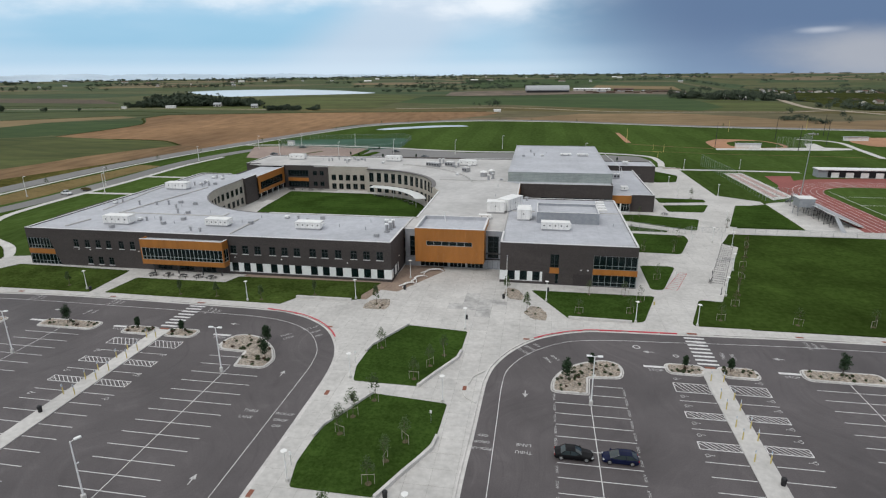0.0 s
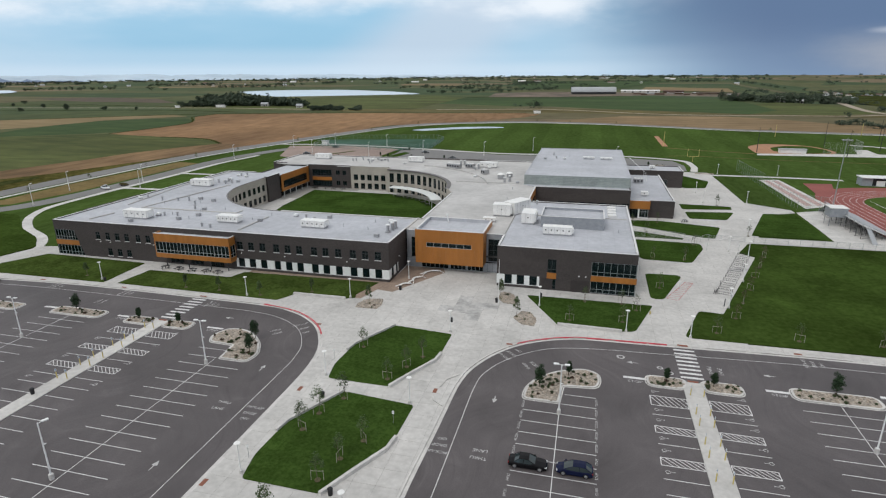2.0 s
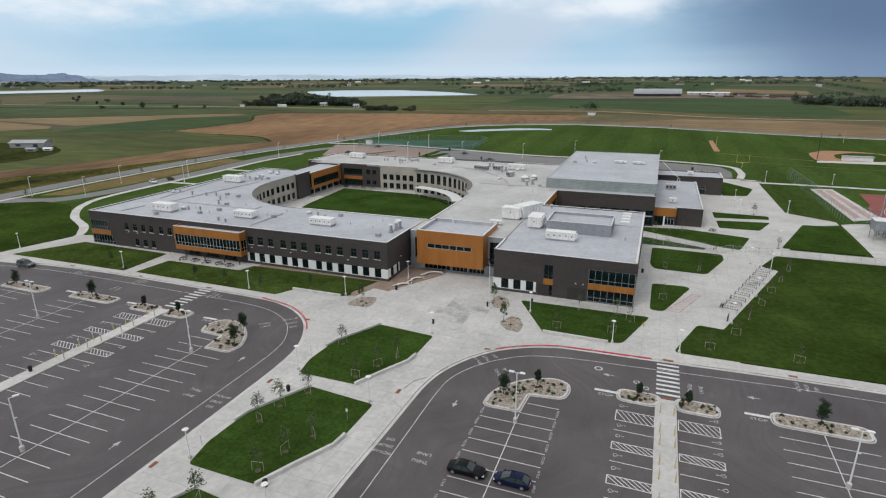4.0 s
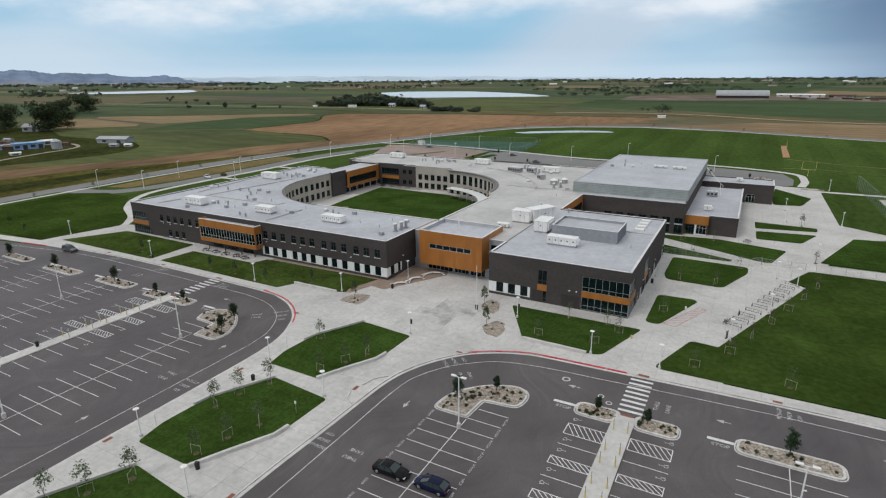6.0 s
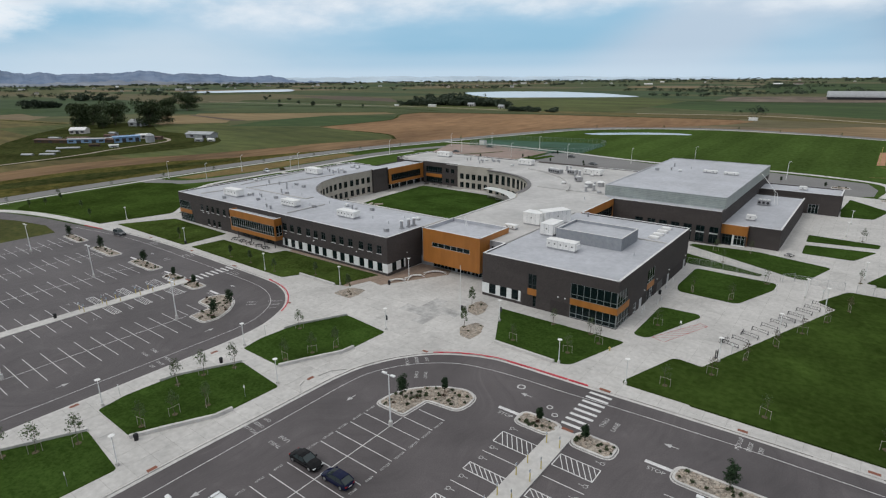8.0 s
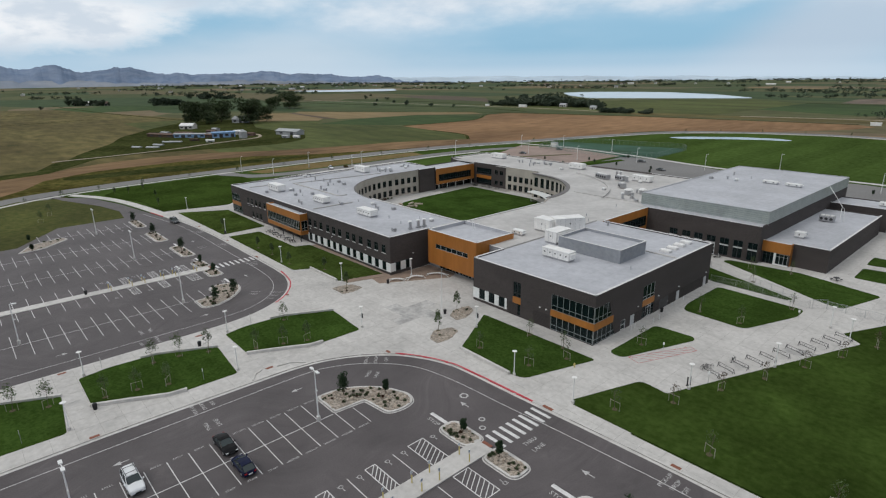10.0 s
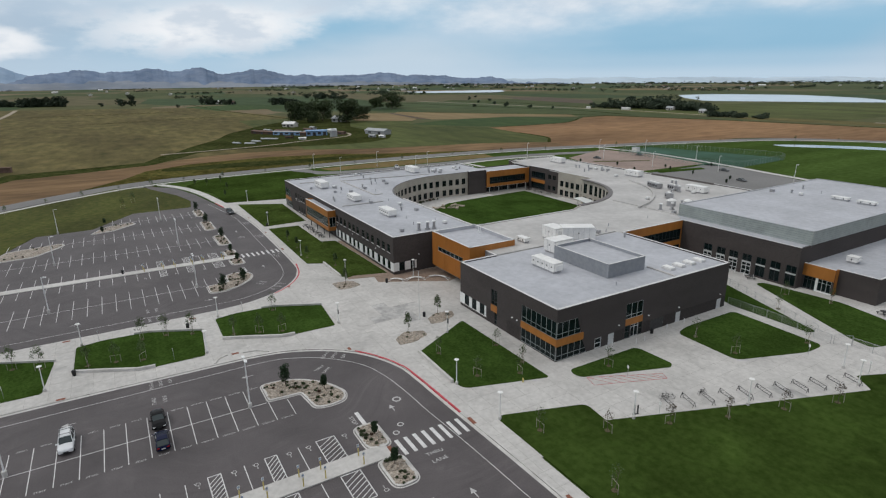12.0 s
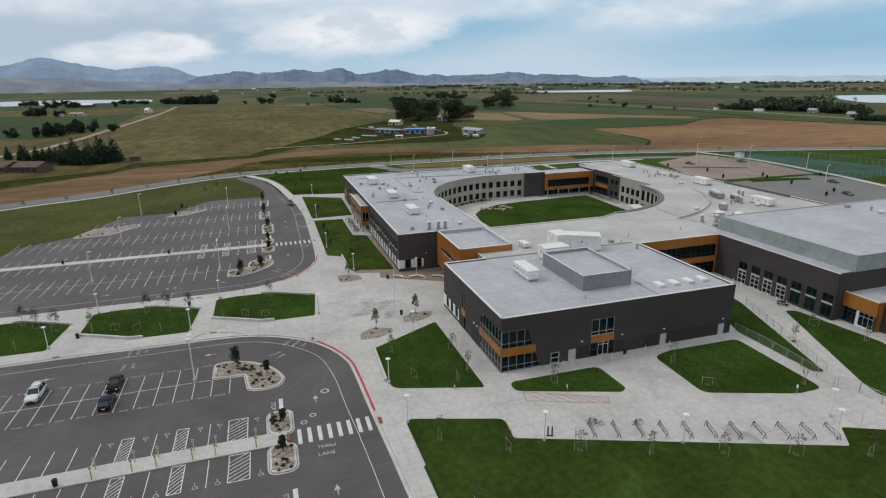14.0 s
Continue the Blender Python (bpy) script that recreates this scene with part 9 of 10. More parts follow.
# trees of the suburb
spots = strip((215, 985), (350, 940), 64, 15, 16, 12, rnd) + strip((345, 950), (420, 1110), 34, 11, 15, 14, rnd) + strip((340, 760), (420, 680), 26, 8, 12, 12, rnd) + strip((226, 573), (242, 540), 9, 6, 9, 5, rnd) + [(266, 553, 8, 8), (293, 622, 7, 8), (258, 656, 7, 8)]
far_trees("hedge_trees", spots, "dark trees along the edge of the suburb", 7, 0.9)
spots = []
for _ in range(330):
    x, y = rnd.uniform(365, 900), rnd.uniform(690, 1150)
    if y < 1230 - 0.2 * x and y > 700 - 0.1 * x:
        spots.append((x, y, 7 * rnd.uniform(0.7, 1.4), 11 * rnd.uniform(0.7, 1.4)))
for _ in range(1100):
    b, r = rnd.uniform(-48, -17.5), rnd.uniform(1250, 2800)
    spots.append((-r * math.sin(radians(b)), r * math.cos(radians(b)), 9 * rnd.uniform(0.7, 1.4), 18 * rnd.uniform(0.7, 1.4)))
far_trees("town_trees", spots, "trees between the houses of the far suburb", 2, 0.40)
# lines and clumps of trees out to the horizon
spots = strip((-330, 1230), (-120, 1420), 26, 9, 17, 26, rnd) + strip((-480, 1620), (-250, 1500), 30, 10, 18, 30, rnd) + strip((-100, 1480), (20, 1560), 16, 10, 18, 20, rnd) + strip((-780, 1150), (-640, 1010), 14, 9, 15, 14, rnd)
spots += [(-64, 768, 12, 17), (-58, 770, 10, 15), (-69, 772, 9, 13), (-92, 792, 5, 8), (-84, 786, 4, 7)]
for _ in range(210):
    a, r, m = rnd.uniform(-32, 76) if rnd.random() < 0.93 else rnd.uniform(76, 118), 1500 + 2900 * rnd.random() ** 0.8, rnd.choice((1, 2, 4, 8, 14, 20))
    turn_ = rnd.choice((0.0, 0.0, 0.0, 1.4)) + rnd.uniform(-0.12, 0.12) + radians(a)
    x, y = -r * math.sin(radians(a)), r * math.cos(radians(a))
    if -930 < x < -280 and 1000 < y < 1500 or -1950 < x < -1380 and (900 < y < 1400 or -680 < y < -130):
        continue
    for k in range(m):
        u = (k - m / 2) * 13
        spots.append((x + u * math.cos(turn_) + rnd.gauss(0, 6), y + u * math.sin(turn_) + rnd.gauss(0, 6), rnd.uniform(7, 13), rnd.uniform(13, 24)))
for _ in range(420):
    a, r = rnd.uniform(-30, 70), rnd.uniform(3300, 4550)
    spots.append((-r * math.sin(radians(a)), r * math.cos(radians(a)), rnd.uniform(8, 14), rnd.uniform(20, 44)))
far_trees("horizon_trees", spots, "scattered tree lines towards the horizon", 3, 0.32)
# single pasture trees and hedges to the west
spots = strip((-1400, -140), (-1300, -5), 34, 15, 20, 8, rnd) + strip((-1345, -70), (-1290, -10), 12, 21, 24, 6, rnd) + [(-1226, 95, 17, 26), (-1222, 112, 14, 22), (-1647, 130, 17, 28), (-1240, 60, 8, 12), (-1247, -196, 12, 14), (-1460, -230, 9, 14)]
spots += strip((-975, -262), (-945, -222), 9, 13, 15, 5, rnd) + strip((-935, -215), (-918, -200), 6, 9, 11, 5, rnd) + strip((-1300, -330), (-1260, -250), 9, 12, 14, 8, rnd) + strip((-1500, -440), (-1400, -300), 24, 11, 15, 14, rnd) + strip((-1440, -240), (-1400, -150), 12, 10, 15, 12, rnd)
spots += [(-537, -138, 9, 12), (-532, -134, 7, 9)] + strip((-530, -118), (-528, -98), 9, 13, 12, 3, rnd) + strip((-600, -122), (-590, -100), 5, 9, 10, 4, rnd) + strip((-556, -92), (-580, -78), 9, 13, 10, 3, rnd) + strip((-568, -62), (-572, -57), 3, 10, 10, 2, rnd)
spots += strip((-1190, 235), (-1160, 268), 8, 15, 18, 6, rnd) + strip((-1160, 272), (-1140, 290), 5, 11, 14, 6, rnd) + [(-1072, 180, 7, 8), (-1210, 250, 8, 12)] + strip((-1060, 360), (-1030, 400), 7, 14, 22, 7, rnd) + strip((-1415, 530), (-1260, 560), 9, 15, 24, 14, rnd)
spots += [(-640 - 66 * k + rnd.uniform(-16, 16), 590 + 34 * k + rnd.uniform(-50, 60), 6, 8) for k in range(8)] + [(-712, 660, 9, 10), (-690, 640, 7, 8), (-590, 655, 5, 6)]
far_trees("pasture_trees", spots, "scattered pasture trees and hedges", 4, 1.7)


def make_big_tree(seed, h, w, mat=FARM_LEAF):
    rnd = random.Random(seed)
    t = thing("cottonwood", (0, 0, -90), "large old dark-green tree beside the farm", "tree", "farm trees")
    bm = bmesh.new()
    tips = limbs(bm, h * 0.6, 9, rnd, w * 0.4, h * 0.03)
    part("trunk", bm, BARK, t)
    bm = bmesh.new()
    blobs = [((p.x, p.y, p.z + h * 0.04), (w * 0.26, w * 0.26, h * 0.21)) for p in tips] + [((0, 0, h * 0.66), (w * 0.34, w * 0.34, h * 0.30))]
    blobs += [((w * 0.26 * math.cos(k * 1.3), w * 0.26 * math.sin(k * 1.3), h * 0.27), (w * 0.22, w * 0.22, h * 0.18)) for k in range(5)]
    leaf_cloud(bm, blobs, 2600, h * 0.040, rnd)
    part("crown", bm, mat, t, "broad uneven crown")
    return t


BIG = [make_big_tree(51, 26, 20), make_big_tree(52, 22, 27), make_big_tree(53, 12, 13)]
BIG[0].location, BIG[1].location, BIG[2].location = (-560, 247, -0.4), (-575, 285, -0.4), (-588, 262, -0.4)
for k, (x, y, v, s) in enumerate(((-528, 297, 1, 1.08), (-537, 303, 0, 0.8), (-772, 438, 0, 0.68), (-757, 462, 1, 1.05), (-768, 476, 1, 0.9), (-632, 287, 1, 0.8), (-650, 296, 2, 1.2), (-548, 262, 2, 0.8), (-600, 300, 2, 1.0), (-552, 318, 2, 0.8), (-606, 276, 1, 0.85), (-545, 324, 1, 0.7), (-792, 456, 1, 0.75), (-560, 268, 2, 1.1))):
    copy_thing(BIG[v], pose(x, y, -0.4, 0, 0, k * 71 % 360) @ Matrix.Scale(s, 4))


def make_spruce(seed, h, w):
    rnd = random.Random(seed)
    t = thing("spruce", (0, 0, -95), "dark conical spruce beside the brown house", "tree", "spruces")
    bm = bmesh.new()
    tube(bm, (0, 0, 0), (0, 0, h * 0.95), h * 0.018, h * 0.003, 7)
    part("trunk", bm, BARK, t)
    bm = bmesh.new()
    blobs = []
    for k in range(9):
        u = k / 9
        r = w * 0.5 * (1 - u) ** 0.8
        for j in range(max(1, 6 - k // 2)):
            a = j * math.tau / max(1, 6 - k // 2) + k
            blobs.append(((r * 0.6 * math.cos(a), r * 0.6 * math.sin(a), h * (0.08 + 0.88 * u)), (r * 0.5 + 0.2, r * 0.5 + 0.2, h * 0.07)))
    leaf_cloud(bm, blobs, 1500, h * 0.035, rnd)
    part("crown", bm, DARK_LEAF, t, "dense dark needles")
    return t


SPRUCE = [make_spruce(61, 18, 13), make_spruce(62, 11, 6)]
SPRUCE[0].location, SPRUCE[1].location = (-300, -8, -0.4), (-331, -59, -0.4)
for k, (x, y, v, s) in enumerate(((-306, -3, 0, 0.95), (-311, -12, 0, 1.0), (-299, -22, 0, 0.88), (-303, -30, 0, 0.84), (-308, -26, 0, 0.95), (-296, -16, 0, 0.72), (-345, -74, 1, 0.9), (-336, -63, 1, 1.1), (-330, -53, 1, 1.0), (-327, -48, 1, 0.9), (-320, -42, 1, 1.05), (-314, -37, 1, 1.0), (-318, -20, 0, 0.8))):
    copy_thing(SPRUCE[v], pose(x, y, -0.4, 0, 0, k * 71 % 360) @ Matrix.Scale(s, 4))


def shed(name, x, y, l, w, h, rise, rz, wall_mat, roof_mat, label, doors=0, category="shed", group=""):
    """A gabled building: walls, roof, doors or windows."""
    t = thing(name, (x, y, land(x, y) + 0.03), label, category, group, rz=rz)
    bm = bmesh.new()
    v = [bm.verts.new(p) for p in ((0, 0, -0.6), (0, w, -0.6), (0, w, h), (0, w / 2, h + rise), (0, 0, h), (l, 0, -0.6), (l, w, -0.6), (l, w, h), (l, w / 2, h + rise), (l, 0, h))]
    for q in ((0, 1, 2, 3, 4), (9, 8, 7, 6, 5), (0, 4, 9, 5), (1, 6, 7, 2)):
        bm.faces.new([v[i] for i in q])
    bmesh.ops.recalc_face_normals(bm, faces=bm.faces)
    part("wall", bm, wall_mat, t)
    bm = bmesh.new()
    e = 0.04 * w + 0.2
    for s in (0, 1):
        y0, y1 = (-e, w / 2) if s == 0 else (w + e, w / 2)
        z0, z1 = h - e * rise / (w / 2) + 0.02, h + rise + 0.02
        a = [bm.verts.new(p) for p in ((-e, y0, z0), (l + e, y0, z0), (l + e, y1, z1), (-e, y1, z1), (-e, y0, z0 + 0.22), (l + e, y0, z0 + 0.22), (l + e, y1, z1 + 0.22), (-e, y1, z1 + 0.22))]
        for q in ((0, 1, 2, 3), (4, 5, 6, 7), (0, 1, 5, 4), (1, 2, 6, 5), (2, 3, 7, 6), (3, 0, 4, 7)):
            bm.faces.new([a[i] for i in q])
    bmesh.ops.recalc_face_normals(bm, faces=bm.faces)
    part("roof", bm, roof_mat, t)
    for k in range(doors):
        bm = bmesh.new()
        u = l * (k + 0.5) / doors
        box(bm, u - min(1.6, l / doors * 0.3), u + min(1.6, l / doors * 0.3), -0.06, 0.02, 0 if k % 2 else h * 0.3, h * 0.75)
        part("door" if k % 2 else "window", bm, LOUVRE, t)
    return t


shed("farm_shed", -432, 189.5, 27, 6, 2.9, 0.5, 45, BLUE_TARP, SHED_METAL, "long low blue-sheeted farm shed", 5)
shed("farm_shed", -403, 211, 18, 7, 4.2, 0.6, 76, BLUE_TARP, BLUE_TARP, "long low shed wrapped in blue sheeting", 4)
shed("farm_shed", -458, 176, 29, 7, 2.4, 0.6, 27, PLOUGHED, HOUSE_ROOF, "dark weathered low farm shed", 3)
shed("farm_shed", -412, 208, 9, 6, 2.6, 0.5, 15, PLOUGHED, HOUSE_ROOF, "dark open lean-to between the farm sheds", 1)
shed("farm_shed", -417, 236, 7, 5, 3.0, 0.8, 70, HOUSE_WALL, UNIT_WHITE, "small white hut beside the silo", 1)
t = thing("silo", (-385.5, 229.6, -0.42), "squat grey metal grain silo with a conical roof", "silo")
bm = bmesh.new()
tube(bm, (0, 0, 0), (0, 0, 5.2), 3.2, 3.2, 20)
part("wall", bm, SHED_METAL, t)
bm = bmesh.new()
tube(bm, (0, 0, 5.2), (0, 0, 7.0), 3.4, 0.4, 20)
part("roof", bm, GALV, t)
for x, y, l, rz in ((-386, 160.3, 8.5, 32), (-399.6, 171, 14.5, 49), (-381, 144.7, 7, 33), (-372, 152, 9, 40)):
    shed("row_tunnel", x, y, l, 2.2, 0.5, 0.5, rz, SHED_METAL, SHED_METAL, "low pale row tunnel in the weeds", 0, "row tunnel", "row tunnels")
for x, y, l, w, h, rz, m in ((-440, 205, 6, 3, 1.8, 20, PLOUGHED), (-425, 215, 5, 3, 2.0, 60, SHED_METAL), (-448, 222, 8, 4, 2.4, 40, HOUSE_ROOF), (-470, 235, 7, 4, 2.2, 10, SHED_METAL), (-430, 240, 6, 3, 2.0, 80, HOUSE_WALL), (-362, 252, 6, 3, 1.6, 25, SHED_METAL), (-354, 258, 5, 2.6, 1.4, 30, UNIT_WHITE)):
    shed("farm_hut", x, y, l, w, h, 0.6, rz, m, m, "small weathered hut in the farm yard", 1, "shed", "farm huts")
for x, y, l, w, h, rz, m in ((-452, 196, 16, 5, 2.4, 38, HOUSE_ROOF), (-436, 222, 10, 5, 2.2, 60, PLOUGHED), (-402, 238, 8, 4, 2.2, 30, HOUSE_ROOF), (-470, 190, 9, 4, 2.0, 20, SHED_METAL), (-376, 196, 6, 3, 1.4, 70, UNIT_WHITE), (-395, 190, 7, 2.4, 1.5, 40, PLOUGHED)):
    shed("farm_hut", x, y, l, w, h, 0.5, rz, m, m, "small weathered hut in the farm yard", 1, "shed", "farm huts")
shed("farm_house", -513, 220, 13, 9, 3.4, 2.0, 43, HOUSE_WALL, UNIT_WHITE, "white farm house with a pale roof", 3, "house")
shed("farm_barn", -393, 262, 24, 9, 3.2, 1.6, 20, SHED_METAL, SHED_METAL, "grey metal barn with a shallow gable", 2, "barn")
shed("farm_barn", -550, 287, 14, 11, 4.2, 2.6, 31, SHED_METAL, SHED_METAL, "pale barn under the tall trees", 2, "barn")
t = thing("feed_barn", (-31, 1210, -0.42), "very long grey feed barn with a curved metal roof", "barn", rz=6)
# Near-black solid walls stand in for shade within the barn's open sides
bm = bmesh.new()
box(bm, 0, 86, 0, 26, -0.3, 5)
part("wall", bm, DARK_POLE, t, "solid sides coloured dark for shaded openings")
bm = bmesh.new()
hoop = [(13 - 13.6 * math.cos(radians(a)), 4.2 + 9.5 * math.sin(radians(a))) for a in range(0, 181, 15)]
loops = [[bm.verts.new((x, y, z)) for y, z in hoop] for x in (-1, 87)]
for k in range(len(hoop) - 1):
    bm.faces.new((loops[0][k], loops[0][k + 1], loops[1][k + 1], loops[1][k]))
for lp in loops:
    bm.faces.new(lp)
bmesh.ops.recalc_face_normals(bm, faces=bm.faces)
part("roof", bm, SHED_METAL, t, "curved grey metal roof")
shed("feed_barn", 68, 1300, 78, 15, 4, 1.5, -3, HOUSE_WALL, UNIT_WHITE, "long white-roofed farm building far off", 5, "barn")
shed("feed_shed", 152, 1290, 40, 12, 4, 1.5, -6, PLOUGHED, HOUSE_ROOF, "low brown cattle shed far off", 3)
shed("feed_shed", 205, 1215, 46, 8, 3, 1, 4, DIRT, DIRT, "low dusty cattle pen shed", 3)
rnd = random.Random(19)
for k in range(16):
    shed("feed_bunk", rnd.uniform(70, 270), rnd.uniform(1150, 1280), rnd.uniform(8, 22), 4, rnd.uniform(1.5, 3), 0.6, rnd.uniform(-20, 20), rnd.choice((PLOUGHED, HOUSE_ROOF, DIRT, SHED_METAL)), rnd.choice((HOUSE_ROOF, DIRT, SHED_METAL)), "low shed or bunk in the cattle yard", 0, "shed", "cattle yard sheds")
shed("house", -276, -48, 15, 12, 3.2, 2.2, 67, HOUSE_ROOF, HOUSE_ROOF, "brown single-storey house beside the road", 4, "house")
shed("house", -284, -68, 17, 12, 3.2, 2.2, 67, HOUSE_ROOF, HOUSE_ROOF, "brown single-storey house beside the road", 3, "house")
shed("red_trailer", -303, 6, 6, 2.4, 2.6, 0.3, 80, HOUSE_ROOF, HOUSE_ROOF, "small rusty red trailer beside the field", 0, "trailer")
shed("far_barn", -1190, 245, 30, 12, 5, 2, 75, HOUSE_WALL, UNIT_WHITE, "long white barn in the far pasture", 4, "barn")
shed("far_house", -1150, 280, 14, 10, 4, 3, 75, BEIGE, HOUSE_ROOF, "small pale house beside the far trees", 2, "house")
shed("far_barn", -1290, -272, 26, 16, 5, 3, 70, HOUSE_ROOF, UNIT_WHITE, "small red-brown barn with a white roof", 2, "barn")
shed("far_barn", -932, -196, 24, 9, 3.5, 1.5, 62, HOUSE_WALL, BEIGE, "long low pale farm building", 3, "barn")
shed("farm_hut", -921, -212, 12, 6, 3, 1, 60, HOUSE_WALL, SHED_METAL, "small pale farm hut far off", 1, "shed", "farm huts")
shed("far_house", -458, 750, 10, 7, 3.2, 2, 10, HOUSE_WALL, SHED_METAL, "pale farm house among the dark trees", 3, "house")
shed("far_house", -388, 726, 8, 6, 3, 2, 10, HOUSE_WALL, SHED_METAL, "pale farm house among the dark trees", 3, "house")
shed("white_trailer", -509, 716, 13, 3.4, 2.8, 0.4, 12, UNIT_WHITE, UNIT_WHITE, "white trailer parked on the country road", 0, "trailer")
shed("white_trailer", -566, 702, 6, 2.6, 2.2, 0.4, 12, UNIT_WHITE, UNIT_WHITE, "small white trailer on the country road", 0, "trailer")
shed("white_trailer", -55, 672, 8, 2.6, 2.2, 0.4, 4, UNIT_WHITE, UNIT_WHITE, "white trailer parked beside the ripe field", 0, "trailer")
shed("field_tank", -974, -97, 11, 9, 4.5, 3.0, 40, UNIT_WHITE, UNIT_WHITE, "small white hut in the pasture", 1)
shed("far_house", 276, 962, 16, 10, 6, 3, 5, HOUSE_WALL, UNIT_WHITE, "white farm house among trees", 3, "house")
shed("far_house", 300, 950, 9, 8, 4, 2, 5, HOUSE_WALL, UNIT_WHITE, "small white house among trees", 2, "house")
rnd = random.Random(9)
for k in range(46):
    shed("suburb_house", rnd.uniform(400, 860), rnd.uniform(760, 1080), rnd.uniform(7, 9), rnd.uniform(6, 7), rnd.uniform(2.6, 3.2), 1.8, rnd.choice((0, 15, 90, 70)), rnd.choice((HOUSE_WALL, BEIGE, GREY_METAL)), rnd.choice((HOUSE_ROOF, SHED_METAL, BEIGE, HOUSE_ROOF)), "far suburban house with a gabled roof", 0, "house", "suburb houses")
for k in range(190):
    b, r = rnd.uniform(-46, -19), rnd.uniform(1650, 2600)
    shed("suburb_house", -r * math.sin(radians(b)), r * math.cos(radians(b)), rnd.uniform(12, 17), rnd.uniform(9, 12), rnd.uniform(4, 6), 3, b + rnd.choice((0, 15, 90, 70)), rnd.choice((HOUSE_WALL, BEIGE, GREY_METAL)), rnd.choice((HOUSE_ROOF, SHED_METAL, BEIGE, HOUSE_ROOF)), "far suburban house with a gabled roof", 0, "house", "suburb houses")
for k in range(64):
    a, r = rnd.uniform(-14, 92), rnd.uniform(2100, 3600)
    x, y = -r * math.sin(radians(a)), r * math.cos(radians(a))
    if -930 < x < -280 and y < 1520 or -1950 < x < -1380 and (900 < y < 1400 or -680 < y < -130):
        continue
    shed("distant_farm", x, y, rnd.uniform(12, 34), rnd.uniform(8, 13), rnd.uniform(3, 5), 2.5, 90 + a + rnd.choice((0, 90)), HOUSE_WALL, rnd.choice((SHED_METAL, UNIT_WHITE, HOUSE_ROOF)), "distant pale farm building", 0, "house", "distant farms")
# dirt tracks
for pts, w in (([(-262, -72), (-330, -92), (-405, -74), (-433, -72), (-495, -68), (-609, -67), (-755, -65), (-946, -64), (-1173, -72)], 6), ([(-336, 90), (-342, 133), (-351, 169), (-361, 190), (-370, 215), (-374, 229), (-384, 243), (-402, 250), (-418, 249)], 2.6), ([(-184, 716), (-42, 738), (88, 676), (209, 678), (268, 680), (337, 700), (480, 640)], 5), ([(352, 941), (320, 785), (319, 722), (346, 650)], 9), ([(-1000, 640), (-600, 690), (-480, 704), (-300, 690)], 5)):
    bm = bmesh.new()
    ribbon(bm, smooth_line(pts), -w / 2, w / 2, -0.5, -0.16)
    whole("dirt_track", bm, ROAD_ROCK, "pale farm track between the fields", "road", kind="structure")
# roadside saplings along the public road
for k in range(4, len(ROAD_LINE) - 4, 3):
    for s in (1,):
        p = offset_line(ROAD_LINE, -13)[k]
        copy_thing(SAPLINGS[(k // 2) % 3], pose(p[0], p[1], -0.2, 0, 0, k * 37 % 180))


# ridges on the horizon, with distance haze put into their colours
def ridge(name, dist, peaks, base, rough, mat, label, a0, a1, seed):
    """A far ridge seen from the campus: heights by bearing (degrees to the west of north)."""
    n = 620
    verts, faces = [], []
    for k in range(n + 1):
        b = a0 + (a1 - a0) * k / n
        h = base + sum(p * math.exp(-((b - c) / w) ** 2) for c, w, p in peaks)
        h += rough * (noise.fractal(Vector((b * 0.35, seed, 0)), 1.0, 2.0, 5) * 1.0)
        h += rough * 0.30 * noise.fractal(Vector((b * 1.9, seed + 4, 0)), 1.0, 2.0, 4)
        e = min(1, (b - a0) / 6, (a1 - b) / 6)
        h = max(1.0, h * max(e, 0.0))
        d = Vector((-math.sin(radians(b)), math.cos(radians(b)), 0))
        j = rough * 3 * noise.noise(Vector((b * 0.8, seed + 9, 0)))
        for f, hh in ((0, -9.0), (0.25, h * 0.32), (0.55, h * 0.68), (1.0, h)):
            p = d * (dist + f * 320 + j * (1 - f))
            verts.append((p.x, p.y, hh + (rough * 0.35 * noise.noise(Vector((b * 1.7, f * 3, seed))) if 0 < f < 1 else 0)))
    for k in range(n):
        for i in range(3):
            a = k * 4 + i
            faces.append((a, a + 4, a + 5, a + 1))
    me = bpy.data.meshes.new(name)
    me.from_pydata(verts, [], faces)
    me.materials.append(mat)
    return tagged(new(name, me), label, "hills", kind="structure")


ridge("backdrop_mountains", 4330, ((112, 5, 160), (106.2, 1.8, 70), (104, 4, 112), (100, 4, 69), (96.8, 2.4, 84), (91, 5, 60), (122, 8, 140)), 18, 17, MOUNTAIN_HAZE, "mountain range on the horizon with blue haze in its colour", 84, 150, 2.0)
ridge("backdrop_near_mountains", 4220, ((93, 3, 78), (90, 1.8, 66), (86, 3, 98), (84, 2, 30), (81.2, 1.8, 82), (78, 3, 66), (75.9, 1.7, 44), (73, 3, 58), (66, 4.0, 44), (61, 4.5, 46), (54.0, 2.4, 27), (69.5, 3, 22), (58, 3, 8)), 14, 24, MOUNTAIN, "dark mountain ridges on the horizon tinted with blue-grey haze", 46, 102, 3.0)
ridge("backdrop_foothills", 4120, ((100, 10, 40), (108, 6, 46), (88, 5, 38), (80, 6, 34), (66, 6, 22), (120, 10, 40)), 12, 13, FOOTHILL, "low tan foothills before the mountains, tinted with haze", 50, 150, 5.0)
ridge("backdrop_pale_hills", 4300, ((45, 6, 16), (36, 8, 15), (52, 4, 16), (26, 6, 8)), 12, 8, PALE_HILL, "hills on the horizon coloured pale with haze", 8, 62, 8.0)

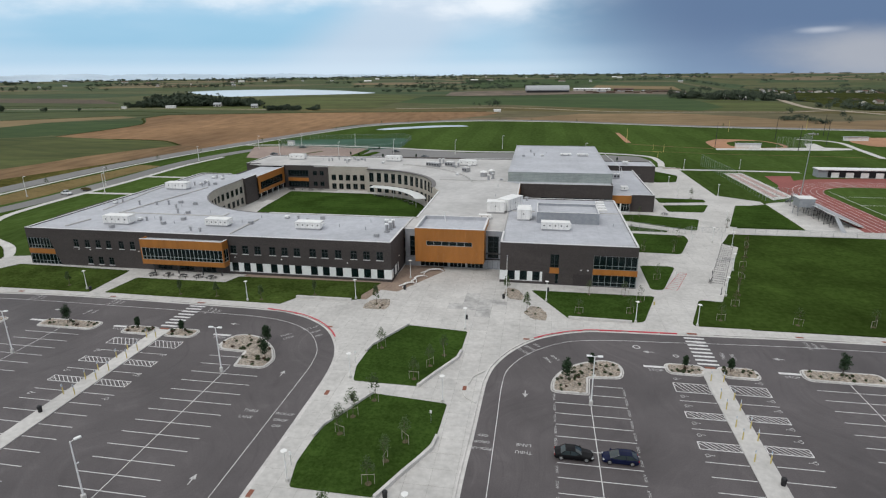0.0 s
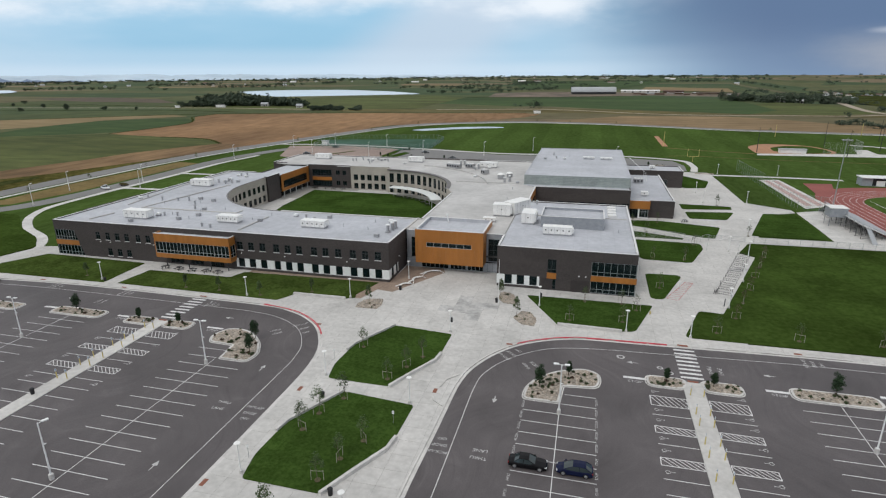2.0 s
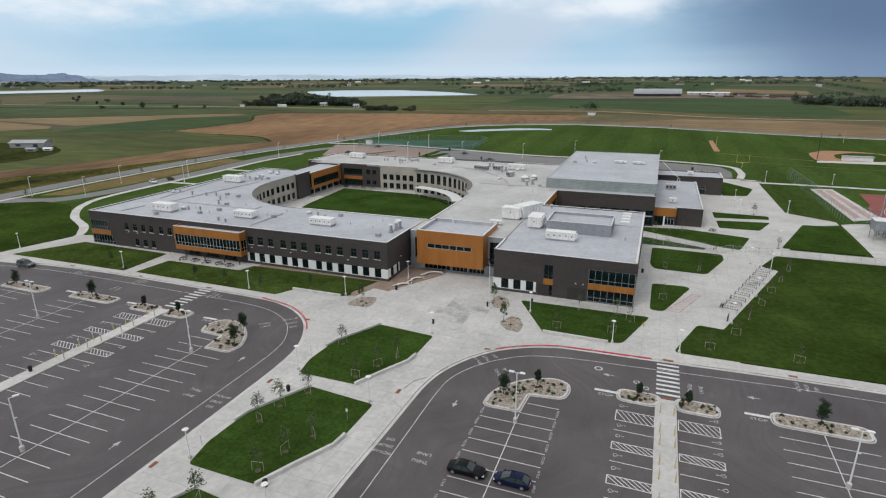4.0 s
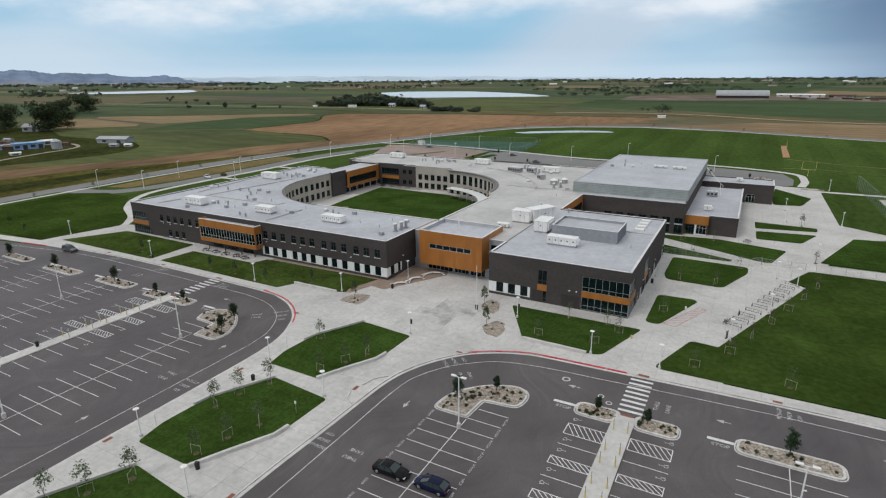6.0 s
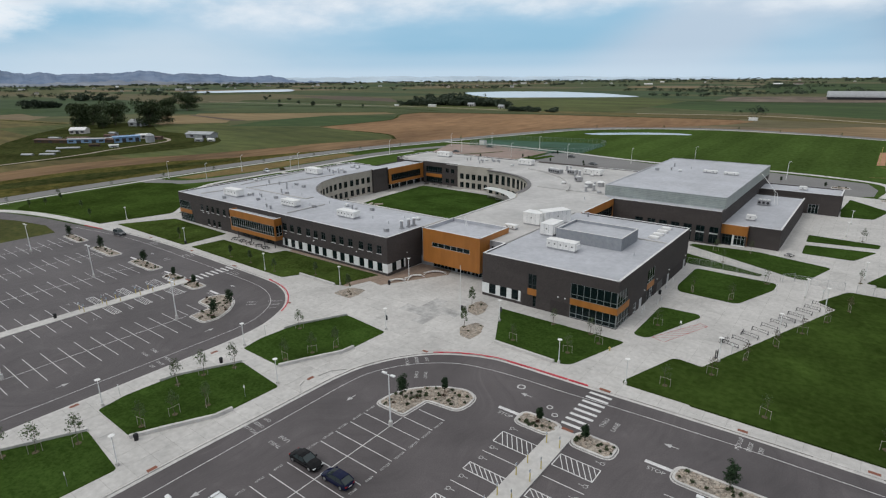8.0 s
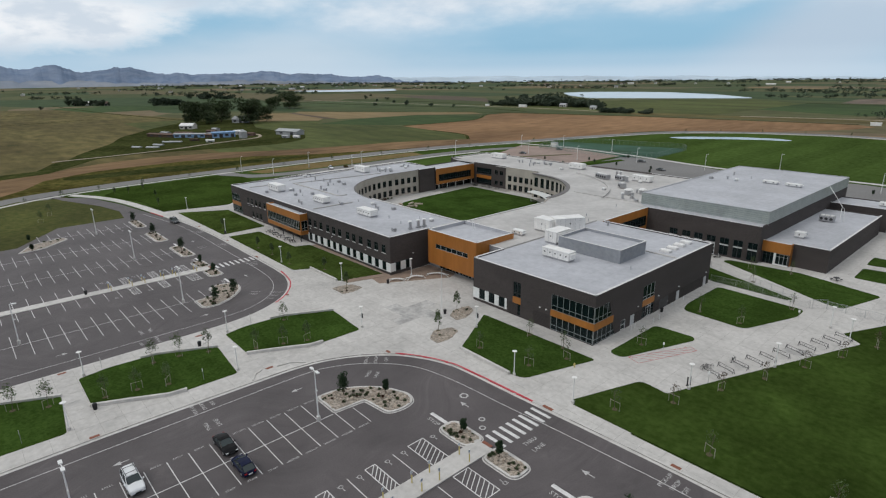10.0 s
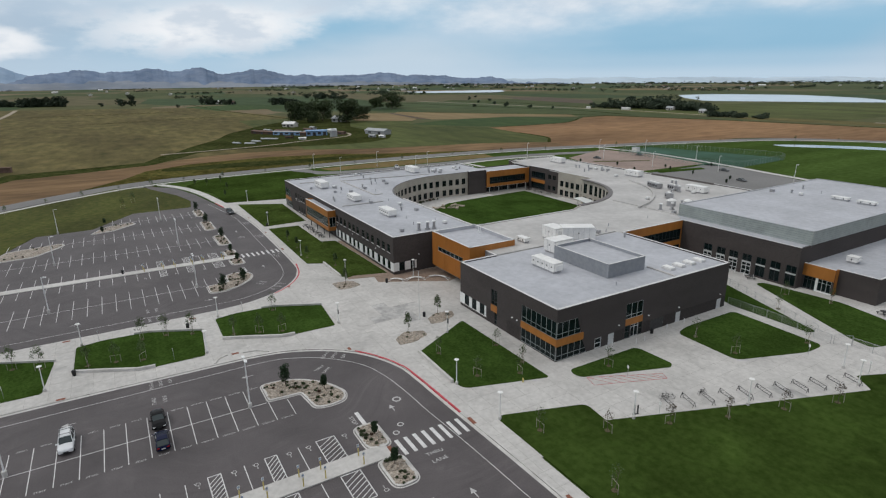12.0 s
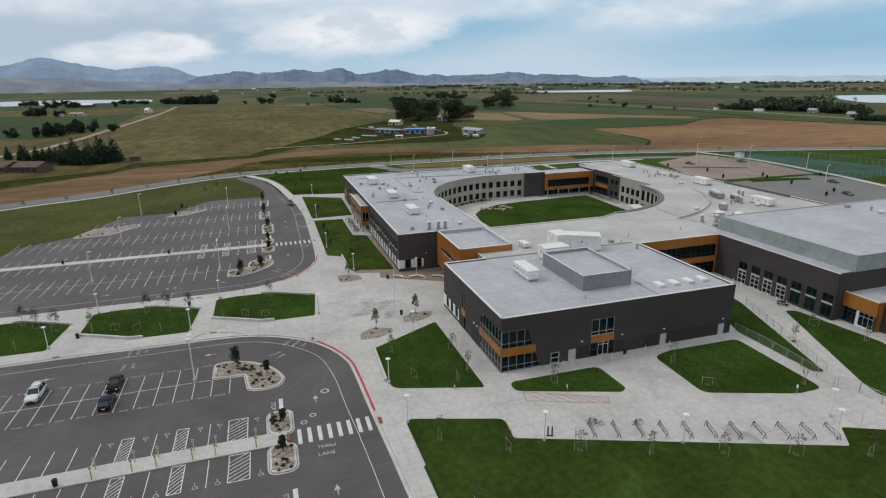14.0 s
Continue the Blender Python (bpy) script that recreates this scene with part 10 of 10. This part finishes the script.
# ---- concrete panels of the forecourt, cut at their joints ----
def clip(poly, x0, x1, y0, y1):
    """The part of a polygon inside a rectangle."""
    for axis, lim, keep_less in ((0, x0, False), (0, x1, True), (1, y0, False), (1, y1, True)):
        out = []
        for a, b in zip(poly, poly[1:] + poly[:1]):
            ia = (a[axis] <= lim) if keep_less else (a[axis] >= lim)
            ib = (b[axis] <= lim) if keep_less else (b[axis] >= lim)
            if ia:
                out.append(a)
            if ia != ib:
                u = (lim - a[axis]) / (b[axis] - a[axis])
                out.append((a[0] + (b[0] - a[0]) * u, a[1] + (b[1] - a[1]) * u))
        poly = out
        if len(poly) < 3:
            return []
    return poly


COVER = [rounded(o, 0.3) for o in LAWNS] + [[(-130.8, 118.1), (-34.1, 118.1), (-34.1, 131.4), (-9.2, 131.4), (-9.2, 122.1), (21.4, 122.1), (21.4, 168.8), (-7, 168.8), (-7, 191.9), (23.8, 191.9), (23.8, 250), (-124, 245)]]


def open_yard(x, y):
    """Inside the round courtyard, which lies open within the school."""
    return math.hypot(x + 75, y - 175) < 36 or math.hypot(x + 69, y - 182) < 36


pave_poly = [(p[0], p[1]) for p in PAVE]
CELL, GAP = 3.05, 0.035
full = bmesh.new()
box(full, GAP / 2, CELL - GAP / 2, GAP / 2, CELL - GAP / 2, -0.012, 0.0)
FULL_PANEL = mesh_of("panel", full, CONCRETE)
full = bmesh.new()
box(full, GAP / 2, CELL - GAP / 2, GAP / 2, CELL - GAP / 2, -0.012, 0.0)
WORN_PANEL = mesh_of("panel", full, WEATHERED)


def worn(x, y):
    """Panels that stay dark with damp and traffic."""
    if math.sin(x * 12.7 + y * 5.3) > 0.55:
        return False
    return math.hypot((x + 14.5) / 6.6, (y - 106) / 5.2) < 1 or math.hypot((x - 47.5) / 2.6, (y - 145) / 3.4) < 1


near, rest, rest_worn = 0, bmesh.new(), bmesh.new()
cells = []
for i in range(-48, 38):
    for j in range(-4, 97):
        x0, y0 = i * CELL - 0.4, j * CELL + 1.2
        cells.append((x0, y0))
for x0, y0 in cells:
    x1, y1 = x0 + CELL, y0 + CELL
    corners = [(x0 + 0.1, y0 + 0.1), (x1 - 0.1, y0 + 0.1), (x1 - 0.1, y1 - 0.1), (x0 + 0.1, y1 - 0.1), (x0 + CELL / 2, y0 + CELL / 2)]
    ins = [inside(c, pave_poly) for c in corners]
    if not any(ins):
        continue
    if not open_yard(x0, y0) and any(all(inside(c, o) for c in corners) for o in COVER):
        continue
    in_court = -33 < x0 < 34 and 78 < y0 < 125 or -33 < x0 < -6 and 34 < y0 <= 78
    if all(ins) and in_court and near < 300:
        child("panel", WORN_PANEL if worn(x0, y0) else FULL_PANEL, pavement, pose(x0, y0, 0.15))
        near += 1
        continue
    poly = clip(pave_poly, x0 + GAP / 2, x1 - GAP / 2, y0 + GAP / 2, y1 - GAP / 2)
    if len(poly) < 3:
        continue
    area = sum(a[0] * b[1] - b[0] * a[1] for a, b in zip(poly, poly[1:] + poly[:1]))
    if abs(area) < 0.1:
        continue
    if area < 0:
        poly = poly[::-1]
    rest_ = rest_worn if worn(x0, y0) else rest
    rest_.faces.new([rest_.verts.new((x, y, 0.149)) for x, y in poly])
part("worn_panels", rest_worn, WEATHERED, pavement, "damp-stained concrete panels", world=True)["kind"] = "stuff"
part("outer_panels", rest, CONCRETE, pavement, world=True)["kind"] = "stuff"
